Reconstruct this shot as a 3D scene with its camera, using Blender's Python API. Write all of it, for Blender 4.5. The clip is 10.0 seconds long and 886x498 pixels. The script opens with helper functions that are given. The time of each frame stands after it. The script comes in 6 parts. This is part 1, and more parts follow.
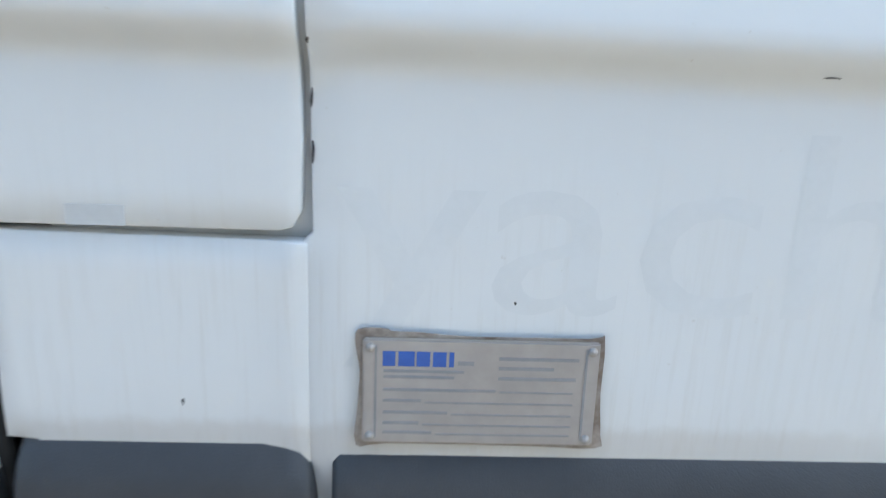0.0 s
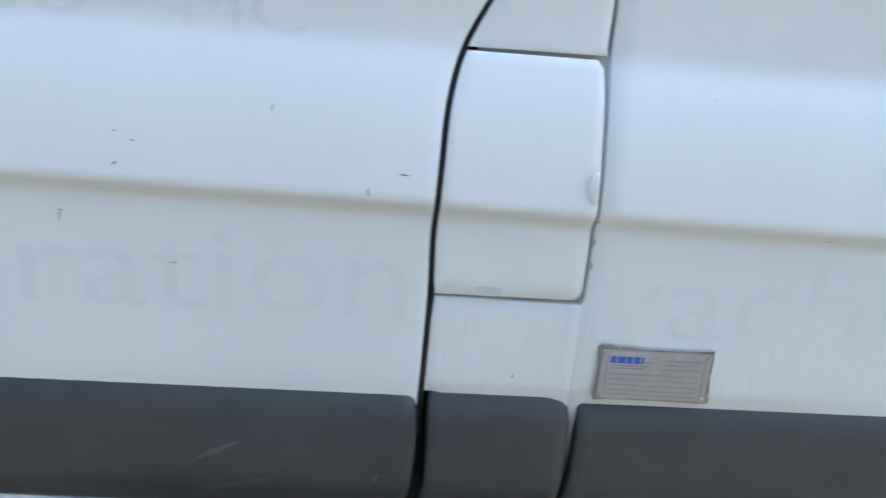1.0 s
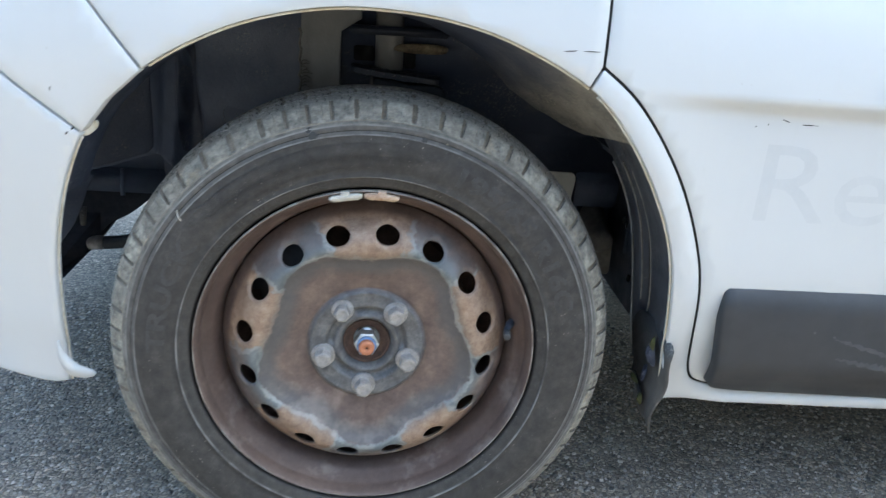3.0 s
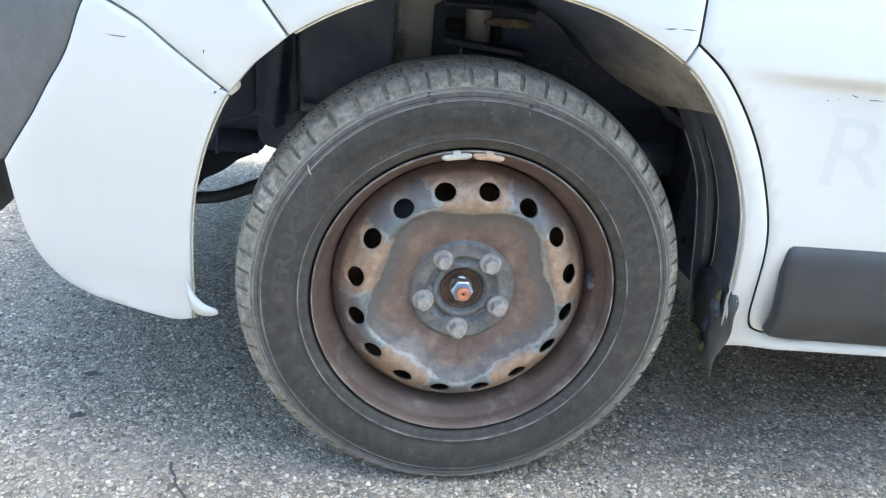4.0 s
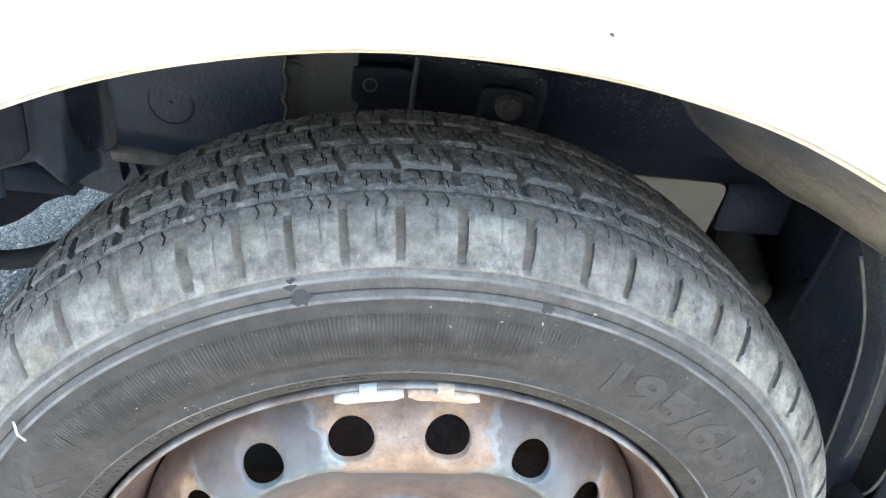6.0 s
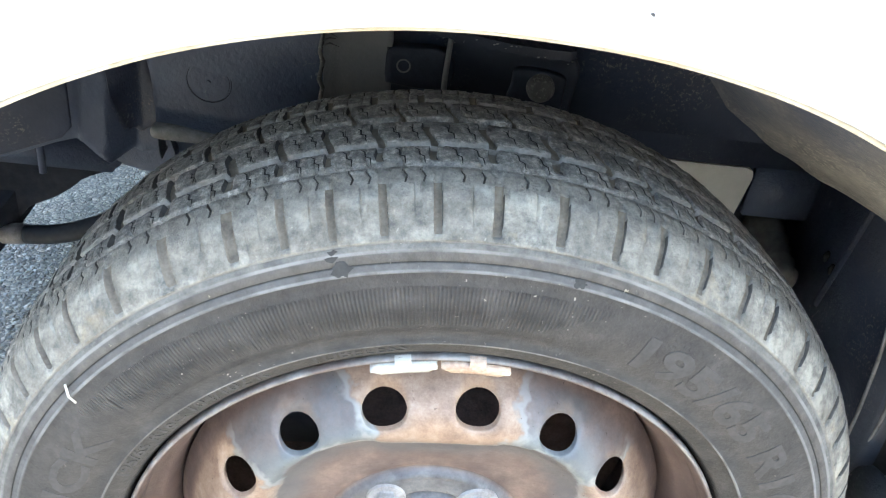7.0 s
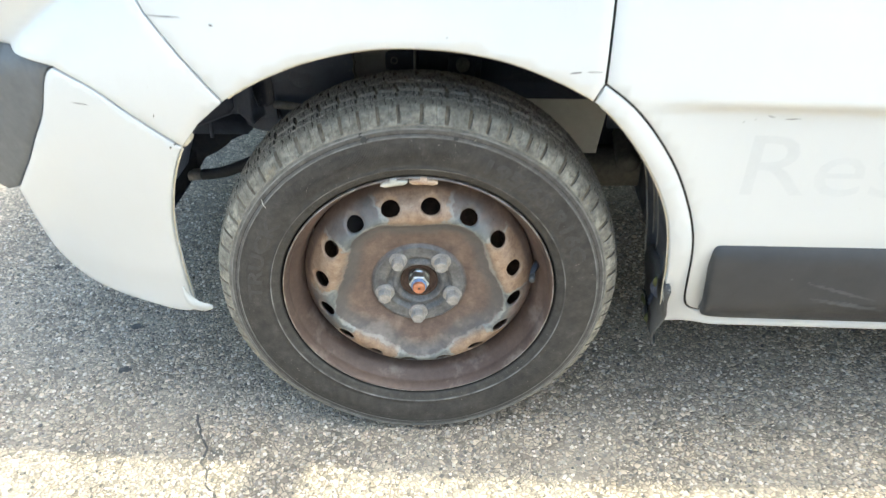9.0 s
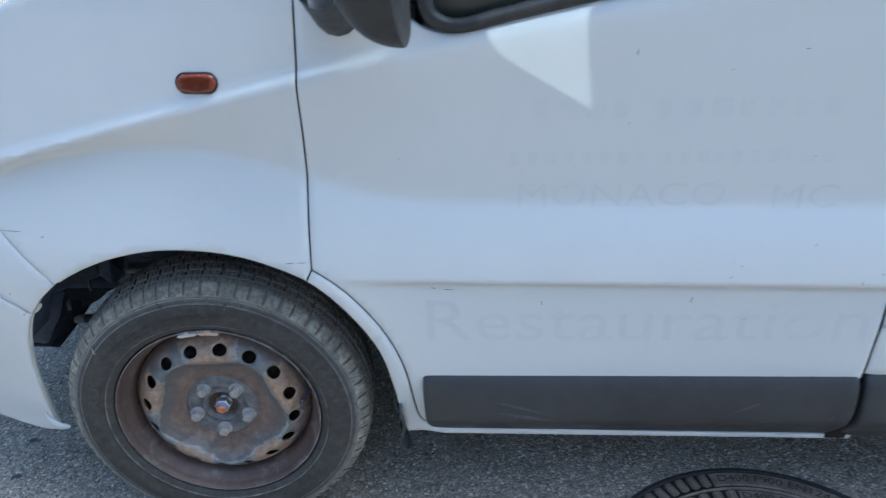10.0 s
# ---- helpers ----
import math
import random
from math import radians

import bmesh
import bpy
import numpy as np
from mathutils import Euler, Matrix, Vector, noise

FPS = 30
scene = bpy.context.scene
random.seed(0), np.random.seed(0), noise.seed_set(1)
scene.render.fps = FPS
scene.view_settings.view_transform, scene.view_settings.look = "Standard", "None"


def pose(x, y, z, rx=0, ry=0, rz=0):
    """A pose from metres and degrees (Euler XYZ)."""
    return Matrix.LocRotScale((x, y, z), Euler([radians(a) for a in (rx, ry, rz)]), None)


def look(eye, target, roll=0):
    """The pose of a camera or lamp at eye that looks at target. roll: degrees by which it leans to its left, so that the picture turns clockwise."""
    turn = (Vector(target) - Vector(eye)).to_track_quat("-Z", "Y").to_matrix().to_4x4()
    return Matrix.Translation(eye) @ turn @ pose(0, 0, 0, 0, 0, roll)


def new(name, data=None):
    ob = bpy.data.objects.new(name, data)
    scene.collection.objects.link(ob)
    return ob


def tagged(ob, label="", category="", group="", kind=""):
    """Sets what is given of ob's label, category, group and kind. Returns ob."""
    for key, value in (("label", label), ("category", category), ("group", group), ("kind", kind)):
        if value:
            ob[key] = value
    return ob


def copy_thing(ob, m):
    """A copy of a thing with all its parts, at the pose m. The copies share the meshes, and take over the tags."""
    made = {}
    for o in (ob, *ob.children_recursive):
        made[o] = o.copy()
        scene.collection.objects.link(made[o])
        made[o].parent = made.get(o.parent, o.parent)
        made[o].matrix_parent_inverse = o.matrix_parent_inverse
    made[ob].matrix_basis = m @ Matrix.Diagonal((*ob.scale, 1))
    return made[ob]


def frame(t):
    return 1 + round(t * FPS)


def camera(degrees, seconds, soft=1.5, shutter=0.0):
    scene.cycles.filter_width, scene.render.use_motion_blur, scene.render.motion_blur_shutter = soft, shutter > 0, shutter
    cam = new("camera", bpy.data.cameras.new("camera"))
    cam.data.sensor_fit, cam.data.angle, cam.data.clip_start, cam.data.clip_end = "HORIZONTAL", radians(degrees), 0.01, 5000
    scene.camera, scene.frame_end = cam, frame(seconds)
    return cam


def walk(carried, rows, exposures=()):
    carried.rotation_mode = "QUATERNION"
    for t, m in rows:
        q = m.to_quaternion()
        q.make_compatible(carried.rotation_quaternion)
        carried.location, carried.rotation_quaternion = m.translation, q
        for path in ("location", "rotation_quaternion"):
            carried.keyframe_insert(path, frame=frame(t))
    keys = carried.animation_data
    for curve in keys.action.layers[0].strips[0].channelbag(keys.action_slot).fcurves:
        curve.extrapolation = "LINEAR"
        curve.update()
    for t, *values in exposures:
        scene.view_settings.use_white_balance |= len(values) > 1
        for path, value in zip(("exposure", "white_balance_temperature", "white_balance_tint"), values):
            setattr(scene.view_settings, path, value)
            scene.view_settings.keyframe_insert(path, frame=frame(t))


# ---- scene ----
cam = camera(62.0, 10.0, soft=1.15, shutter=0.2)

# The camera's way: seconds, x, y, z, yaw, pitch, roll
PATH = [
    (0, 1.5392, -0.3509, 0.6378, -1.993, -14.297, -2.193),
    (0.5, 1.4559, -0.5691, 0.7131, -4.272, -14.939, -4.111),
    (1, 1.3009, -0.7093, 0.8290, -1.947, -17.702, -3.981),
    (1.5, 0.9711, -0.8068, 0.8327, -2.127, -15.608, -3.418),
    (2, 0.6219, -0.8262, 0.8396, -0.729, -18.697, -3.031),
    (2.5, 0.2647, -0.8112, 0.7747, -1.515, -18.135, -3.027),
    (3, 0.0419, -0.8431, 0.7563, -2.290, -18.811, -3.570),
    (3.2, -0.0078, -0.9125, 0.7321, -2.069, -18.258, -3.807),
    (4.3, -0.1134, -0.9441, 0.7611, -2.526, -22.080, -5.166),
    (4.5, -0.0896, -0.8380, 0.7631, -2.198, -22.772, -5.057),
    (5, -0.0321, -0.5091, 0.8197, -2.478, -25.792, -5.403),
    (5.2, -0.0144, -0.4207, 0.8381, -2.437, -27.963, -5.576),
    (6.5, -0.0250, -0.2882, 0.8246, 0.634, -33.940, -6.295),
    (7, -0.0286, -0.3085, 0.8299, 1.073, -34.306, -5.997),
    (7.5, -0.0218, -0.3470, 0.8403, 0.911, -34.153, -5.434),
    (8, -0.0034, -0.4090, 0.8353, 0.866, -34.486, -4.193),
    (8.2, 0.0094, -0.4720, 0.8355, 1.261, -34.811, -3.537),
    (8.5, 0.0156, -0.6384, 0.8666, 1.316, -34.992, -2.125),
    (8.7, 0.0225, -0.7681, 0.9195, 1.368, -34.901, -1.362),
    (9, 0.0916, -0.9175, 1.0623, 2.588, -35.006, 0.394),
    (9.2, 0.1474, -0.9694, 1.1639, 3.142, -34.476, 1.158),
    (9.5, 0.2936, -1.0375, 1.2686, 4.239, -32.101, 1.855),
    (9.8, 0.4683, -1.1318, 1.3267, 3.458, -29.599, 1.562),
    (10, 0.5646, -1.2075, 1.3611, 2.243, -27.691, 1.499),
]
EXPOSURES = [
    (0.0, 1.91, 5700, -4), (0.5, 1.73, 5550, -4), (1.0, 1.69, 5550, -5), (2.0, 1.67, 5500, -5), (2.5, 1.71, 5600, -4), (3.0, 2.17, 5800, -3), (3.2, 2.31, 5850, -3), (4.5, 2.56, 5800, -3), (5.2, 2.96, 5500, -5), (6.3, 3.54, 6050, -2), (7.5, 3.56, 6050, -2), (8.0, 3.50, 6150, -2), (8.5, 3.21, 6500, -3), (9.2, 2.33, 6650, -6), (9.6, 2.02, 5850, -6), (10.0, 1.42, 5150, -3),
]
walk(cam, [(t, pose(x, y, z, 90 + pitch, roll, yaw)) for t, x, y, z, yaw, pitch, roll in PATH], EXPOSURES)

# ---- daylight ----
SUN_WAY = Vector((0.50, 0.058, 1.0)).normalized()
world = bpy.data.worlds.new("sky")
scene.world = world
world.use_nodes = True
sky = world.node_tree.nodes.new("ShaderNodeTexSky")
sky.sky_type, sky.sun_disc = "NISHITA", False
sky.sun_elevation, sky.sun_rotation = math.asin(SUN_WAY.z), math.atan2(SUN_WAY.x, SUN_WAY.y)
sky.air_density, sky.dust_density, sky.ozone_density = 1.0, 3.5, 1.0
world.node_tree.links.new(sky.outputs[0], world.node_tree.nodes["Background"].inputs[0])
world.node_tree.nodes["Background"].inputs[1].default_value = 0.15
sun = new("sun", bpy.data.lights.new("sun", "SUN"))
sun.data.energy, sun.data.angle, sun.data.color = 1.3, radians(1.0), (1.0, 0.93, 0.80)
sun.matrix_world = look((0, 0, 0), -SUN_WAY) @ Matrix.Identity(4)
sun.location = SUN_WAY * 20
# an added area lamp stands in for the sun that the wing mirror's glass throws on to the door: a beam of the glass's
# size, along the mirrored sun's way
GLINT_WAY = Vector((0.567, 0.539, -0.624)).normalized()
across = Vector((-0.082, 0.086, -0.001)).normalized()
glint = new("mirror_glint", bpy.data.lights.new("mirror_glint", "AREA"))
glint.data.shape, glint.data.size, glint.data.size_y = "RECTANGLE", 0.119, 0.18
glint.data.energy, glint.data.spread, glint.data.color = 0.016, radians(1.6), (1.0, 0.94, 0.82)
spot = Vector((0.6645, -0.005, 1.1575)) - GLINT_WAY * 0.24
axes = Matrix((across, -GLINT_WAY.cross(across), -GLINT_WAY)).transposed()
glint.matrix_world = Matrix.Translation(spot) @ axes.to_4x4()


# ---- materials ----
def material(name, rough=0.5, metal=0.0, coat=0.0, coat_rough=0.05):
    mat = bpy.data.materials.new(name)
    mat.use_nodes = True
    nt = mat.node_tree
    bsdf = nt.nodes["Principled BSDF"]
    bsdf.inputs["Roughness"].default_value = rough
    bsdf.inputs["Metallic"].default_value = metal
    bsdf.inputs["Coat Weight"].default_value = coat
    bsdf.inputs["Coat Roughness"].default_value = coat_rough
    return mat, nt, bsdf


def node(nt, kind, **settings):
    n = nt.nodes.new(kind)
    for key, value in settings.items():
        n.inputs[key.replace("_", " ")].default_value = value
    return n


def coords(nt, stretch=(1, 1, 1)):
    c = nt.nodes.new("ShaderNodeTexCoord")
    m = node(nt, "ShaderNodeMapping", Scale=stretch)
    nt.links.new(c.outputs["Object"], m.inputs[0])
    return m.outputs[0]


def noise_tex(nt, vec, scale, detail=4.0, rough=0.6):
    n = node(nt, "ShaderNodeTexNoise", Scale=scale, Detail=detail, Roughness=rough)
    nt.links.new(vec, n.inputs["Vector"])
    return n.outputs["Fac"]


def ramp(nt, fac, stops):
    r = nt.nodes.new("ShaderNodeValToRGB")
    e = r.color_ramp.elements
    while len(e) < len(stops):
        e.new(0.5)
    for k, (pos, col) in enumerate(stops):
        e[k].position = pos
        e[k].color = (*col, 1) if len(col) == 3 else col
    nt.links.new(fac, r.inputs[0])
    return r.outputs[0]


def grey(v):
    return (v, v, v)


def mix(nt, fac, a, b):
    m = nt.nodes.new("ShaderNodeMix")
    m.data_type = "RGBA"
    for sock, val in ((m.inputs[0], fac), (m.inputs[6], a), (m.inputs[7], b)):
        if hasattr(val, "links"):
            nt.links.new(val, sock)
        elif isinstance(val, (int, float)):
            sock.default_value = val
        else:
            sock.default_value = (*val, 1)
    return m.outputs[2]


def calc(nt, op, a, b=0.0, c=0.0):
    m = nt.nodes.new("ShaderNodeMath")
    m.operation = op
    for sock, val in zip(m.inputs, (a, b, c)):
        if hasattr(val, "links"):
            nt.links.new(val, sock)
        else:
            sock.default_value = val
    return m.outputs[0]


def bump(nt, bsdf, height, strength, distance):
    b = node(nt, "ShaderNodeBump", Strength=strength, Distance=distance)
    nt.links.new(height, b.inputs["Height"])
    nt.links.new(b.outputs[0], bsdf.inputs["Normal"])


def span(nt, v, lo, hi):
    m = nt.nodes.new("ShaderNodeMapRange")
    m.interpolation_type = "SMOOTHSTEP"
    nt.links.new(v, m.inputs[0])
    m.inputs[1].default_value, m.inputs[2].default_value = lo, hi
    return m.outputs[0]


def simple(name, dark, light, rough, scale, metal=0.0, coat=0.0, depth=0.0, fine=400.0):
    """A surface that varies between two colours at two scales."""
    mat, nt, bsdf = material(name, rough, metal, coat)
    v = coords(nt)
    both = calc(nt, "ADD", calc(nt, "MULTIPLY", noise_tex(nt, v, scale), 0.65), calc(nt, "MULTIPLY", noise_tex(nt, v, scale * 7), 0.35))
    nt.links.new(ramp(nt, both, [(0.33, dark), (0.67, light)]), bsdf.inputs["Base Color"])
    nt.links.new(ramp(nt, noise_tex(nt, v, scale * 2.3), [(0.3, grey(rough * 0.85)), (0.7, grey(min(1, rough * 1.2)))]), bsdf.inputs["Roughness"])
    if depth:
        bump(nt, bsdf, noise_tex(nt, v, fine, 3), 0.6, depth)
    return mat


def paint_material():
    mat, nt, bsdf = material("white_paint", 0.42, 0, 0.75, 0.07)
    v, streak = coords(nt), coords(nt, (14, 14, 1.1))
    cloud = ramp(nt, noise_tex(nt, v, 2.2, 5), [(0.3, (0.595, 0.612, 0.618)), (0.7, (0.632, 0.648, 0.654))])
    run = ramp(nt, noise_tex(nt, streak, 4, 6, 0.65), [(0.54, grey(0)), (0.88, grey(0.16))])
    dusty = mix(nt, run, cloud, (0.55, 0.55, 0.53))
    # dirty runs round and under the fuel flap and the data plate
    xyz = nt.nodes.new("ShaderNodeSeparateXYZ")
    nt.links.new(v, xyz.inputs[0])
    place = calc(nt, "MULTIPLY", calc(nt, "MULTIPLY", span(nt, xyz.outputs[0], 1.33, 1.36), calc(nt, "SUBTRACT", 1.0, span(nt, xyz.outputs[0], 1.66, 1.95))), calc(nt, "SUBTRACT", 1.0, span(nt, xyz.outputs[2], 0.50, 0.63)))
    thin = ramp(nt, noise_tex(nt, coords(nt, (60, 60, 2.0)), 3, 5, 0.7), [(0.50, grey(0)), (0.74, grey(0.30))])
    dusty = mix(nt, calc(nt, "MULTIPLY", thin, place), dusty, (0.47, 0.45, 0.41))
    foot = calc(nt, "MULTIPLY", place, calc(nt, "SUBTRACT", 1.0, span(nt, calc(nt, "ADD", xyz.outputs[2], calc(nt, "MULTIPLY", noise_tex(nt, v, 70, 4), 0.012)), 0.452, 0.462)))
    dusty = mix(nt, calc(nt, "MULTIPLY", foot, 0.28), dusty, (0.36, 0.31, 0.25))
    specks = ramp(nt, noise_tex(nt, v, 170, 2), [(0.74, grey(0)), (0.80, grey(0.35))])
    nt.links.new(mix(nt, specks, dusty, (0.42, 0.38, 0.33)), bsdf.inputs["Base Color"])
    nt.links.new(ramp(nt, noise_tex(nt, streak, 3, 5), [(0.3, grey(0.05)), (0.75, grey(0.16))]), bsdf.inputs["Coat Roughness"])
    return mat


def asphalt_material():
    mat, nt, bsdf = material("asphalt", 0.85)
    v = coords(nt)
    cells = []
    for scale in (105.0, 210.0):
        c = node(nt, "ShaderNodeTexVoronoi", Scale=scale)
        nt.links.new(v, c.inputs["Vector"])
        e = nt.nodes.new("ShaderNodeTexVoronoi")
        e.feature = "DISTANCE_TO_EDGE"
        e.inputs["Scale"].default_value = scale
        nt.links.new(v, e.inputs["Vector"])
        cells.append((c, e))
    hue = nt.nodes.new("ShaderNodeSeparateColor")
    nt.links.new(cells[0][0].outputs["Color"], hue.inputs[0])
    hue2 = nt.nodes.new("ShaderNodeSeparateColor")
    nt.links.new(cells[1][0].outputs["Color"], hue2.inputs[0])
    stone = ramp(nt, hue.outputs[0], [(0.0, (0.095, 0.083, 0.072)), (0.35, (0.307, 0.255, 0.203)), (0.7, (0.435, 0.356, 0.271)), (0.9, (0.562, 0.458, 0.348)), (1.0, (0.700, 0.575, 0.443))])
    small = ramp(nt, hue2.outputs[1], [(0.0, (0.127, 0.110, 0.095)), (0.6, (0.350, 0.291, 0.226)), (1.0, (0.583, 0.483, 0.371))])
    both = mix(nt, ramp(nt, hue.outputs[2], [(0.45, grey(0)), (0.5, grey(1))]), stone, small)
    gap = span(nt, cells[0][1].outputs[0], 0.0, 0.10)
    tar = mix(nt, gap, (0.101, 0.087, 0.073), both)
    patches = ramp(nt, noise_tex(nt, v, 1.7, 5), [(0.35, (0.82, 0.806, 0.79)), (0.65, (1.18, 1.16, 1.135))])
    m = nt.nodes.new("ShaderNodeMix")
    m.data_type, m.blend_type = "RGBA", "MULTIPLY"
    m.inputs[0].default_value = 1.0
    nt.links.new(tar, m.inputs[6])
    nt.links.new(patches, m.inputs[7])
    dust = ramp(nt, noise_tex(nt, v, 5, 6), [(0.42, grey(0.1)), (0.75, grey(0.5))])
    col = mix(nt, dust, m.outputs[2], (0.47, 0.41, 0.335))
    blot = ramp(nt, noise_tex(nt, v, 9, 2), [(0.70, grey(0)), (0.76, grey(0.75))])
    nt.links.new(mix(nt, blot, col, (0.04, 0.038, 0.036)), bsdf.inputs["Base Color"])
    h = calc(nt, "ADD", calc(nt, "MULTIPLY", span(nt, cells[0][1].outputs[0], 0, 0.35), calc(nt, "ADD", hue.outputs[1], 0.3)), calc(nt, "MULTIPLY", noise_tex(nt, v, 300, 3), 0.35))
    bump(nt, bsdf, h, 1.0, 0.0035)
    return mat


def rubber_material():
    """Worn rubber in rings: brownish sidewall, blue-grey upper band, cream dust on the shoulder, chewed grey tread."""
    mat, nt, bsdf = material("tyre_rubber", 0.78)
    bsdf.inputs["Specular IOR Level"].default_value = 0.28
    v = coords(nt)
    xyz = nt.nodes.new("ShaderNodeSeparateXYZ")
    nt.links.new(v, xyz.inputs[0])
    r = calc(nt, "SQRT", calc(nt, "ADD", calc(nt, "POWER", xyz.outputs[0], 2), calc(nt, "POWER", xyz.outputs[2], 2)))
    r = calc(nt, "SUBTRACT", r, calc(nt, "MULTIPLY", span(nt, r, 0.275, 0.315), 0.0030))
    base = ramp(nt, noise_tex(nt, v, 55, 7, 0.7), [(0.3, (0.042, 0.039, 0.036)), (0.55, (0.064, 0.059, 0.053)), (0.75, (0.095, 0.087, 0.078))])
    upper = ramp(nt, noise_tex(nt, v, 70, 7, 0.7), [(0.3, (0.074, 0.071, 0.066)), (0.55, (0.112, 0.106, 0.098)), (0.75, (0.160, 0.150, 0.137))])
    col = mix(nt, span(nt, r, 0.2850, 0.2862), base, upper)
    pale = ramp(nt, noise_tex(nt, v, 60, 8, 0.75), [(0.35, (0.095, 0.091, 0.084)), (0.62, (0.205, 0.195, 0.172))])
    col = mix(nt, span(nt, r, 0.2945, 0.2965), col, pale)
    # thin scuffed lines along the moulded rings
    for at in (0.2362, 0.2858, 0.2955, 0.2995):
        line = calc(nt, "SUBTRACT", 1.0, span(nt, calc(nt, "ABSOLUTE", calc(nt, "SUBTRACT", r, at)), 0.0004, 0.0012))
        col = mix(nt, calc(nt, "MULTIPLY", line, ramp(nt, noise_tex(nt, v, 26, 5), [(0.4, grey(0.15)), (0.62, grey(0.8))])), col, (0.27, 0.265, 0.25))
    crack = calc(nt, "SUBTRACT", 1.0, span(nt, calc(nt, "ABSOLUTE", calc(nt, "SUBTRACT", r, 0.2899)), 0.0002, 0.0007))
    col = mix(nt, calc(nt, "MULTIPLY", crack, 0.75), col, (0.030, 0.028, 0.026))
    # dark ring paints the shade of the gap between tyre and rim
    bead_shade = calc(nt, "SUBTRACT", 1.0, span(nt, r, 0.2215, 0.2245))
    col = mix(nt, bead_shade, col, (0.018, 0.017, 0.016))
    # cream dust on the shoulder blocks, its upper edge ragged and running with the wear
    turn = calc(nt, "ARCTAN2", xyz.outputs[2], xyz.outputs[0])
    patch = nt.nodes.new("ShaderNodeTexWhiteNoise")
    patch.noise_dimensions = "1D"
    nt.links.new(calc(nt, "FLOOR", calc(nt, "MULTIPLY", turn, 33.0)), patch.inputs["W"])
    uneven = patch.outputs["Value"]
    ragged = calc(nt, "ADD", xyz.outputs[1], calc(nt, "MULTIPLY", calc(nt, "SUBTRACT", noise_tex(nt, v, 85, 5, 0.7), 0.5), 0.014))
    ragged = calc(nt, "ADD", ragged, calc(nt, "MULTIPLY", calc(nt, "SUBTRACT", uneven, 0.5), 0.009))
    band = calc(nt, "MULTIPLY", span(nt, r, 0.2990, 0.3005), calc(nt, "SUBTRACT", 1.0, span(nt, ragged, -0.0700, -0.0655)))
    cream = ramp(nt, noise_tex(nt, v, 65, 7, 0.72), [(0.36, (0.116, 0.110, 0.098)), (0.48, (0.255, 0.240, 0.202)), (0.60, (0.42, 0.39, 0.320))])
    ochre = ramp(nt, noise_tex(nt, v, 38, 4), [(0.60, grey(0)), (0.72, grey(0.6))])
    cream = mix(nt, ochre, cream, (0.40, 0.31, 0.18))
    grimy = ramp(nt, noise_tex(nt, v, 15, 7, 0.72), [(0.40, grey(0.10)), (0.56, grey(1.0))])
    grimy = calc(nt, "MULTIPLY", grimy, ramp(nt, uneven, [(0.0, grey(0.45)), (0.5, grey(1.0))]))
    tread = ramp(nt, noise_tex(nt, v, 190, 6, 0.8), [(0.40, (0.120, 0.110, 0.096)), (0.53, (0.285, 0.262, 0.222)), (0.64, (0.58, 0.53, 0.45))])
    col = mix(nt, span(nt, r, 0.3125, 0.3180), col, tread)
    shoulder = calc(nt, "MULTIPLY", span(nt, r, 0.2990, 0.3005), calc(nt, "SUBTRACT", 1.0, span(nt, ragged, -0.056, -0.046)))
    col = mix(nt, calc(nt, "MULTIPLY", shoulder, 0.75), col, ramp(nt, noise_tex(nt, v, 150, 6, 0.75), [(0.35, (0.105, 0.095, 0.080)), (0.66, (0.32, 0.29, 0.23))]))
    col = mix(nt, calc(nt, "MULTIPLY", band, grimy), col, cream)
    specks = ramp(nt, noise_tex(nt, v, 300, 2), [(0.70, grey(0)), (0.74, grey(0.8))])
    specks = calc(nt, "MULTIPLY", specks, ramp(nt, noise_tex(nt, v, 12, 3), [(0.44, grey(0)), (0.62, grey(1))]))
    nt.links.new(mix(nt, specks, col, (0.40, 0.37, 0.30)), bsdf.inputs["Base Color"])
    height = calc(nt, "ADD", noise_tex(nt, v, 420, 4), calc(nt, "MULTIPLY", noise_tex(nt, v, 150, 6, 0.75), calc(nt, "ADD", 0.5, calc(nt, "MULTIPLY", span(nt, r, 0.312, 0.320), 0.8))))
    height = calc(nt, "ADD", height, calc(nt, "MULTIPLY", calc(nt, "MULTIPLY", span(nt, noise_tex(nt, v, 420, 2, 0.5), 0.66, 0.60), 0.9), span(nt, r, 0.312, 0.320)))
    worn = span(nt, r, 0.3125, 0.3200)
    nt.links.new(calc(nt, "SUBTRACT", 0.78, calc(nt, "MULTIPLY", worn, calc(nt, "ADD", 0.10, calc(nt, "MULTIPLY", noise_tex(nt, v, 260, 4, 0.7), 0.38)))), bsdf.inputs["Roughness"])
    nt.links.new(calc(nt, "ADD", 0.28, calc(nt, "MULTIPLY", worn, 0.45)), bsdf.inputs["Specular IOR Level"])
    # fine radial ridges between the two moulded arrows
    side_on = calc(nt, "MULTIPLY", span(nt, xyz.outputs[1], -0.070, -0.080), calc(nt, "MULTIPLY", span(nt, r, 0.2518, 0.2526), calc(nt, "SUBTRACT", 1.0, span(nt, r, 0.2770, 0.2780))))
    lean = calc(nt, "MULTIPLY", calc(nt, "SUBTRACT", r, 0.264), 6.0)
    arc = calc(nt, "MULTIPLY", span(nt, calc(nt, "ADD", turn, lean), 1.335, 1.350), calc(nt, "SUBTRACT", 1.0, span(nt, calc(nt, "SUBTRACT", turn, lean), 2.42, 2.44)))
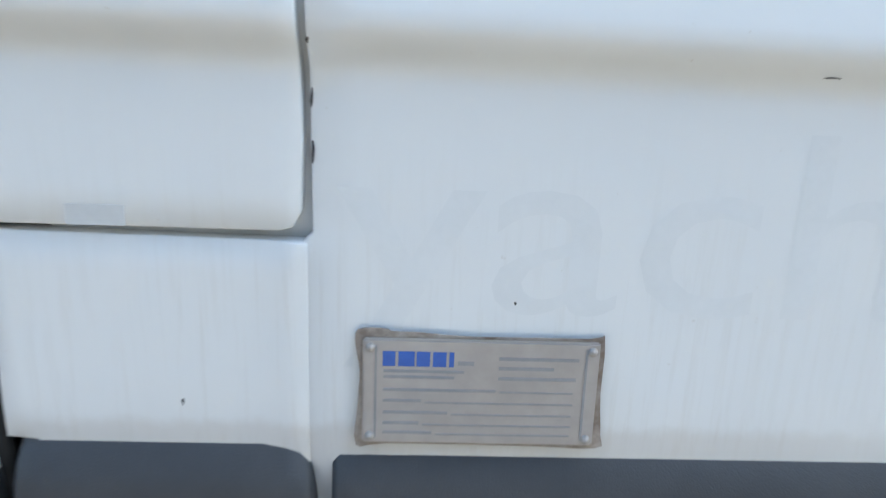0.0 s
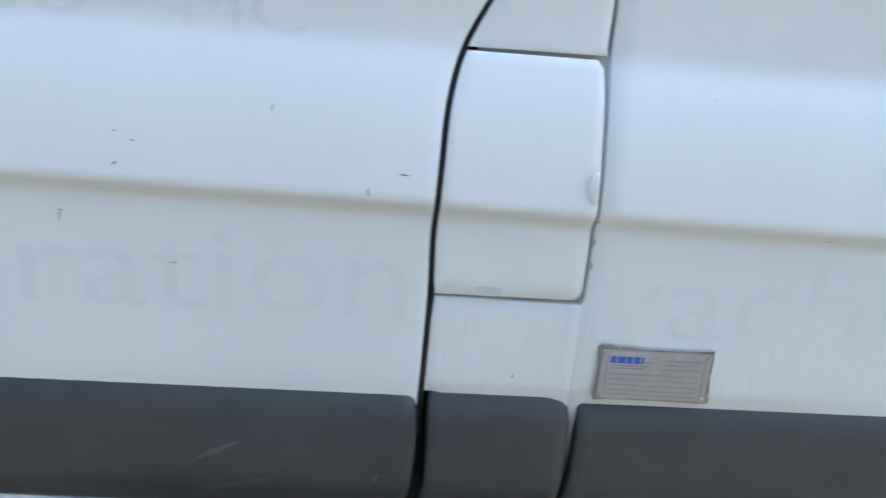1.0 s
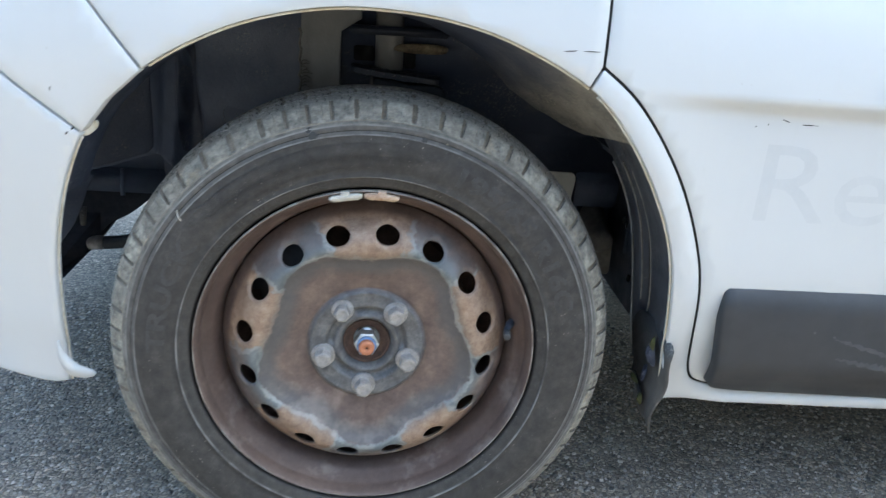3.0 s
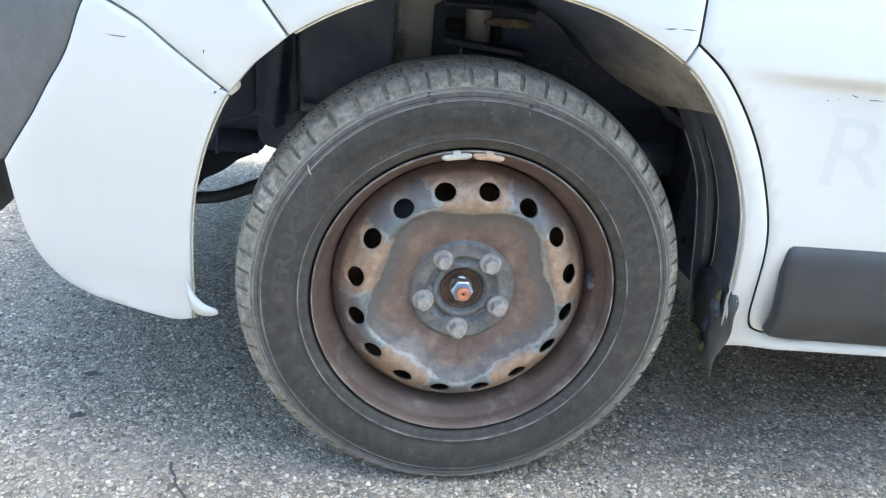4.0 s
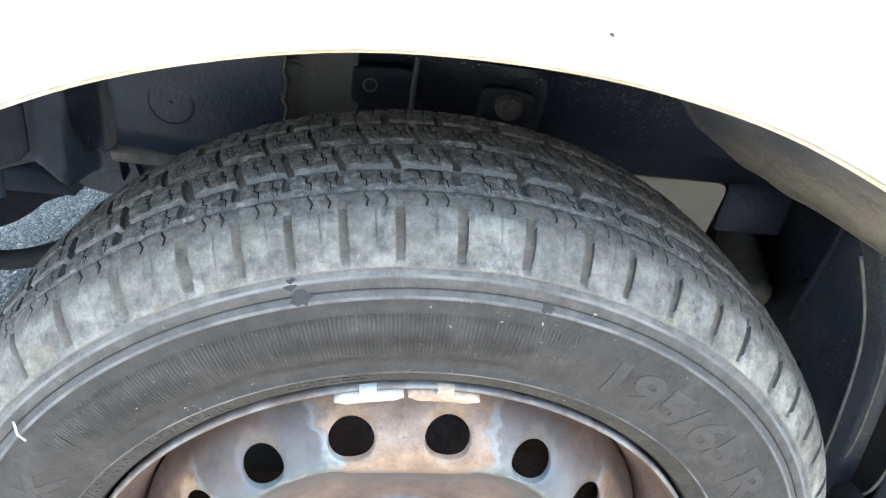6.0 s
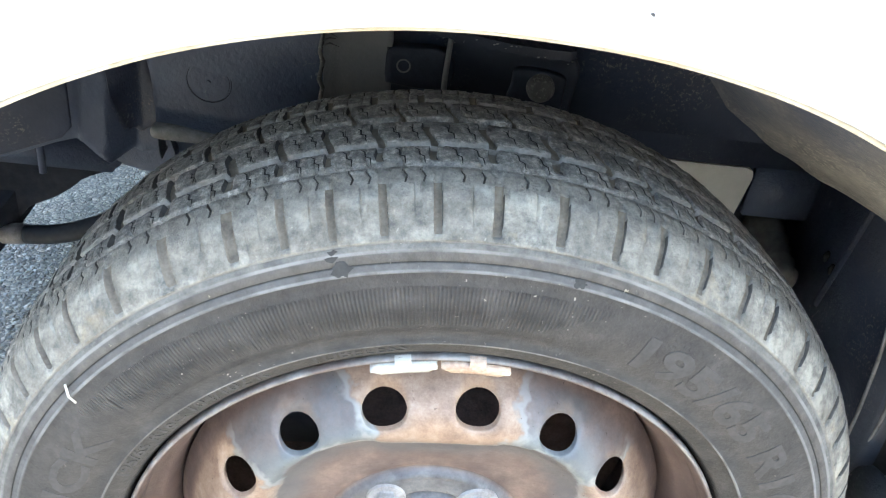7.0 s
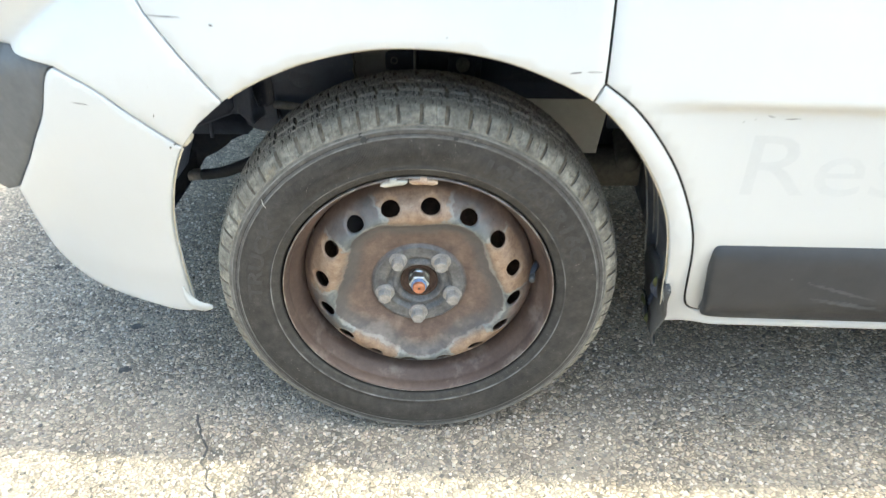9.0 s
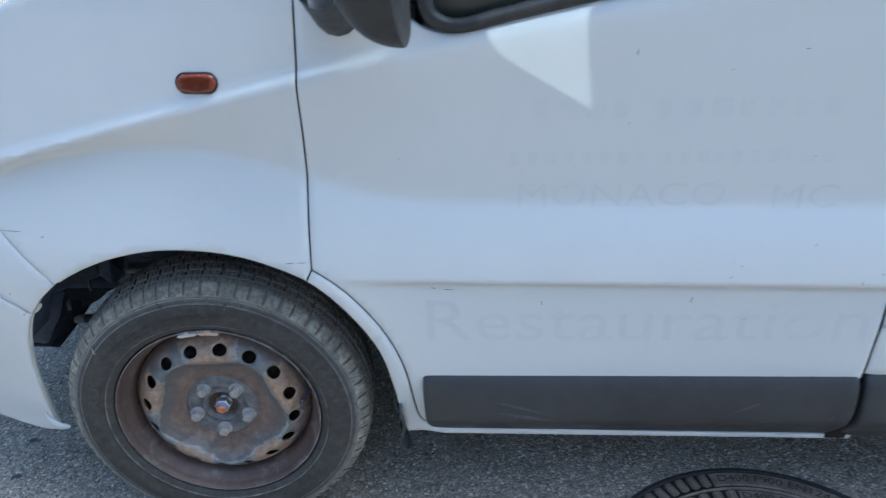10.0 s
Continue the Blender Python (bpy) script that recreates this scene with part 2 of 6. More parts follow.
    ridged = calc(nt, "MULTIPLY", calc(nt, "MULTIPLY", side_on, arc), calc(nt, "SINE", calc(nt, "MULTIPLY", turn, 760.0)))
    height = calc(nt, "ADD", height, calc(nt, "MULTIPLY", ridged, 0.30))
    bump(nt, bsdf, height, 1.0, 0.0011)
    return mat


LOBE_TURN = radians(91.0)


def rim_material():
    """Rusted steel wheel: brown film, ochre lobes under the holes, blue-grey bare steel between."""
    mat, nt, bsdf = material("rusty_steel", 0.55, 0.25)
    v = coords(nt)
    xyz = nt.nodes.new("ShaderNodeSeparateXYZ")
    nt.links.new(v, xyz.inputs[0])
    x, z = xyz.outputs[0], xyz.outputs[2]
    r = calc(nt, "SQRT", calc(nt, "ADD", calc(nt, "POWER", x, 2), calc(nt, "POWER", z, 2)))
    a = calc(nt, "ARCTAN2", z, x)
    lobe = calc(nt, "COSINE", calc(nt, "MULTIPLY", calc(nt, "SUBTRACT", a, LOBE_TURN), 5.0))
    wob = calc(nt, "MULTIPLY", calc(nt, "SUBTRACT", noise_tex(nt, v, 45, 5), 0.5), 0.022)
    edge = calc(nt, "ADD", calc(nt, "ADD", 0.132, calc(nt, "MULTIPLY", lobe, -0.010)), wob)
    past = calc(nt, "SUBTRACT", r, edge)
    rusty = ramp(nt, noise_tex(nt, v, 26, 9, 0.76), [(0.3, (0.095, 0.068, 0.058)), (0.52, (0.165, 0.120, 0.101)), (0.72, (0.27, 0.198, 0.158))])
    ochre = ramp(nt, noise_tex(nt, v, 75, 8, 0.78), [(0.3, (0.20, 0.132, 0.095)), (0.52, (0.33, 0.232, 0.165)), (0.7, (0.43, 0.335, 0.255))])
    steel = ramp(nt, noise_tex(nt, v, 30, 6, 0.7), [(0.3, (0.105, 0.117, 0.125)), (0.55, (0.17, 0.185, 0.19)), (0.75, (0.29, 0.305, 0.305))])
    fade = calc(nt, "MULTIPLY", span(nt, r, 0.146, 0.166), ramp(nt, noise_tex(nt, v, 14, 6, 0.7), [(0.36, grey(0.15)), (0.60, grey(0.95))]))
    steel = mix(nt, fade, steel, ramp(nt, noise_tex(nt, v, 50, 7, 0.75), [(0.3, (0.135, 0.104, 0.092)), (0.7, (0.26, 0.205, 0.178))]))
    outer = calc(nt, "MULTIPLY", span(nt, past, 0.0, 0.003), calc(nt, "SUBTRACT", 1.0, span(nt, r, 0.176, 0.184)))
    lobe = calc(nt, "ADD", lobe, calc(nt, "MULTIPLY", calc(nt, "SUBTRACT", noise_tex(nt, v, 17, 4, 0.65), 0.5), 2.2))
    lob = span(nt, calc(nt, "ADD", lobe, calc(nt, "MULTIPLY", wob, 16.0)), -0.16, 0.02)
    shore = calc(nt, "SUBTRACT", 1.0, span(nt, calc(nt, "ABSOLUTE", calc(nt, "ADD", calc(nt, "ADD", lobe, calc(nt, "MULTIPLY", wob, 16.0)), 0.16)), 0.02, 0.16))
    plate = mix(nt, calc(nt, "MULTIPLY", shore, 0.6), mix(nt, lob, steel, ochre), (0.36, 0.355, 0.325))
    rim = mix(nt, outer, rusty, plate)
    near_edge = calc(nt, "SUBTRACT", 1.0, span(nt, calc(nt, "ABSOLUTE", calc(nt, "ADD", past, 0.007)), 0.003, 0.024))
    rim = mix(nt, calc(nt, "MULTIPLY", near_edge, 0.58), rim, (0.100, 0.112, 0.118))
    pale_line = calc(nt, "SUBTRACT", 1.0, span(nt, calc(nt, "ABSOLUTE", calc(nt, "SUBTRACT", past, 0.0035)), 0.0008, 0.0042))
    rim = mix(nt, calc(nt, "MULTIPLY", pale_line, ramp(nt, noise_tex(nt, v, 24, 5), [(0.40, grey(0.05)), (0.62, grey(0.65))])), rim, (0.38, 0.385, 0.36))
    barrel = span(nt, r, 0.1865, 0.194)
    rim = mix(nt, calc(nt, "MULTIPLY", barrel, 0.6), rim, ramp(nt, noise_tex(nt, v, 34, 8, 0.75), [(0.3, (0.055, 0.038, 0.032)), (0.7, (0.125, 0.086, 0.070))]))
    hub = calc(nt, "SUBTRACT", 1.0, span(nt, r, 0.074, 0.082))
    rim = mix(nt, calc(nt, "MULTIPLY", hub, 0.85), rim, ramp(nt, noise_tex(nt, v, 60, 8, 0.75), [(0.3, (0.060, 0.064, 0.068)), (0.5, (0.125, 0.132, 0.137)), (0.72, (0.25, 0.252, 0.247))]))
    pale = calc(nt, "MULTIPLY", ramp(nt, noise_tex(nt, v, 13, 4), [(0.52, grey(0)), (0.72, grey(0.55))]), calc(nt, "SUBTRACT", 1.0, span(nt, z, -0.05, 0.0)))
    rim = mix(nt, pale, rim, (0.38, 0.33, 0.30))
    dots = ramp(nt, noise_tex(nt, v, 260, 2), [(0.71, grey(0)), (0.76, grey(0.6))])
    lip = calc(nt, "MULTIPLY", span(nt, r, 0.2160, 0.2175), ramp(nt, noise_tex(nt, v, 40, 5), [(0.40, grey(0.15)), (0.62, grey(0.8))]))
    rim = mix(nt, lip, rim, (0.36, 0.34, 0.31))
    nt.links.new(mix(nt, dots, rim, (0.06, 0.04, 0.03)), bsdf.inputs["Base Color"])
    nt.links.new(ramp(nt, noise_tex(nt, v, 35, 5), [(0.3, grey(0.42)), (0.7, grey(0.68))]), bsdf.inputs["Roughness"])
    bump(nt, bsdf, noise_tex(nt, v, 350, 4), 0.4, 0.0005)
    return mat


PAINT = paint_material()
ASPHALT = asphalt_material()
RUBBER = rubber_material()
# darker rubber puts the shade of the tread's fine cuts into the colour
GROOVE = simple("groove_shade_rubber", (0.035, 0.032, 0.028), (0.105, 0.095, 0.080), 0.75, 60)
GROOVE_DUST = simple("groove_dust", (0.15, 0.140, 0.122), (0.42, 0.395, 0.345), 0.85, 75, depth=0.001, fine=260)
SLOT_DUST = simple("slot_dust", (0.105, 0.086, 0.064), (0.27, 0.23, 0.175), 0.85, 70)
LETTER_RUBBER = simple("worn_letter_rubber", (0.040, 0.038, 0.036), (0.066, 0.062, 0.058), 0.7, 60)
RIM = rim_material()
GREY_PLASTIC = simple("grey_plastic", (0.025, 0.027, 0.031), (0.043, 0.045, 0.049), 0.48, 6, depth=0.0004, fine=900)
INSERT_PLASTIC = simple("bumper_plastic", (0.10, 0.107, 0.112), (0.15, 0.155, 0.16), 0.6, 12, depth=0.0005, fine=700)
BLACK_PLASTIC = simple("black_plastic", (0.024, 0.029, 0.044), (0.068, 0.075, 0.094), 0.45, 9, depth=0.0006, fine=250)
DARK_METAL = simple("dark_metal", (0.016, 0.018, 0.024), (0.050, 0.052, 0.060), 0.5, 14)
BEIGE_SHEET = simple("primed_sheet", (0.66, 0.64, 0.56), (0.78, 0.76, 0.68), 0.5, 11)
GRIMY_RAIL = simple("grimy_rail", (0.060, 0.056, 0.048), (0.20, 0.185, 0.155), 0.6, 18)
BOLT_STEEL = simple("bolt_steel", (0.20, 0.187, 0.175), (0.41, 0.385, 0.36), 0.5, 90, metal=0.25, depth=0.0003)
NUT_STEEL = simple("zinc_nut", (0.35, 0.38, 0.38), (0.62, 0.64, 0.62), 0.3, 60, metal=0.85)
COPPER = simple("rusted_stub", (0.36, 0.12, 0.055), (0.60, 0.27, 0.15), 0.55, 90, metal=0.3)
BLUE_RING = simple("blue_ring", (0.10, 0.16, 0.33), (0.18, 0.27, 0.44), 0.5, 60)
WEIGHT_WHITE = simple("pale_weight", (0.40, 0.38, 0.33), (0.62, 0.60, 0.54), 0.5, 50)
WEIGHT_RUST = simple("stained_weight", (0.30, 0.16, 0.10), (0.72, 0.60, 0.45), 0.55, 45)
BRAKE_RUST = simple("brake_rust", (0.046, 0.029, 0.022), (0.155, 0.096, 0.072), 0.7, 60, metal=0.2, depth=0.001)
CAST_IRON = simple("cast_iron", (0.12, 0.090, 0.070), (0.34, 0.265, 0.205), 0.6, 26, metal=0.15, depth=0.0012, fine=320)
FRAME_IRON = simple("frame_iron", (0.020, 0.019, 0.018), (0.05, 0.046, 0.043), 0.6, 30, metal=0.3, depth=0.001)
PLATE_METAL = simple("plate_metal", (0.29, 0.27, 0.26), (0.38, 0.36, 0.345), 0.42, 14, metal=0.35)
PLATE_DIRT = simple("plate_sealant", (0.10, 0.065, 0.042), (0.36, 0.32, 0.28), 0.7, 40)
INK_BLUE = simple("blue_ink", (0.025, 0.075, 0.30), (0.04, 0.11, 0.40), 0.5, 60)
INK_GREY = simple("grey_ink", (0.19, 0.195, 0.21), (0.25, 0.255, 0.265), 0.5, 80)
GHOST = simple("faded_lettering", (0.552, 0.571, 0.581), (0.590, 0.607, 0.615), 0.5, 30, coat=0.4)
GHOST_FAINT = simple("fainter_lettering", (0.572, 0.590, 0.598), (0.610, 0.627, 0.634), 0.46, 30, coat=0.55)
AMBER_DARK = simple("amber_rib", (0.10, 0.014, 0.005), (0.16, 0.024, 0.008), 0.3, 40)
AMBER = simple("amber_lens", (0.135, 0.020, 0.004), (0.20, 0.036, 0.007), 0.25, 40, coat=0.4)
CHIP = simple("bare_chip", (0.02, 0.02, 0.022), (0.07, 0.065, 0.06), 0.7, 90)
# near-black: puts the shade of seams, gaps and holes into the colour
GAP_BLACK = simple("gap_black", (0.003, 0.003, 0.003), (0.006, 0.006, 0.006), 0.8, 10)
SEAL = simple("window_seal", (0.012, 0.012, 0.013), (0.03, 0.03, 0.031), 0.5, 20)
CHROME = simple("lamp_reflector", (0.60, 0.60, 0.60), (0.80, 0.80, 0.80), 0.12, 8, metal=1.0)
REFLECTOR = simple("dull_reflector", (0.34, 0.33, 0.30), (0.62, 0.61, 0.58), 0.34, 14, metal=0.8)
HOSE = simple("black_hose", (0.012, 0.013, 0.016), (0.03, 0.032, 0.036), 0.65, 30)
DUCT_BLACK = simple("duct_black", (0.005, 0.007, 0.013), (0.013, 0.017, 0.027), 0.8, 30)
SCUFF = simple("moulding_scuff", (0.050, 0.053, 0.058), (0.080, 0.083, 0.087), 0.6, 40)


def liner_material(name, dark, light, mud_low, speck_low):
    """Dark moulded plastic with caked dust and gritty pale specks."""
    mat, nt, bsdf = material(name, 0.42)
    v, fine = coords(nt), coords(nt, (1, 1, 0.35))
    base = ramp(nt, noise_tex(nt, v, 10, 5), [(0.3, dark), (0.7, light)])
    mud = ramp(nt, noise_tex(nt, v, 22, 7, 0.72), [(mud_low, grey(0)), (mud_low + 0.2, grey(0.6))])
    base = mix(nt, mud, base, (0.17, 0.158, 0.135))
    grit = ramp(nt, noise_tex(nt, v, 380, 3, 0.7), [(0.56, grey(0)), (0.64, grey(0.75))])
    grit = calc(nt, "MULTIPLY", grit, ramp(nt, noise_tex(nt, v, 14, 4), [(speck_low, grey(0)), (speck_low + 0.15, grey(1))]))
    base = mix(nt, grit, base, (0.30, 0.285, 0.25))
    scuff = ramp(nt, noise_tex(nt, fine, 120, 3, 0.7), [(0.70, grey(0)), (0.76, grey(0.8))])
    nt.links.new(mix(nt, scuff, base, (0.34, 0.34, 0.33)), bsdf.inputs["Base Color"])
    nt.links.new(ramp(nt, noise_tex(nt, v, 18, 4), [(0.3, grey(0.30)), (0.7, grey(0.58))]), bsdf.inputs["Roughness"])
    bump(nt, bsdf, calc(nt, "ADD", noise_tex(nt, v, 220, 4), noise_tex(nt, v, 28, 4)), 0.6, 0.0012)
    return mat


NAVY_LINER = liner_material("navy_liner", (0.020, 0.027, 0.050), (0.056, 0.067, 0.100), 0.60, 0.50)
FLAP_RUBBER = liner_material("flap_rubber", (0.034, 0.036, 0.040), (0.080, 0.080, 0.078), 0.60, 0.50)
TOWER_GREY = liner_material("tower_steel", (0.17, 0.168, 0.160), (0.27, 0.262, 0.246), 0.66, 0.56)
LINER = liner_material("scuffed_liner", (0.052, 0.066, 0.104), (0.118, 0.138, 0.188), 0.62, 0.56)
FLANK = liner_material("dark_flank", (0.046, 0.053, 0.068), (0.096, 0.104, 0.122), 0.64, 0.48)
GREASY = liner_material("greasy_metal", (0.012, 0.015, 0.024), (0.036, 0.042, 0.060), 0.72, 0.58)
CHANNEL = simple("channel_brown", (0.014, 0.013, 0.013), (0.048, 0.042, 0.036), 0.6, 40, depth=0.0006, fine=300)
NAVY_SHEET = simple("navy_sheet", (0.010, 0.013, 0.024), (0.028, 0.034, 0.052), 0.5, 30, depth=0.0006, fine=300)
RUSTY_DUST = simple("rusty_dust", (0.050, 0.040, 0.028), (0.26, 0.20, 0.12), 0.75, 60, depth=0.001, fine=300)
WELL_GREY = liner_material("grey_well_steel", (0.150, 0.145, 0.135), (0.240, 0.230, 0.212), 0.62, 0.54)
# pale tone of scratched plastic, also used for painted glints and highlights
PALE_SCRATCH_GLINT = simple("pale_scratch_and_glint", (0.14, 0.138, 0.128), (0.34, 0.33, 0.305), 0.6, 60, depth=0.0008, fine=260)
DUSTY_PLASTIC = liner_material("dusty_liner", (0.042, 0.042, 0.043), (0.13, 0.122, 0.110), 0.44, 0.30)


def lip_material():
    """Black liner whose rear stretch carries a bank of dry road dust."""
    mat, nt, bsdf = material("dust_bank", 0.55)
    v = coords(nt)
    xyz = nt.nodes.new("ShaderNodeSeparateXYZ")
    nt.links.new(v, xyz.inputs[0])
    at = calc(nt, "ADD", xyz.outputs[0], calc(nt, "MULTIPLY", calc(nt, "SUBTRACT", noise_tex(nt, v, 9, 6, 0.7), 0.5), 0.22))
    bank = calc(nt, "MULTIPLY", span(nt, at, 0.13, 0.27), span(nt, calc(nt, "ADD", xyz.outputs[2], calc(nt, "MULTIPLY", noise_tex(nt, v, 30, 4), 0.03)), 0.575, 0.610))
    dark = ramp(nt, noise_tex(nt, v, 14, 5), [(0.3, (0.030, 0.038, 0.064)), (0.7, (0.068, 0.080, 0.112))])
    dust = ramp(nt, noise_tex(nt, v, 26, 7, 0.72), [(0.35, (0.105, 0.098, 0.086)), (0.65, (0.30, 0.275, 0.23))])
    col = mix(nt, calc(nt, "MULTIPLY", bank, 0.9), dark, dust)
    grit = ramp(nt, noise_tex(nt, v, 260, 3, 0.7), [(0.52, grey(0)), (0.60, grey(0.85))])
    grit = calc(nt, "MULTIPLY", grit, calc(nt, "MULTIPLY", bank, ramp(nt, noise_tex(nt, v, 20, 4), [(0.4, grey(0.2)), (0.6, grey(1))])))
    nt.links.new(mix(nt, grit, col, (0.34, 0.31, 0.25)), bsdf.inputs["Base Color"])
    bump(nt, bsdf, calc(nt, "ADD", noise_tex(nt, v, 240, 4), noise_tex(nt, v, 40, 4)), 0.7, 0.0014)
    return mat


DUST_BANK = lip_material()


def glass_material(name, tint, rough=0.0):
    mat, nt, bsdf = material(name, rough)
    bsdf.inputs["Base Color"].default_value = (*tint, 1)
    bsdf.inputs["Transmission Weight"].default_value = 1.0
    bsdf.inputs["IOR"].default_value = 1.45
    return mat


GLASS = glass_material("tinted_glass", (0.50, 0.70, 0.62))
LENS = glass_material("lamp_lens", (0.95, 0.95, 0.93), 0.05)


# ---- building helpers ----
def part(name, bm, mats, parent=None, label="", smooth=True, at=None):
    """One mesh object under a thing or a part."""
    me = bpy.data.meshes.new(name)
    if isinstance(bm, bmesh.types.BMesh):
        bm.to_mesh(me)
        bm.free()
    else:
        me.from_pydata(bm[0], [], bm[1])
        if len(bm) > 2:
            me.polygons.foreach_set("material_index", bm[2])
    for m in mats if isinstance(mats, (list, tuple)) else [mats]:
        me.materials.append(m)
    if smooth:
        me.polygons.foreach_set("use_smooth", [True] * len(me.polygons))
    me.update()
    ob = new(name, me)
    ob.parent = parent
    if at is not None:
        ob.matrix_basis = at
    return tagged(ob, label)


def ease(lo, hi, v):
    s = min(1.0, max(0.0, (v - lo) / (hi - lo)))
    return s * s * (3 - 2 * s)


def bend(points, n=8, closed=False):
    """A smooth line through a few points."""
    out, m = [], len(points)
    for i in range(m if closed else m - 1):
        if closed:
            q = [points[(i + k) % m] for k in (-1, 0, 1, 2)]
        else:
            q = [points[max(0, i - 1)], points[i], points[i + 1], points[min(m - 1, i + 2)]]
        for k in range(n):
            t = k / n
            out.append(tuple(0.5 * (2 * b + (c - a) * t + (2 * a - 5 * b + 4 * c - d) * t * t + (3 * b - a - 3 * c + d) * t ** 3) for a, b, c, d in zip(*q)))
    if not closed:
        out.append(tuple(points[-1]))
    return out


def resample(line, step, closed=False):
    pts = list(line) + ([line[0]] if closed else [])
    out = [pts[0]]
    for a, b in zip(pts, pts[1:]):
        d = math.dist(a, b)
        n = max(1, int(d / step + 0.5))
        for k in range(1, n + 1):
            out.append(tuple(p + (q - p) * k / n for p, q in zip(a, b)))
    if closed:
        out.pop()
    return out


def area2(loop):
    return 0.5 * sum(a[0] * b[1] - b[0] * a[1] for a, b in zip(loop, loop[1:] + loop[:1]))


def inset(loop, d):
    """The closed loop (anticlockwise) moved inwards by d."""
    n, out = len(loop), []
    for i in range(n):
        a, b, c = loop[i - 1], loop[i], loop[(i + 1) % n]
        e1 = Vector((b[0] - a[0], b[1] - a[1])).normalized()
        e2 = Vector((c[0] - b[0], c[1] - b[1])).normalized()
        nrm = Vector((-(e1.y + e2.y), e1.x + e2.x))
        ln = nrm.length
        nrm = nrm / ln if ln > 1e-6 else Vector((-e1.y, e1.x))
        k = min(2.0, 1 / max(0.3, nrm.dot(Vector((-e1.y, e1.x)))))
        out.append((b[0] + nrm.x * d * k, b[1] + nrm.y * d * k))
    return out


def inside(loop, pts):
    L = np.array(loop)
    P = np.array(pts)
    hit = np.zeros(len(P), bool)
    j = len(L) - 1
    for i in range(len(L)):
        (xi, yi), (xj, yj) = L[i], L[j]
        if yi != yj:
            cross = ((yi > P[:, 1]) != (yj > P[:, 1])) & (P[:, 0] < (xj - xi) * (P[:, 1] - yi) / (yj - yi) + xi)
            hit ^= cross
        j = i
    return hit


def far_from(loop, pts, d):
    L, P = np.array(loop), np.array(pts)
    keep = np.ones(len(P), bool)
    for k in range(0, len(P), 2000):
        q = P[k:k + 2000]
        keep[k:k + 2000] = ((q[:, None, :] - L[None]) ** 2).sum(-1).min(1) > d * d
    return keep


def triangulate(outer, holes, inner):
    """Triangles of a flat region, with loops for its edge and holes and loose points within."""
    from mathutils.geometry import delaunay_2d_cdt
    pts, edges = [], []
    for lp in [outer] + holes:
        k, n = len(pts), len(lp)
        pts += [Vector(p) for p in lp]
        edges += [(k + i, k + (i + 1) % n) for i in range(n)]
    pts += [Vector(p) for p in inner]
    v, _, f, orig, _, _ = delaunay_2d_cdt(pts, edges, [], 1, 1e-7)
    v = [(a.x, a.y) for a in v]
    if holes:
        mid = [(sum(v[i][0] for i in t) / 3, sum(v[i][1] for i in t) / 3) for t in f]
        bad = np.zeros(len(mid), bool)
        for h in holes:
            bad |= inside(h, mid)
        f = [t for t, b in zip(f, bad) if not b]
    back = {}
    for k, o in enumerate(orig):
        for i in o:
            back[i] = k
    return v, f, back


def panel(name, outline, surf, mat, parent, label="", rows=None, step=0.016, gap=0.0018, fold=0.018, soft=0.0008, out=-1.0):
    """A sheet-metal or moulded panel: the outline (x, z) laid on the surface y = surf(x, z), with a rounded edge turned inwards."""
    loop = list(outline)
    if area2(loop) < 0:
        loop.reverse()
    loop = resample(loop, step * 0.6, True)
    edge = inset(loop, gap)
    face = inset(edge, soft)
    x0, x1 = min(p[0] for p in face), max(p[0] for p in face)
    z0, z1 = min(p[1] for p in face), max(p[1] for p in face)
    grid = []
    nx = max(2, int((x1 - x0) / step))
    for i in range(1, nx):
        x = x0 + (x1 - x0) * i / nx
        zs = rows(x, z0, z1) if rows else [z0 + (z1 - z0) * k / max(2, int((z1 - z0) / step)) for k in range(1, max(2, int((z1 - z0) / step)))]
        grid += [(x, z) for z in zs]
    if grid:
        ok = inside(face, grid) & far_from(face, grid, step * 0.4)
        grid = [g for g, k in zip(grid, ok) if k]
    v, f, back = triangulate(face, [], grid)
    verts = [(x, surf(x, z), z) for x, z in v]
    faces = [tuple(t) if out < 0 else tuple(reversed(t)) for t in f]
    n = len(face)
    ring = [back[i] for i in range(n)]
    for depth, lp in ((soft, edge), (fold, edge)):
        k = len(verts)
        verts += [(x, surf(x, z) - out * depth, z) for x, z in lp]
        nxt = list(range(k, k + n))
        for i in range(n):
            j = (i + 1) % n
            q = (ring[i], nxt[i], nxt[j], ring[j])
            faces.append(q if out < 0 else tuple(reversed(q)))
        ring = nxt
    return part(name, (verts, faces), mat, parent, label)


def revolve(profile, n, turn=None, closed=False, wave=None):
    """A body of revolution about the y axis from (r, y) points; wave(theta, k, r, y) may shift them."""
    verts, faces, m = [], [], len(profile)
    for i in range(n):
        th = 2 * math.pi * i / n
        c, s = math.cos(th), math.sin(th)
        for k, (r, y) in enumerate(profile):
            if wave:
                r, y = wave(th, k, r, y)
            verts.append((r * c, y, r * s))
    for i in range(n):
        j = (i + 1) % n
        for k in range(m if closed else m - 1):
            l = (k + 1) % m
            faces.append((i * m + k, i * m + l, j * m + l, j * m + k))
    return verts, faces


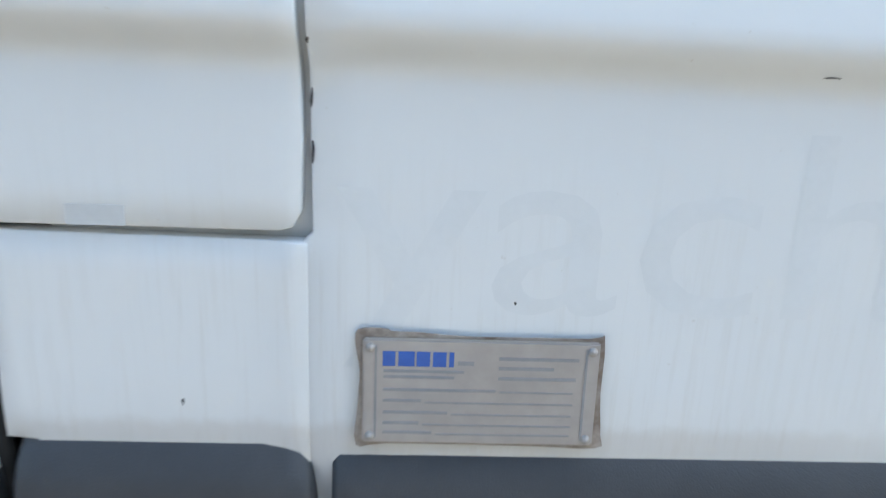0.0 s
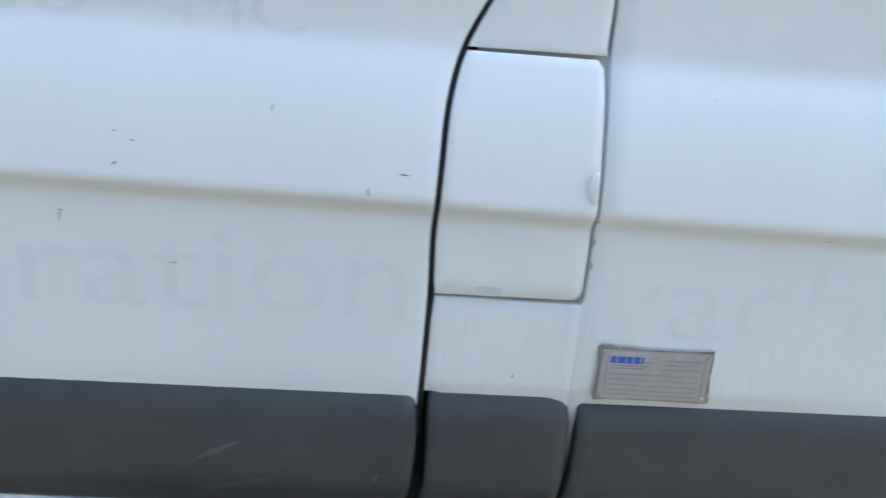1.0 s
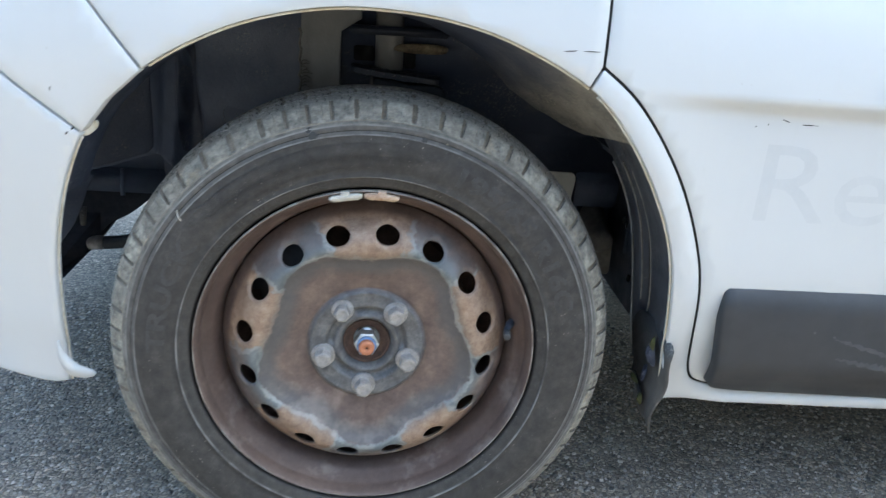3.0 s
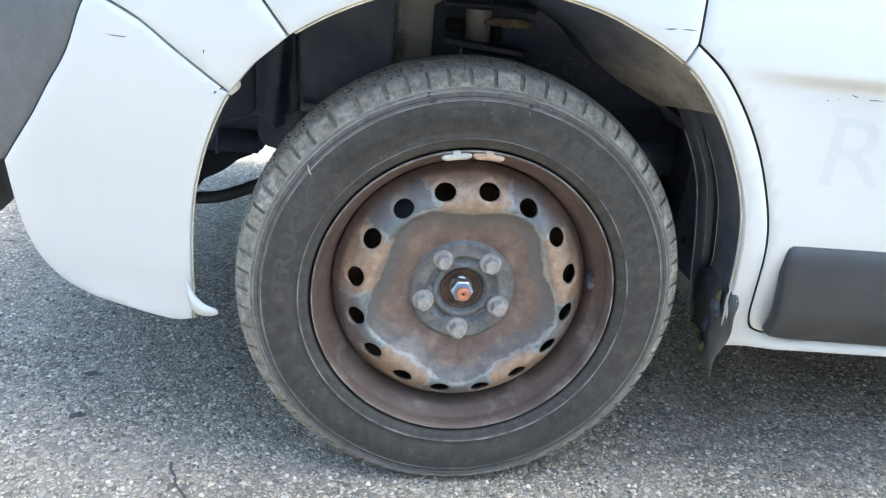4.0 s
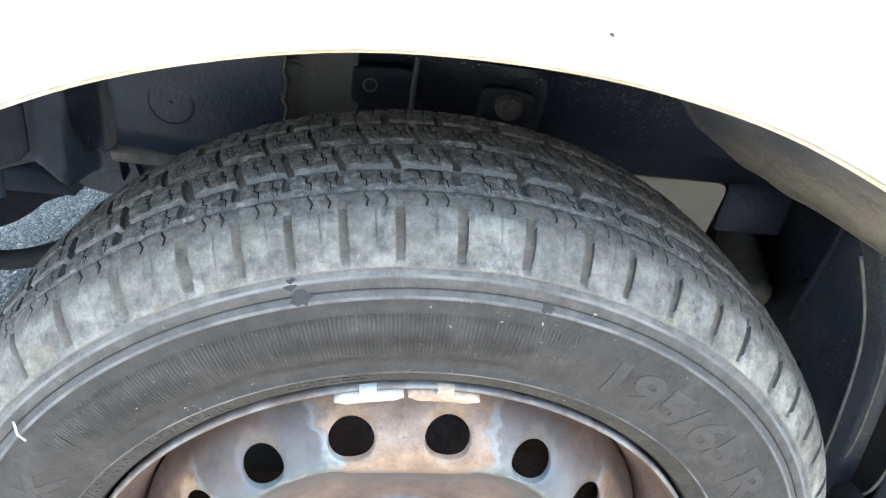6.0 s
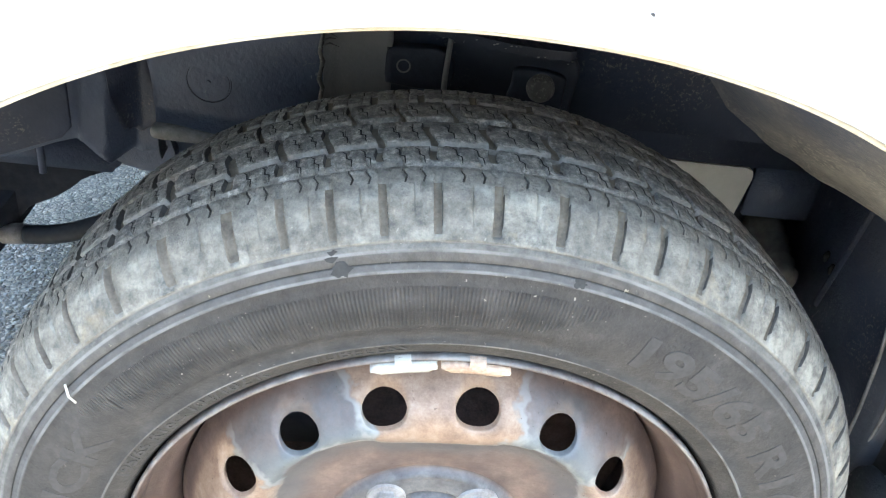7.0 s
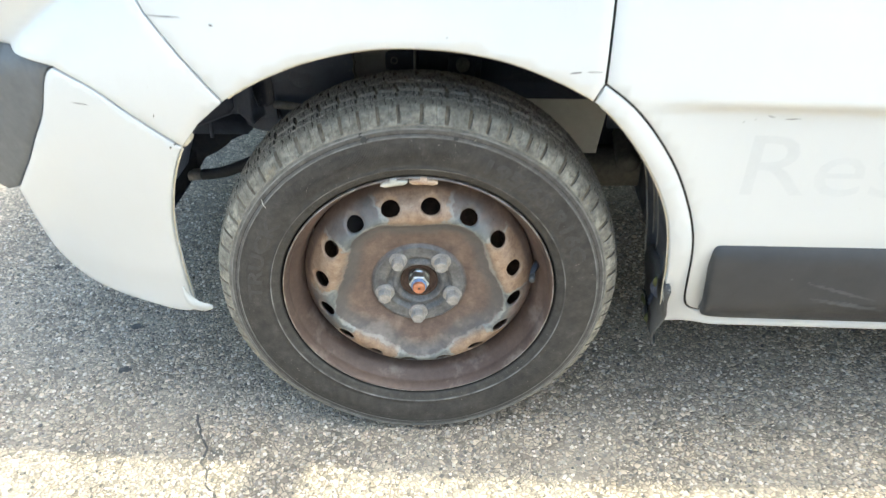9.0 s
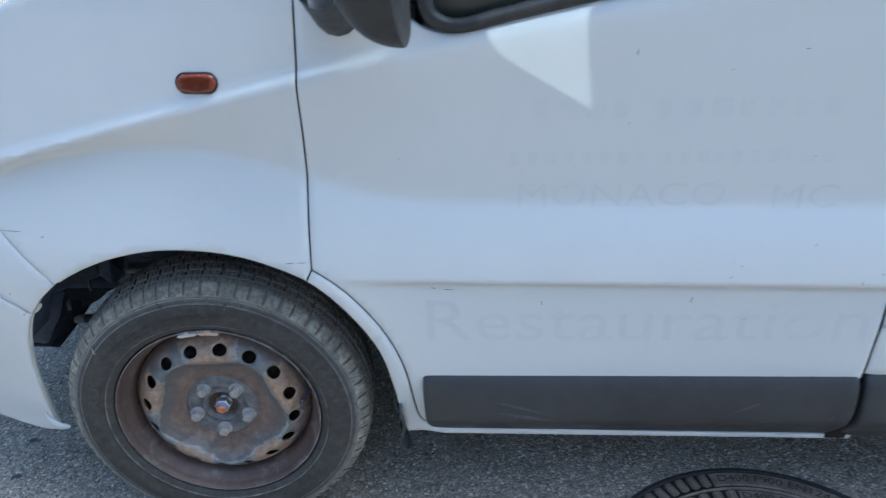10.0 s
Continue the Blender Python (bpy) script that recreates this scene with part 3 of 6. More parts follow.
def tube(points, radius, n=10, caps=True):
    """A round bar along a line of points; radius: one, or one a point."""
    P = [Vector(p) for p in points]
    rad = radius if isinstance(radius, (list, tuple)) else [radius] * len(P)
    verts, faces = [], []
    for i, p in enumerate(P):
        t = (P[min(i + 1, len(P) - 1)] - P[max(i - 1, 0)]).normalized()
        u = t.orthogonal().normalized() if i == 0 else (u - t * u.dot(t)).normalized()
        w = t.cross(u)
        for k in range(n):
            a = 2 * math.pi * k / n
            verts.append(tuple(p + (u * math.cos(a) + w * math.sin(a)) * rad[i]))
    for i in range(len(P) - 1):
        for k in range(n):
            l = (k + 1) % n
            faces.append((i * n + k, i * n + l, (i + 1) * n + l, (i + 1) * n + k))
    if caps:
        faces += [tuple(range(n))[::-1], tuple(range((len(P) - 1) * n, len(P) * n))]
    return verts, faces


def block(x0, x1, y0, y1, z0, z1, bevel=0.003):
    """A box with rounded edges."""
    bm = bmesh.new()
    bmesh.ops.create_cube(bm, size=1)
    for v in bm.verts:
        v.co = Vector(((x0 + x1) / 2 + v.co.x * (x1 - x0), (y0 + y1) / 2 + v.co.y * (y1 - y0), (z0 + z1) / 2 + v.co.z * (z1 - z0)))
    if bevel:
        bmesh.ops.bevel(bm, geom=list(bm.edges), offset=bevel, segments=2, affect="EDGES")
    return bm


def joined(*lots):
    """Several (verts, faces) in one; each lot's faces take its number as their material."""
    verts, faces, idx = [], [], []
    for m, (v, f) in lots:
        k = len(verts)
        verts += list(v)
        faces += [tuple(i + k for i in q) for q in f]
        idx += [m] * len(f)
    return verts, faces, idx


def slab(outline, surf, thick, step=0.006):
    """A flat piece with an outline (x, z), lying thick over the surface y = surf(x, z)."""
    loop = list(outline)
    if area2(loop) < 0:
        loop.reverse()
    v, f, back = triangulate(resample(loop, step, True), [], [])
    n = len(v)
    verts = [(x, surf(x, z) - thick, z) for x, z in v] + [(x, surf(x, z) + 0.0005, z) for x, z in v]
    faces = [tuple(t) for t in f]
    m = len(resample(loop, step, True))
    ring = [back[i] for i in range(m)]
    faces += [(ring[i], ring[i] + n, ring[(i + 1) % m] + n, ring[(i + 1) % m]) for i in range(m)]
    return verts, faces


def words(text, size, bold=0.0):
    """Flat triangles of a word in the built-in font: points (u, v) and faces; u starts at 0."""
    cu = bpy.data.curves.new("word", "FONT")
    cu.body, cu.size, cu.resolution_u, cu.offset = text, size, 3, bold
    ob = bpy.data.objects.new("word", cu)
    me = ob.to_mesh()
    v = [(p.co.x, p.co.y) for p in me.vertices]
    f = [tuple(p.vertices) for p in me.polygons]
    ob.to_mesh_clear()
    bpy.data.objects.remove(ob)
    bpy.data.curves.remove(cu)
    return v, f


# ---- the van's side, as a surface y = side(x, z) ----
VALLEY = bend([(-0.62, 0.66), (-0.50, 0.755), (-0.37, 0.836), (-0.269, 0.892), (-0.133, 0.919), (0.0, 0.926), (0.12, 0.913), (0.256, 0.872), (0.335, 0.843), (0.42, 0.824), (0.60, 0.816), (1.30, 0.803), (4.0, 0.77)], 10)
VX, VZ = [p[0] for p in VALLEY], [p[1] for p in VALLEY]


def valley(x):
    return float(np.interp(x, VX, VZ))


def crease(x):
    u = min(x, 2.2)
    return 0.9826 + 0.2453 * u - 0.0398 * u * u


def groove_top(x):
    return 0.672 - 0.0155 * (x - 0.34)


def groove_low(x):
    return 0.653 - 0.0185 * (x - 0.34)


def side(x, z):
    gt, gl, va, cr = groove_top(x), groove_low(x), valley(x), crease(x)
    g = ease(0.30, 0.42, x)
    arch = 1 - ease(0.26, 0.47, x)
    low = 0.045 - 0.045 * ease(0.22, 0.47, z) - 0.006 * ease(0.43, 0.65, z)
    flare = 0.024 - 0.046 * ease(0.24, 0.66, z)
    low = low * (1 - arch) + flare * arch
    peak = -0.021
    if z <= gl:
        y = low
    elif z < gt:
        s = (z - gl) / (gt - gl)
        y = low + (peak - low) * ((1 - g) * s + g * s * s * (3 - 2 * s))
    elif z < va:
        s = (z - gt) / max(0.02, va - gt)
        y = peak + 0.035 * (0.25 * s + 0.75 * s * s)
    elif z < cr:
        s = (z - va) / max(0.02, cr - va)
        y = 0.014 - 0.034 * (0.85 * s + 0.15 * s * s)
    else:
        d = z - cr
        y = -0.020 + 0.045 * d + 0.0105 * ease(-0.005, 0.027, d)
    # rounded valley and crease
    wv = max(0.0, 1 - abs(z - va) / 0.02)
    wc = max(0.0, 1 - abs(z - cr) / 0.034)
    y += -0.0015 * wv * wv + 0.0022 * wc * wc
    # the arch's lip stands out over the wheel
    y -= 0.014 * math.exp(-((x + 0.05) / 0.26) ** 2 - ((z - 0.72) / 0.09) ** 2)
    d = max(0.0, -0.12 - x)
    return y + 0.28 * d * d + 0.5 * d ** 5


def rows(x, z0, z1):
    gt, gl, va, cr = groove_top(x), groove_low(x), valley(x), crease(x)
    zs = [gl - 0.004, gl, gl + (gt - gl) * 0.25, (gl + gt) / 2, gl + (gt - gl) * 0.75, gt, gt + 0.006]
    zs += [va + k * 0.008 for k in range(-4, 5)] + [cr + k * 0.009 for k in range(-4, 5)]
    marks = sorted([z0] + zs + [z1])
    out = []
    for a, b in zip(marks, marks[1:]):
        n = max(1, int((b - a) / 0.018 + 0.5))
        out += [a + (b - a) * k / n for k in range(n)]
    out = sorted(z for z in out if z0 < z < z1)
    keep = []
    for z in out:
        if not keep or z - keep[-1] > 0.0028:
            keep.append(z)
    return keep


ARCH = bend([(-0.390, 0.240), (-0.384, 0.366), (-0.375, 0.437), (-0.360, 0.495), (-0.341, 0.545), (-0.317, 0.590), (-0.285, 0.627), (-0.245, 0.662), (-0.19, 0.695), (-0.125, 0.7215), (-0.05, 0.7375), (0.02, 0.7398), (0.09, 0.732), (0.16, 0.712), (0.243, 0.6705), (0.297, 0.617), (0.345, 0.543), (0.375, 0.472), (0.391, 0.385), (0.398, 0.32), (0.408, 0.252)], 6)


def arch_between(x0, x1):
    """The stretch of the wheel arch's edge with x from x0 to x1."""
    return [p for p in ARCH if x0 < p[0] < x1]


DOOR_SEAM = (0.256, 0.695)
van = tagged(new("van"), "white panel van with rusty steel wheels and grey side mouldings", "van")

# front wing
wing_line = [(-0.243, 0.663)] + arch_between(-0.24, 0.240) + [(0.243, 0.6705), DOOR_SEAM]
wing_line += bend([DOOR_SEAM, (0.258, 0.785), (0.2605, 0.876), (0.2645, 0.96), (0.267, 1.043), (0.275, 1.19), (0.275, 1.26)], 4)[1:]
wing_line += bend([(0.275, 1.26), (0.16, 1.258), (0.05, 1.248), (-0.10, 1.220), (-0.20, 1.180), (-0.290, 1.118), (-0.326, 1.04), (-0.343, 1.005), (-0.384, 0.972), (-0.412, 0.957)], 4)[1:]
wing_line += [(-0.384, 0.868), (-0.333, 0.775)]
wing = panel("front_wing", wing_line, side, PAINT, van, "white painted front wing with small chips", rows)

# front bumper: white cover with a grey insert towards the nose
tip = (-0.318, 0.588)
front_low = [p for p in ARCH if p[0] < -0.318]
up = list(reversed(front_low))
seam_low = bend([tip, (-0.38, 0.632), (-0.43, 0.668), (-0.485, 0.693)], 4)
upper_line = [tip, (-0.285, 0.627), (-0.243, 0.663), (-0.333, 0.775), (-0.384, 0.868), (-0.412, 0.957)]
upper_line += bend([(-0.412, 0.957), (-0.444, 0.943), (-0.523, 0.912), (-0.62, 0.875), (-0.70, 0.86)], 4)[1:] + [(-0.78, 0.72), (-0.60, 0.705)] + list(reversed(seam_low))[:-1]
bumper = panel("front_bumper", upper_line, side, PAINT, van, "white painted bumper shoulder beside the front wing", rows)
INSERT_EDGE = bend([(-0.487, 0.693), (-0.503, 0.679), (-0.530, 0.620), (-0.563, 0.574), (-0.596, 0.528), (-0.632, 0.485), (-0.662, 0.449)], 4)
lower_line = front_low + [tip] + seam_low[1:-1] + INSERT_EDGE
lower_line += bend([(-0.662, 0.449), (-0.657, 0.375), (-0.637, 0.310), (-0.600, 0.272), (-0.555, 0.254), (-0.49, 0.243), (-0.42, 0.235), (-0.389, 0.241)], 4)[1:-1]


def bumper_face(x, z):
    return side(x, max(z, 0.30)) + 0.010 * ease(0.34, 0.24, z)


corner = panel("bumper_corner", lower_line, bumper_face, PAINT, van, "white painted bumper corner with a scraped lower edge", None, 0.0115)
insert_line = INSERT_EDGE + [(-0.70, 0.43), (-0.80, 0.43), (-0.80, 0.71), (-0.60, 0.71)]
panel("bumper_insert", insert_line, lambda x, z: side(x, z) + 0.004, INSERT_PLASTIC, van, "weathered grey plastic bumper insert", None, 0.014)

# wheel-arch strip that runs on into the sill
SEAM = bend([DOOR_SEAM, (0.298, 0.662), (0.339, 0.613), (0.375, 0.556), (0.404, 0.490), (0.420, 0.430), (0.430, 0.348), (0.436, 0.308), (0.447, 0.287), (0.470, 0.279)], 5)
sill_line = [(0.243, 0.6705)] + [p for p in ARCH if p[0] > 0.245 and p[1] < 0.67] + [(0.408, 0.250), (0.52, 0.252), (1.36, 0.242), (1.36, 0.258), (1.30, 0.260), (0.51, 0.275)] + list(reversed(SEAM))
panel("sill", sill_line, lambda x, z: side(x, z) + 0.004 * ease(0.275, 0.238, z) - 0.012 * ease(0.279, 0.262, z) * ease(0.43, 0.50, x), PAINT, van, "white painted sill and arch strip, yellowed at its edge", rows, 0.014)

# driver's door
REAR_EDGE = bend([(1.321, 0.259), (1.3265, 0.432), (1.3295, 0.549), (1.3285, 0.612), (1.3300, 0.648), (1.3318, 0.693), (1.335, 0.748), (1.346, 0.798), (1.370, 0.848), (1.401, 0.899), (1.438, 0.97), (1.466, 1.05), (1.480, 1.20), (1.482, 1.318)], 4)
SEAL_LOW = bend([(1.482, 1.318), (1.20, 1.262), (0.80, 1.178), (0.616, 1.139), (0.540, 1.122), (0.490, 1.126), (0.452, 1.150), (0.430, 1.20), (0.36, 1.235), (0.275, 1.26)], 5)
WING_EDGE = bend([(0.275, 1.26), (0.275, 1.19), (0.267, 1.043), (0.2645, 0.96), (0.2605, 0.876), (0.258, 0.785), DOOR_SEAM], 4)
door_line = SEAM + [(0.51, 0.276)] + REAR_EDGE + SEAL_LOW[1:] + WING_EDGE[1:-1]
door = panel("driver_door", door_line, side, PAINT, van, "white painted driver's door with faded lettering and chips", rows)


# added black backing paints the shade in the gap between the mouldings
part("moulding_gap_shade", block(1.303, 1.345, 0.030, 0.036, 0.250, 0.438, 0.001), GAP_BLACK, van, "black backing that paints the shade between the mouldings")
# black rubber seals deep in the door's seams; their near-black also paints the seams' shade
for line, owner in ((REAR_EDGE, van), (WING_EDGE, van), (SEAM, van)):
    part("seam_seal", tube([(x + 0.001, side(x, z) + 0.0068, z) for x, z in line], 0.0048, 6, False), GAP_BLACK, owner, "black rubber seal in the seam")


def moulding_face(x, z):
    up = ease(0.453, 0.411, z)
    down = ease(0.335, 0.248, z)
    return 0.011 - 0.019 * up - 0.003 * ease(0.419, 0.355, z) + 0.046 * down


def moulding(line, parent, label):
    line = [(x, z + 0.010 - 0.027 * ease(0.43, 0.29, z)) for x, z in line]
    return panel("side_moulding", line, moulding_face, GREY_PLASTIC, parent, label, None, 0.012, 0.0005, 0.02, 0.004)


moulding(bend([(0.505, 0.4377), (0.478, 0.4372), (0.458, 0.433), (0.451, 0.412), (0.452, 0.370), (0.456, 0.325), (0.463, 0.303), (0.485, 0.295), (0.56, 0.291), (0.95, 0.283), (1.289, 0.277), (1.309, 0.279), (1.320, 0.312), (1.326, 0.37), (1.325, 0.410), (1.315, 0.432), (1.296, 0.4372), (1.265, 0.4377), (0.95, 0.4385)], 5, True), door, "dark grey plastic moulding with pale scuffs")

# behind the door: fuel flap, the panels above and under it, the load-bay side
below = [(x + 0.0032, z) for x, z in REAR_EDGE if 0.556 < z < 0.797]
flap_line = [(1.3345, 0.5550), (1.476, 0.5550), (1.483, 0.5570), (1.4876, 0.565), (1.4888, 0.60), (1.4882, 0.63), (1.4880, 0.65), (1.4860, 0.76), (1.4838, 0.789), (1.477, 0.7982), (1.350, 0.7992)] + list(reversed(below))
flap = panel("fuel_flap", flap_line, lambda x, z: side(x, z) - 0.001, PAINT, van, "white fuel flap with a finger dimple", rows, 0.012, 0.0012)
under = [(1.346, 0.4370), (1.3303, 0.4385)] + [(x + 0.0034, z) for x, z in REAR_EDGE if 0.442 < z < 0.546]
fuel_panel = panel("fuel_panel", [(1.4905, 0.29), (1.4905, 0.5515), (1.3345, 0.5535)] + list(reversed(under)) + [(1.346, 0.29)], lambda x, z: side(x, z) + 0.003 - 0.0055 * ease(1.474, 1.482, x) + 0.002 * ease(1.484, 1.489, x), PAINT, van, "white panel under the fuel flap with dirty runs", rows, 0.012, 0.0012)
above = [(x + 0.0035, z) for x, z in REAR_EDGE if z > 0.803]
panel("pillar_panel", above + [(1.487, 1.318), (1.486, 1.0), (1.4855, 0.8005), (1.350, 0.8005)], side, PAINT, van, "white pillar panel above the fuel flap", rows, 0.012, 0.0008)
panel("flap_jamb", [(1.362, 0.546), (1.4945, 0.546), (1.4945, 0.806), (1.362, 0.806)], lambda x, z: side(x, z) + 0.0125, PAINT, van, "white jamb behind the fuel flap", None, 0.012, 0.0, 0.004, 0.0005)
dimple = []
for k in range(9):
    a = math.pi / 2 * k / 8
    dimple.append((0.015 * math.sin(a) if k else 0.0001, -0.006 * math.cos(a)))
dv, df = revolve(dimple, 20)
dv = [(min(x * 0.75, 0.0) if x > 0 else x * 0.75, y, z * 1.15) for x, y, z in dv]
part("finger_dimple", (dv, df), PAINT, flap, at=pose(1.4845, side(1.48, 0.68) - 0.0005, 0.678))
rear_arch = [(3.10 + 0.40 * math.cos(a), 0.35 + 0.40 * math.sin(a)) for a in [math.pi * k / 24 for k in range(25)]]
bay_line = [(1.4860, 0.285), (2.70, 0.285)] + list(reversed(rear_arch)) + [(3.50, 0.285), (3.90, 0.30), (3.93, 0.9), (3.90, 1.318), (1.4880, 1.318), (1.4885, 0.80), (1.4908, 0.556), (1.4862, 0.5515)]
bay = panel("load_bay_side", bay_line, side, PAINT, van, "white load-bay side with faded lettering and grime", rows, 0.026, 0.0010)
moulding(bend([(1.362, 0.4415), (1.346, 0.4410), (1.337, 0.431), (1.336, 0.40), (1.337, 0.34), (1.330, 0.285), (1.333, 0.266), (1.346, 0.264), (1.470, 0.264), (1.482, 0.272), (1.491, 0.33), (1.493, 0.395), (1.487, 0.428), (1.472, 0.4410), (1.450, 0.4415)], 5, True), van, "dark grey plastic moulding under the fuel flap")
moulding(bend([(1.535, 0.4420), (1.514, 0.4415), (1.501, 0.431), (1.5005, 0.405), (1.4995, 0.36), (1.492, 0.29), (1.495, 0.268), (1.508, 0.264), (2.2, 0.264), (2.62, 0.264), (2.66, 0.29), (2.66, 0.41), (2.64, 0.4420), (2.1, 0.4420)], 5, True), van, "dark grey plastic moulding along the load bay")


# ---- shell: roof, far side, back, nose; closes the body that the panels stand on ----
def eave(x):
    return float(np.interp(x, [-0.84, -0.70, -0.41, -0.29, -0.20, -0.10, 0.05, 0.27, 0.50, 0.80, 1.05, 1.5, 3.6, 3.93], [0.78, 0.84, 0.95, 1.116, 1.176, 1.215, 1.243, 1.27, 1.48, 1.73, 1.83, 1.86, 1.86, 1.80]))


def start_z(x):
    if x < 0.27:
        return eave(x) - 0.012
    return float(np.interp(x, [0.27, 0.44, 0.47, 1.44, 1.47, 3.93], [1.24, 1.30, 1.50, 1.70, 1.300, 1.300]))


verts, faces, idx = [], [], []
xs = [-0.84, -0.78, -0.70, -0.60, -0.50, -0.41, -0.35, -0.29, -0.245, -0.20, -0.15, -0.10, -0.03, 0.05, 0.20, 0.27, 0.36, 0.44, 0.47, 0.60, 0.80, 0.95, 1.05, 1.2, 1.44, 1.47, 1.6, 2.0, 2.6, 3.2, 3.7, 3.88, 3.93]
MID = 0.945
m = 0
for x in xs:
    e, s = eave(x), min(start_z(x), eave(x) - 0.004)
    crown = 0.10 if x > 0.6 else 0.06
    y0 = lambda z: side(x, min(z, 1.9)) + 0.007
    left = [(min(y0(s + (e - s) * k / 4), 0.42), s + (e - s) * k / 4) for k in range(5)]
    ye = left[-1][0]
    top = [(ye + (MID - ye) * q, e + crown * math.sin(math.pi / 2 * q) ** 0.6) for q in (0.03, 0.08, 0.2, 0.45, 1.0)]
    half = left + top
    right = [(2 * MID - y, z) for y, z in reversed(half[:-1])] + [(2 * MID - 0.012, 0.9 if x > -0.5 else 0.6), (2 * MID - 0.02, 0.30)]
    if x < -0.5:
        right[-1] = (2 * MID - min(0.42, side(x, 0.5)), 0.30)
        right[-2] = (2 * MID - min(0.42, side(x, 0.6)), 0.6)
    sec = half + right
    m = len(sec)
    verts += [(x, y, z) for y, z in sec]
for i in range(len(xs) - 1):
    for k in range(m - 1):
        faces.append((i * m + k, (i + 1) * m + k, (i + 1) * m + k + 1, i * m + k + 1))
        screen = 0.0 < xs[i] < 0.80 and 5 <= k <= m - 9
        idx.append(1 if screen else 0)
faces.append(tuple(range((len(xs) - 1) * m, len(xs) * m)))
idx.append(0)
part("body_shell", (verts, faces, idx), [PAINT, SEAL], van, "white roof, bonnet and far side of the van", smooth=False)
# nose below the bonnet, and the floor pan
nose = []
for k in range(13):
    a = k / 12
    y = 0.30 + (1.59 - 0.30) * a
    nose.append((-0.78 - 0.07 * math.sin(math.pi * a), y))
nv = [(x, y, z) for z in (0.30, 0.50, 0.80) for x, y in nose]
nf = [(j * 13 + i, j * 13 + i + 1, (j + 1) * 13 + i + 1, (j + 1) * 13 + i) for j in range(2) for i in range(12)]
part("nose_panel", (nv, nf), INSERT_PLASTIC, van, "grey nose panel")
part("floor_pan", block(0.46, 3.88, 0.035, 1.86, 0.30, 0.345, 0.004), DARK_METAL, van, "dark floor pan")
# three inner sheets, near-black to paint the shade behind the seams
part("inner_side", block(0.46, 2.68, 0.045, 0.07, 0.345, 1.10, 0.003), GAP_BLACK, van, "inner side behind the panels, painted black for seam shade")
part("inner_pillar", block(1.30, 1.56, 0.075, 0.10, 0.345, 1.30, 0.003), GAP_BLACK, van, "inner pillar painted black for seam shade")
part("wing_inner", block(-0.30, 0.46, 0.075, 0.09, 0.775, 1.15, 0.003), GAP_BLACK, van, "inner wing painted black for seam shade")
part("bulkhead", block(0.47, 0.50, 0.10, 1.80, 0.345, 1.20, 0.003), DARK_METAL, van, "dark bulkhead")
part("door_trim", block(0.50, 1.46, 0.075, 0.12, 1.0, 1.13, 0.01), SEAL, van, "dark inner door trim")

# side window and its seal
glass_line = [(1.470, 1.335), (1.20, 1.280), (0.80, 1.196), (0.616, 1.157), (0.548, 1.141), (0.512, 1.144), (0.494, 1.165), (0.505, 1.22), (0.62, 1.36), (0.90, 1.63), (1.02, 1.69), (1.42, 1.70), (1.465, 1.66)]
gl = bend(glass_line, 4, True)


def glass_face(x, z):
    return side(x, z) + 0.006


window = panel("side_window", gl, glass_face, GLASS, door, "tinted door glass", None, 0.05, 0.0, 0.004, 0.001)
seal_path = [(x, side(x, z) - 0.002, z) for x, z in inset(resample(gl if area2(gl) > 0 else list(reversed(gl)), 0.02, True), -0.008)]
part("window_seal", tube(seal_path + seal_path[:1], 0.0125, 8, False), SEAL, door, "black rubber window seal")

# wing mirror: arm and housing
mv, mf = [], []
for j in range(11):
    a = j / 10
    for k in range(16):
        b = 2 * math.pi * k / 16
        mv.append((0.344 + 0.044 * math.cos(b) * (1 - 0.15 * a), -0.012 - 0.13 * a, 1.174 + 0.052 * a + (0.056 - 0.012 * a) * math.sin(b)))
mf = [(j * 16 + k, j * 16 + (k + 1) % 16, (j + 1) * 16 + (k + 1) % 16, (j + 1) * 16 + k) for j in range(10) for k in range(16)]
part("mirror_arm", (mv, mf), SEAL, door, "black mirror arm")
bm = bmesh.new()
bmesh.ops.create_icosphere(bm, subdivisions=5, radius=1)
for v in bm.verts:
    x, y, z = v.co
    f = lambda c, p: math.copysign(abs(c) ** p, c)
    v.co = Vector((0.455 + min(x * 0.085, 0.006) - 0.012 * z, -0.20 + f(y, 0.7) * 0.115, 1.276 + f(z, 0.75) * 0.130))
part("mirror_housing", bm, SEAL, door, "black plastic wing mirror housing")
bm = block(-0.078, 0.078, -0.003, 0.003, -0.055, 0.055, 0.0025)
part("mirror_glass", bm, CHROME, door, "mirror glass", False, at=Matrix.Translation((0.4560, -0.200, 1.326)) @ Matrix.Rotation(radians(82), 4, "Z"))

# indicator on the wing
ind = [(0.0985 + 0.0180 * s + 0.0155 * math.cos(a), 1.046 + 0.0155 * math.sin(a)) for s, a0 in ((1, -math.pi / 2), (-1, math.pi / 2)) for a in [a0 + math.pi * k / 10 for k in range(11)]]
part("indicator_frame", slab([(0.0985 + (x - 0.0985) * 1.07, 1.046 + (z - 1.046) * 1.15) for x, z in ind], side, 0.003), SEAL, wing, "black indicator surround", False)
lens = panel("indicator", ind, lambda x, z: side(x, z) - 0.009 + 90 * (x - 0.0985) ** 2 * 0.02 + 10 * (z - 1.046) ** 2, AMBER, wing, "amber side indicator with ribs", None, 0.004, 0.0, 0.008, 0.002)
rib_v, rib_f = [], []
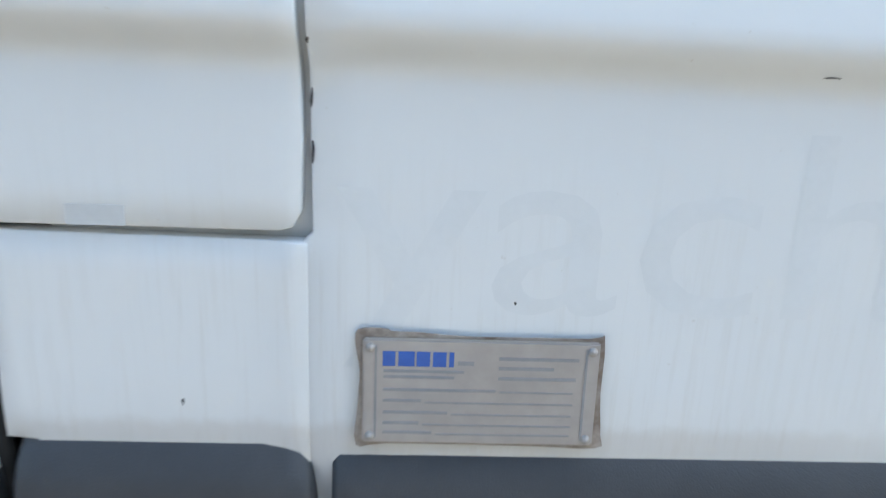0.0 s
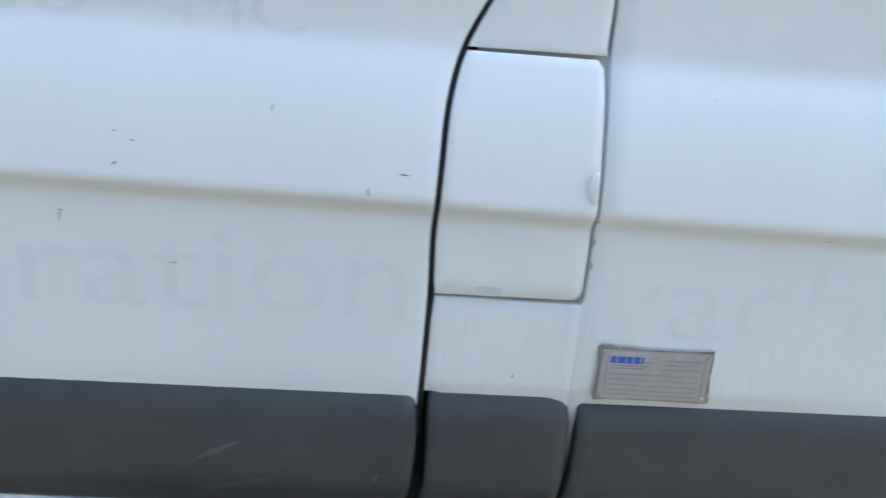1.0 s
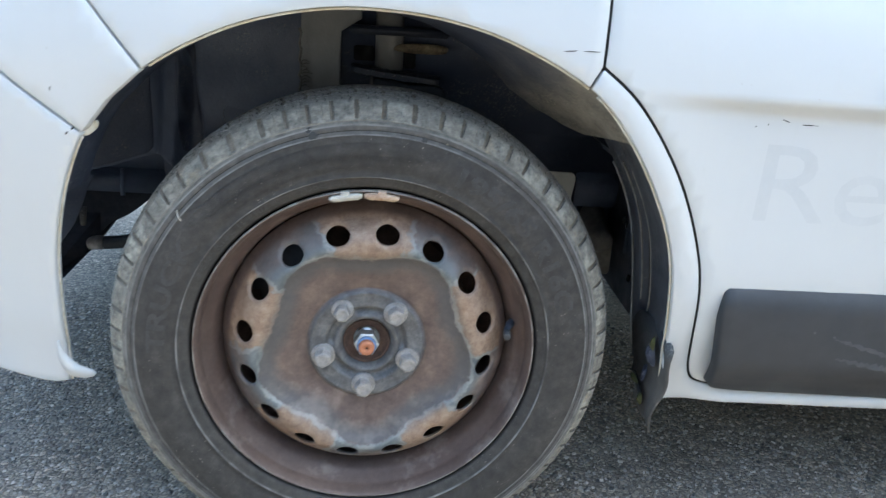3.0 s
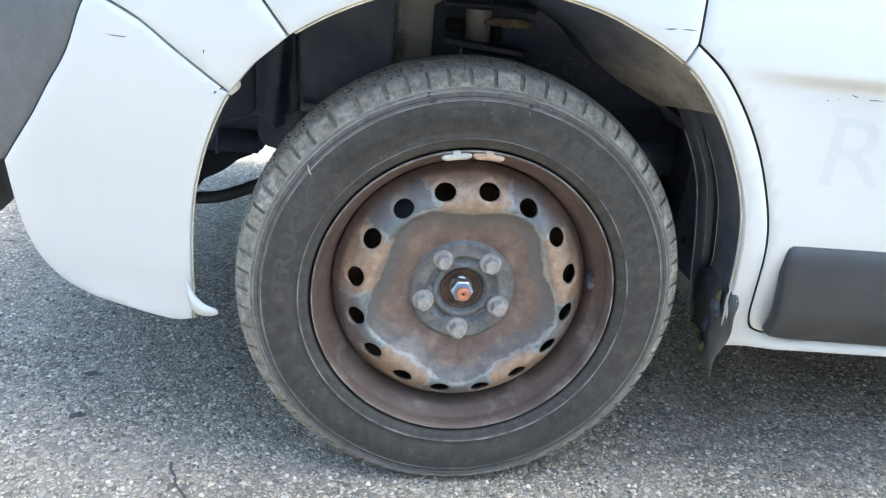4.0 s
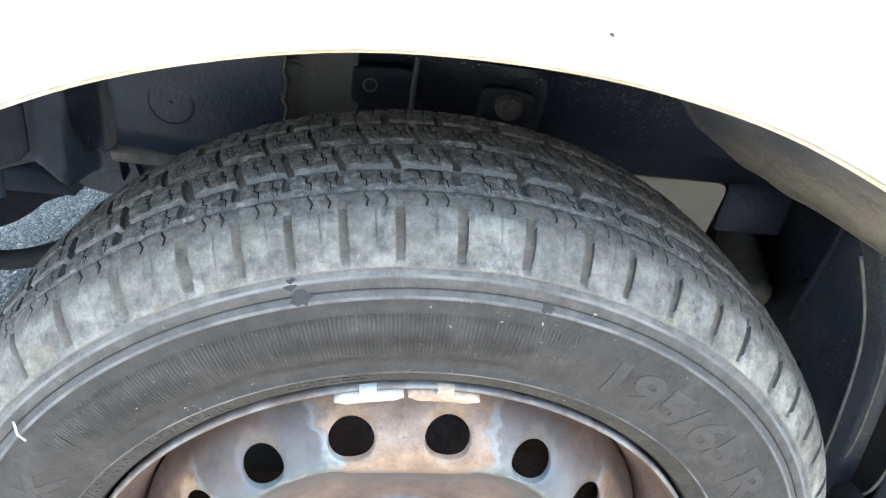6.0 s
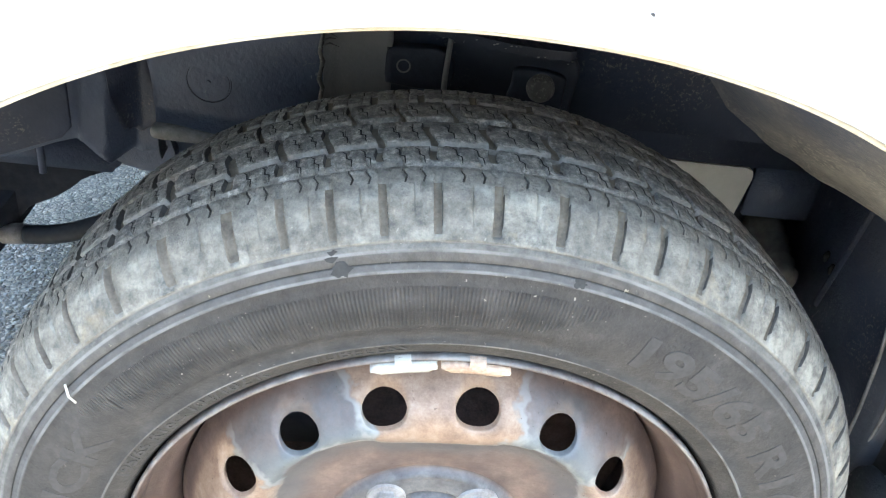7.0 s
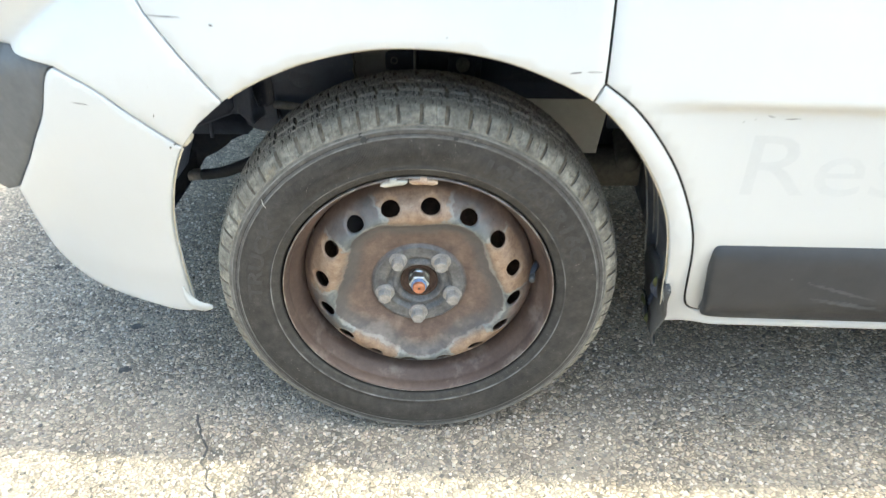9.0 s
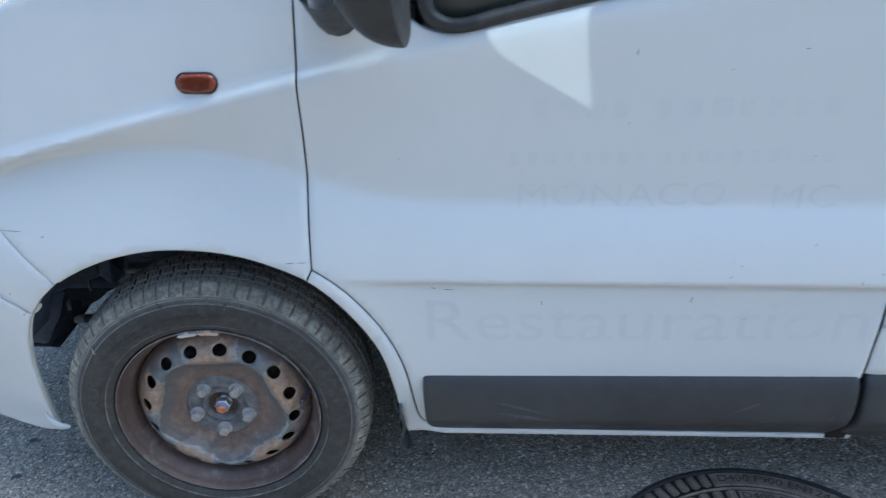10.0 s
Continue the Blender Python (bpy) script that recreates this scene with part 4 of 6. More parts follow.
for k in range(11):
    x = 0.0760 + k * 0.0045
    b = len(rib_v)
    zt = 0.0155 if 1 < k < 9 else 0.011
    rib_v += [(x - 0.0012, side(x, 1.046) - 0.0085, 1.046 - zt * 0.8), (x + 0.0012, side(x, 1.046) - 0.0105, 1.046 - zt * 0.8), (x + 0.0012, side(x, 1.046) - 0.0105, 1.046 + zt * 0.8), (x - 0.0012, side(x, 1.046) - 0.0085, 1.046 + zt * 0.8)]
    rib_f.append((b, b + 1, b + 2, b + 3))
part("indicator_ribs", (rib_v, rib_f), AMBER_DARK, wing, "amber ribs", False)

# headlamp at the nose's corner
lamp_line = bend([(-0.404, 0.957), (-0.374, 0.974), (-0.339, 1.006), (-0.325, 1.036), (-0.339, 1.078), (-0.42, 1.10), (-0.55, 1.07), (-0.66, 0.99), (-0.69, 0.89), (-0.62, 0.882), (-0.523, 0.916), (-0.444, 0.947)], 5, True)
panel("headlamp_body", [(x, z) for x, z in lamp_line], lambda x, z: side(x, z) + 0.03 + 0.35 * (0.12 - abs(z - 0.98)) * ease(-0.36, -0.46, x), REFLECTOR, van, "chromed headlamp reflector", None, 0.012, 0.004, 0.03, 0.003)
panel("headlamp_lens", lamp_line, lambda x, z: side(x, z) - 0.006, LENS, van, "clear headlamp lens", None, 0.014, 0.0015, 0.012, 0.004)
trim = [(x, side(x, z) - 0.003, z) for x, z in lamp_line]
part("headlamp_trim", tube(trim + trim[:1], 0.0036, 8, False), GREY_PLASTIC, van, "dark rubber edge of the headlamp")


# ---- front wheel ----
F = -0.084
WHEEL = pose(0, 0.103, 0.315, 0, 0, 3.2)
HOLE_TURN = radians(82.0)


DISC = bend([(0.083, 0.0300), (0.100, 0.0255), (0.116, 0.0205), (0.127, 0.0165), (0.136, 0.0090), (0.143, 0.0060), (0.150, 0.0068), (0.158, 0.0120), (0.166, 0.0200), (0.174, 0.0295), (0.183, 0.041), (0.193, 0.056)], 6)
DISC_R, DISC_D = [p[0] for p in DISC], [p[1] for p in DISC]


def notch_ring(r, lo, hi):
    w = min(0.0016, (hi - lo) / 3)
    return ease(lo, lo + w, r) * (1 - ease(hi - w, hi, r))


def disc_y(x, z):
    r, th = math.hypot(x, z), math.atan2(z, x)
    if r < 0.034:
        return F + 0.034 + 0.010 * ease(0.034, 0.030, r)
    if r < 0.083:
        between = 0.5 - 0.5 * math.cos(5 * (th - radians(123.25)))
        y = F + 0.0300
        y += 0.0050 * (1 - ease(0.034, 0.0365, r)) - 0.0015 * notch_ring(r, 0.0365, 0.0425)
        y += 0.0045 * notch_ring(r, 0.0430, 0.0520) * ease(0.25, 0.60, between)
        y -= 0.0045 * ease(0.0520, 0.0545, r) * (1 - ease(0.0735, 0.0785, r))
        # flat seats under the bolts, with a dark step on either side
        y += 0.0030 * ease(0.72, 0.30, 1 - between) * (1 - ease(0.25, 0.05, between)) * notch_ring(r, 0.050, 0.072) * 0.4
        y += 0.0022 * notch_ring(r, 0.0785, 0.0815)
        return y - 0.0015 * ease(0.0815, 0.083, r)
    lobe = math.cos(5 * (th - LOBE_TURN))
    lobe = math.copysign(abs(lobe) ** 0.6, lobe)
    shift = 0.0065 * lobe * ease(0.100, 0.122, r) * (1 - ease(0.138, 0.150, r))
    return F + float(np.interp(r + shift, DISC_R, DISC_D))


def circle(cx, cz, r, n):
    return [(cx + r * math.cos(2 * math.pi * k / n), cz + r * math.sin(2 * math.pi * k / n)) for k in range(n)]


outer, bore = circle(0, 0, 0.191, 160), circle(0, 0, 0.0295, 48)
vents = []
for k in range(16):
    a = HOLE_TURN + k * math.pi / 8
    vents.append([((0.158 + 0.0118 * math.cos(t)) * math.cos(a) - 0.0157 * math.sin(t) * math.sin(a), (0.158 + 0.0118 * math.cos(t)) * math.sin(a) + 0.0157 * math.sin(t) * math.cos(a)) for t in [2 * math.pi * i / 32 for i in range(32)]])
rings = [(0.0335 + 0.002 * i, 0.0034) for i in range(27)] + [(0.0895 + 0.0045 * i, 0.005) for i in range(23)]
grid = [(r * math.cos(a), r * math.sin(a)) for r, gap in rings for a in [2 * math.pi * (k + 0.5 * (int(r * 1e4) % 2)) / int(2 * math.pi * r / gap) for k in range(int(2 * math.pi * r / gap))]]
ok = np.ones(len(grid), bool)
for h in vents:
    ok &= far_from([(sum(p[0] for p in h) / 32, sum(p[1] for p in h) / 32)], grid, 0.0178)
ok &= far_from(outer, grid, 0.002)
v2, f2, back = triangulate(outer, [bore] + vents, [g for g, k in zip(grid, ok) if k])
verts = [(x, disc_y(x, z), z) for x, z in v2]
faces = [tuple(t) for t in f2]
start = len(outer)
for lp in [bore] + vents:
    ring = [back[start + i] for i in range(len(lp))]
    start += len(lp)
    cx, cz = sum(p[0] for p in lp) / len(lp), sum(p[1] for p in lp) / len(lp)
    for grow, deep in ((0.965, 0.0012), (0.95, 0.005)):
        k = len(verts)
        verts += [(cx + (x - cx) * grow, disc_y(x, z) + deep, cz + (z - cz) * grow) for x, z in lp]
        nxt = list(range(k, k + len(lp)))
        faces += [(ring[i], ring[(i + 1) % len(lp)], nxt[(i + 1) % len(lp)], nxt[i]) for i in range(len(lp))]
        ring = nxt
barrel = [(0.2145, F + 0.013), (0.2178, F + 0.006), (0.2190, F + 0.000), (0.2188, F - 0.0030), (0.2175, F - 0.0042), (0.2160, F - 0.0034), (0.2148, F + 0.0005), (0.2128, F + 0.004), (0.2118, F + 0.012), (0.2104, F + 0.0185), (0.2070, F + 0.0215), (0.2058, F + 0.0262), (0.2010, F + 0.030), (0.1975, F + 0.036), (0.1945, F + 0.046), (0.192, F + 0.060), (0.190, F + 0.085), (0.190, F + 0.15), (0.205, F + 0.158), (0.2195, F + 0.166)]
bv, bf = revolve(barrel, 160)
bf = [tuple(reversed(q)) for q in bf]
wheel = part("wheel", joined((0, (verts, faces)), (0, (bv, bf)))[:2], RIM, van, "rusty brown steel wheel with sixteen round holes", at=WHEEL)


# tyre with a moulded tread
SLOTS = [-64.3, -70.1, -75.0, -81.1, -87.7, -93.6, -98.9, -104.0, -108.9, -114.3, -121.6, -128.6, -135.3]
SLOTS = [-a for a in SLOTS]
rnd = random.Random(8)
steps = [rnd.choice((5.0, 5.4, 5.8, 6.2, 6.6, 7.1)) for k in range(50)]
for step in steps[:-1]:
    SLOTS.append(SLOTS[-1] + step * 289.0 / sum(steps))
BLOCKS = len(SLOTS)
half = [(0.2150, F + 0.012), (0.2190, F + 0.0085), (0.2202, F + 0.0030), (0.2222, F - 0.0022), (0.2260, F - 0.0060), (0.2320, F - 0.0082), (0.2352, F - 0.0088), (0.2358, F - 0.0112), (0.2372, F - 0.0116), (0.2384, F - 0.0100), (0.246, F - 0.0122), (0.254, F - 0.0136), (0.263, F - 0.0140), (0.272, F - 0.0132), (0.280, F - 0.0112), (0.2845, F - 0.0098), (0.2851, F - 0.0101), (0.2862, F - 0.0098), (0.2868, F - 0.0092), (0.2893, F - 0.0083), (0.2897, F - 0.0074), (0.2901, F - 0.0074), (0.2905, F - 0.0080), (0.2950, F - 0.0062), (0.2957, F - 0.0061), (0.2978, F - 0.0050), (0.2984, F - 0.0040), (0.2992, F - 0.0040), (0.2998, F - 0.0048), (0.3010, F - 0.0040), (0.3036, F - 0.0014), (0.3066, F + 0.0012), (0.310, F + 0.0045), (0.3135, F + 0.0078), (0.3165, F + 0.0115), (0.3190, F + 0.0160), (0.3208, F + 0.0205), (0.3222, F + 0.0250)]
ys = [-0.0570, -0.0548, -0.0525, -0.0518, -0.0510, -0.0493, -0.0485, -0.0450, -0.0400, -0.0350, -0.0328, -0.0318, -0.0284, -0.0274, -0.0225, -0.0170, -0.0110, -0.0060, -0.0030, -0.0020, 0.0]
crown = [(0.3277 - 0.0052 * (abs(y) / 0.06) ** 2.2, y) for y in ys]
near = half + crown
profile = near + [(r, -y) for r, y in reversed(near[:-1])]
FR = [0.0, 0.012, 0.024, 0.152, 0.168, 0.21, 0.29, 0.325, 0.335, 0.352, 0.362, 0.44, 0.50, 0.512, 0.524, 0.600, 0.612, 0.655, 0.665, 0.682, 0.692, 0.78, 0.88, 0.94]


def notch(fr, lo, hi, edge=0.012):
    return ease(lo - 0.001, lo + edge, fr) * (1 - ease(hi - edge, hi + 0.001, fr))


def tread_dip(fr, y):
    """How deep the tread is cut at a share of the block's length and a place across."""
    a = abs(y)
    slot = notch(fr, 0.006, 0.168)
    sipe = max(notch(fr, 0.326, 0.361, 0.010), notch(fr, 0.656, 0.691, 0.010))
    d = 0.0
    if 0.0615 < a < 0.0875:
        d = 0.0046 * slot * ease(0.0625, 0.0665, a) * (1 - ease(0.083, 0.0872, a)) + 0.0014 * notch(fr, 0.50, 0.524, 0.008) * (1 - ease(0.076, 0.083, a)) * ease(0.064, 0.068, a)
    elif 0.0522 < a <= 0.0615:
        d = 0.0034 * sipe + 0.0008 * slot
    elif 0.0488 < a <= 0.0522:
        d = 0.0012
    elif 0.0325 < a <= 0.0488:
        d = 0.0032 * slot * (1 - ease(0.040, 0.048, a)) + 0.0012 * sipe
    elif 0.0278 < a <= 0.0325:
        d = 0.0034
    elif 0.0024 < a <= 0.0278:
        d = 0.0034 * (slot if y < 0 else notch(fr, 0.506, 0.612)) + 0.0020 * sipe * ease(0.005, 0.009, a) * (1 - ease(0.019, 0.024, a))
    else:
        d = 0.0034
    return d


def slant(y):
    u = min(max(0.0, 0.049 + y), 0.08)
    return 0.0038 + 0.0175 * u / 0.05 + 0.0045 * math.sin(u * 210) + (0.004 * math.sin((y + 0.057) * 520) if -0.0615 < y < -0.0522 else 0.0)


verts, faces = [], []
m = len(profile)
rnd = random.Random(4)
for b in range(BLOCKS):
    size = 0.94 + 0.12 * rnd.random()
    for fr in FR:
        for k, (r, y) in enumerate(profile):
            th = radians(SLOTS[b] + (fr - 0.06) * ((SLOTS[(b + 1) % BLOCKS] - SLOTS[b]) % 360))
            swell = 0.0030 * ease(0.275, 0.312, r)
            if abs(y) < 0.0875 and r > 0.2995:
                r -= tread_dip(fr, y)
                th += slant(y) - 0.0038
                r += (0.0007 if abs(y) < 0.062 else 0.0005) * (noise.noise((th * 85, y * 240, 0.0)) - 0.3) + (0.00025 if abs(y) < 0.062 else 0.0002) * rnd.uniform(-1, 1)
            r += swell
            x, z = r * math.cos(th), r * math.sin(th)
            if z < -0.24:
                sag = ease(0.24, 0.315, -z)
                if abs(y) > 0.07:
                    y += math.copysign(0.005 * sag * (1 - ease(0.30, 0.33, r)), y)
                if z < -0.3143:
                    z = -0.3143
            verts.append((x, y, z))
n, idx = BLOCKS * len(FR), []
for i in range(n):
    j = (i + 1) % n
    for k in range(m - 1):
        faces.append((i * m + k, j * m + k, j * m + k + 1, i * m + k + 1))
        y = (profile[k][1] + profile[k + 1][1]) / 2
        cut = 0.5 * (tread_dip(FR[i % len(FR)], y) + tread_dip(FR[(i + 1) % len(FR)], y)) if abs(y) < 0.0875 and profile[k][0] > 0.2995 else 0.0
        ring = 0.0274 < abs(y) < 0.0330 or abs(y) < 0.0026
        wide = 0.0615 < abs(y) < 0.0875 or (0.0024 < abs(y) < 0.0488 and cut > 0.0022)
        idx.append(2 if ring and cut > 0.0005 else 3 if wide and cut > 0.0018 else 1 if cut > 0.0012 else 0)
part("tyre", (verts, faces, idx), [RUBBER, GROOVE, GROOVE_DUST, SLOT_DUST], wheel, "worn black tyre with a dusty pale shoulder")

# zigzag sipes in the crown's blocks
sv, sf = [], []
rnd = random.Random(12)
for b in range(BLOCKS):
    a0, wide = radians(SLOTS[b]), radians((SLOTS[(b + 1) % BLOCKS] - SLOTS[b]) % 360)
    for row, lo, hi in ((-0.0158, 0.30, 0.66), (-0.041, 0.26, 0.62), (0.0158, 0.18, 0.80)):
        for share in (lo, hi):
            turn0 = a0 + wide * (share - 0.06) + slant(row)
            zig = [(-0.011, -0.0085), (-0.009, -0.0020), (0.004, -0.0005), (0.006, 0.0045), (0.016, 0.0065)]
            ring = []
            for k, (dth, dy) in enumerate(zig):
                th, y = turn0 + 0.62 * dth + rnd.uniform(-0.0006, 0.0006), row + dy
                r = 0.3277 + 0.0030 - 0.0052 * (abs(y) / 0.06) ** 2.2 + 0.00015
                w = 0.00042 * (0.5 if k in (0, 4) else 1.0)
                for side_w in (-w, w):
                    ring.append((r * math.cos(th + side_w / 0.33), y - side_w * 0.7, r * math.sin(th + side_w / 0.33)))
            n = len(sv)
            sv += ring
            sf += [(n + 2 * k, n + 2 * k + 1, n + 2 * k + 3, n + 2 * k + 2) for k in range(4)]
SIPE_DARK = simple("sipe_dark", (0.008, 0.008, 0.007), (0.022, 0.020, 0.018), 0.9, 60)
tagged(part("sipe_pattern", (sv, sf), SIPE_DARK, wheel, "fine zigzag sipes in the tread", False), kind="stuff")

# raised writing on the sidewall
SIDE_R, SIDE_Y = [p[0] for p in half], [p[1] for p in half]


def sidewall(r):
    return float(np.interp(r, SIDE_R, SIDE_Y))


def round_words(text, size, r0, mid_deg, arc=0.0, proud=0.0008, bold=0.0):
    """A word bent round the sidewall, its middle at an angle, cut fine enough to follow the bulge."""
    v, f = words(text, size, bold)
    wide = max(p[0] for p in v)
    per = radians(arc) / wide if arc else 1 / (r0 + size * 0.35)
    bm = bmesh.new()
    vs = [bm.verts.new((u, w, 0)) for u, w in v]
    for q in f:
        if len(set(q)) == len(q):
            bm.faces.new([vs[k] for k in q])
    for k in range(1, 8):
        bmesh.ops.bisect_plane(bm, geom=bm.verts[:] + bm.edges[:] + bm.faces[:], plane_co=(0, size * 0.1 * k, 0), plane_no=(0, 1, 0))
    rim = [e for e in bm.edges if len(e.link_faces) == 1]
    out = bmesh.ops.extrude_edge_only(bm, edges=rim)
    for q in out["geom"]:
        if isinstance(q, bmesh.types.BMVert):
            q.co.z = -(proud + 0.0003)
    for q in bm.verts:
        u, w, low = q.co
        r, th = r0 + w, radians(mid_deg) - (u - wide / 2) * per
        q.co = (r * math.cos(th), sidewall(r) - proud - low, r * math.sin(th))
    return bm


def round_bar(r0, r1, deg0, deg1, proud=0.0007):
    n = max(2, int(abs(deg1 - deg0) / 1.0))
    verts = []
    for k in range(n + 1):
        th = radians(deg0 + (deg1 - deg0) * k / n)
        for r in (r0, (r0 + r1) / 2, r1):
            verts.append((r * math.cos(th), sidewall(r) - proud, r * math.sin(th)))
    faces = [(3 * k + j, 3 * k + 3 + j, 3 * k + 4 + j, 3 * k + 1 + j) for k in range(n) for j in (0, 1)]
    return verts, faces


lots = [(0, round_words("195/65 R16C", 0.0315, 0.2510, 42.0, 53.0, 0.0005, 0.0011)), (0, round_words("TUBELESS", 0.0110, 0.2275, 104.8, 14.5, 0.0005, 0.0002)), (0, round_words("195/65 R16C 104/102 R", 0.0110, 0.2275, 136.0, 35.0, 0.0005, 0.0002)), (0, round_words("TRUCK", 0.0300, 0.2505, 161.6, 35.0, 0.0004, 0.0009))]
lots.append((0, round_bar(0.2505, 0.272, 138.0, 140.6, 0.0006)))
for deg in (70.5, 72.2, 73.9, 75.6, 2.0, 4.0, 6.0, 8.0):
    lots.append((0, round_bar(0.252, 0.272, deg, deg + 0.5, 0.0004)))
for deg in (94.0, 113.5, 154.5, 60.0, 287.0, 262.0):
    lots.append((0, round_bar(0.2245, 0.2345, deg, deg + 0.22, 0.0004)))
for d0, d1 in ((200, 222), (226, 244), (264, 271), (274, 284), (290, 296), (300, 318)):
    lots.append((0, round_bar(0.2275, 0.2320, d0, d1, 0.0003)))
for d0, d1 in ((272, 292), (296, 326)):
    for r in (0.2475, 0.2665):
        lots.append((0, round_bar(r, r + 0.0010, d0, d1, 0.0005)))
    for d in (d0, d1 - 0.3):
        lots.append((0, round_bar(0.2475, 0.2675, d, d + 0.3, 0.0005)))
for k in range(8):
    lots.append((0, round_bar(0.2515, 0.2630, 299.5 + 3.2 * k, 301.5 + 3.2 * k, 0.0005)))
for k, (_, lot) in enumerate(lots):
    part("tyre_lettering" if k < 4 else "moulded_bar", lot, LETTER_RUBBER if k < 4 else RUBBER, wheel, "raised black sidewall lettering" if k < 4 else "", False)

# tar smears low on the shoulder, and a white nib of grit
TAR = simple("tar_smear", (0.020, 0.019, 0.018), (0.05, 0.048, 0.045), 0.6, 80)
for deg, rr, big in ((103.8, 0.2905, 0.0062), (104.6, 0.2975, 0.0045), (78.0, 0.289, 0.004)):
    rng = random.Random(int(deg * 10))
    ring = []
    for k in range(16):
        a, q = 2 * math.pi * k / 16, big * rng.uniform(0.7, 1.15)
        r, th = rr + 0.75 * q * math.sin(a), radians(deg) + q * math.cos(a) / rr
        ring.append((r * math.cos(th), sidewall(r) - 0.0007, r * math.sin(th)))
    mid = (rr * math.cos(radians(deg)), sidewall(rr) - 0.0009, rr * math.sin(radians(deg)))
    part("tar_smear", ([mid] + ring, [(0, 1 + k, 1 + (k + 1) % 16) for k in range(16)]), TAR, wheel, "dark smear on the sidewall")
nib = [(-0.226, sidewall(0.288) - 0.001, 0.188), (-0.224, sidewall(0.288) - 0.004, 0.181), (-0.221, sidewall(0.285) - 0.002, 0.1755)]
part("grit_nib", tube(nib, 0.0007, 5), WEIGHT_WHITE, wheel, "white nib of grit")

# fine ribbing between the letters
verts, faces = [], []
for k in range(240):
    th = radians(78 + 58.0 * k / 240)
    b = len(verts)
    for r in (0.247, 0.262, 0.278):
        for dth, pr in ((-0.0012, 0.0), (0.0, 0.00045), (0.0012, 0.0)):
            verts.append((r * math.cos(th + dth), sidewall(r) - pr, r * math.sin(th + dth)))
    faces += [(b + 3 * j + i, b + 3 * j + i + 1, b + 3 * j + i + 4, b + 3 * j + i + 3) for j in (0, 1) for i in (0, 1)]
tagged(part("sidewall_ribs", (verts, faces), RUBBER, wheel, "fine radial ribs"), kind="stuff")

# wheel bolts
def hexed(th, r):
    return r / max(math.cos((th % (math.pi / 3)) - math.pi / 6), 0.5)


BOLT = [(0.0001, F + 0.0078), (0.0040, F + 0.0076), (0.0058, F + 0.0070), (0.0078, F + 0.0075), (0.0087, F + 0.0092), (0.0088, F + 0.0215), (0.0096, F + 0.0225), (0.0126, F + 0.0235), (0.0134, F + 0.0255), (0.0132, F + 0.0285), (0.0100, F + 0.0360)]


def bolt_wave(th, k, r, y):
    return (hexed(th, r * 0.95), y) if 4 <= k <= 5 else (r, y)


bolt_mesh = revolve(BOLT, 36, wave=bolt_wave)
first = None
for k in range(5):
    a = radians(123.25 - 72 * k)
    at = pose(0.059 * math.cos(a), 0, 0.059 * math.sin(a)) @ Matrix.Rotation(0.4 * k, 4, "Y") @ Matrix.Diagonal((1.1, 1, 1.1, 1))
    if first is None:
        first = part("wheel_bolt", bolt_mesh, BOLT_STEEL, wheel, "dull grey hexagon wheel bolt", at=at)
        for p in first.data.polygons:
            p.use_smooth = False
    else:
        copy_thing(first, at)
hub = revolve([(0.0001, F + 0.047), (0.020, F + 0.047), (0.026, F + 0.044), (0.0285, F + 0.040), (0.0310, F + 0.036), (0.0305, F + 0.060)], 48)
part("hub", hub, BRAKE_RUST, wheel, "dark hub inside the centre bore")
NUT = [(0.0135, F + 0.0250), (0.0148, F + 0.0265), (0.0150, F + 0.0400), (0.0175, F + 0.0420), (0.0180, F + 0.0550)]
part("hub_nut", revolve([(0.0112, F + 0.0240)] + NUT, 36, wave=lambda th, k, r, y: (hexed(th, r), y) if 1 <= k <= 3 else (r, y)), NUT_STEEL, wheel, "bright zinc hub nut", False)
part("nut_ring", revolve([(0.0105, F + 0.0195), (0.0128, F + 0.0198), (0.0132, F + 0.0225), (0.0128, F + 0.0252)], 32), BLUE_RING, wheel, "blue thread-lock ring")
part("axle_stub", revolve([(0.0018, F + 0.0152), (0.0025, F + 0.0130), (0.0085, F + 0.0126), (0.0102, F + 0.0142), (0.0106, F + 0.0240)], 32), COPPER, wheel, "orange rusted axle end")
part("locating_screw", revolve([(0.0001, F + 0.0300), (0.0035, F + 0.0292), (0.0042, F + 0.0305)], 16), DARK_METAL, wheel, "small dark screw hole", at=pose(-0.066, 0, 0.012))


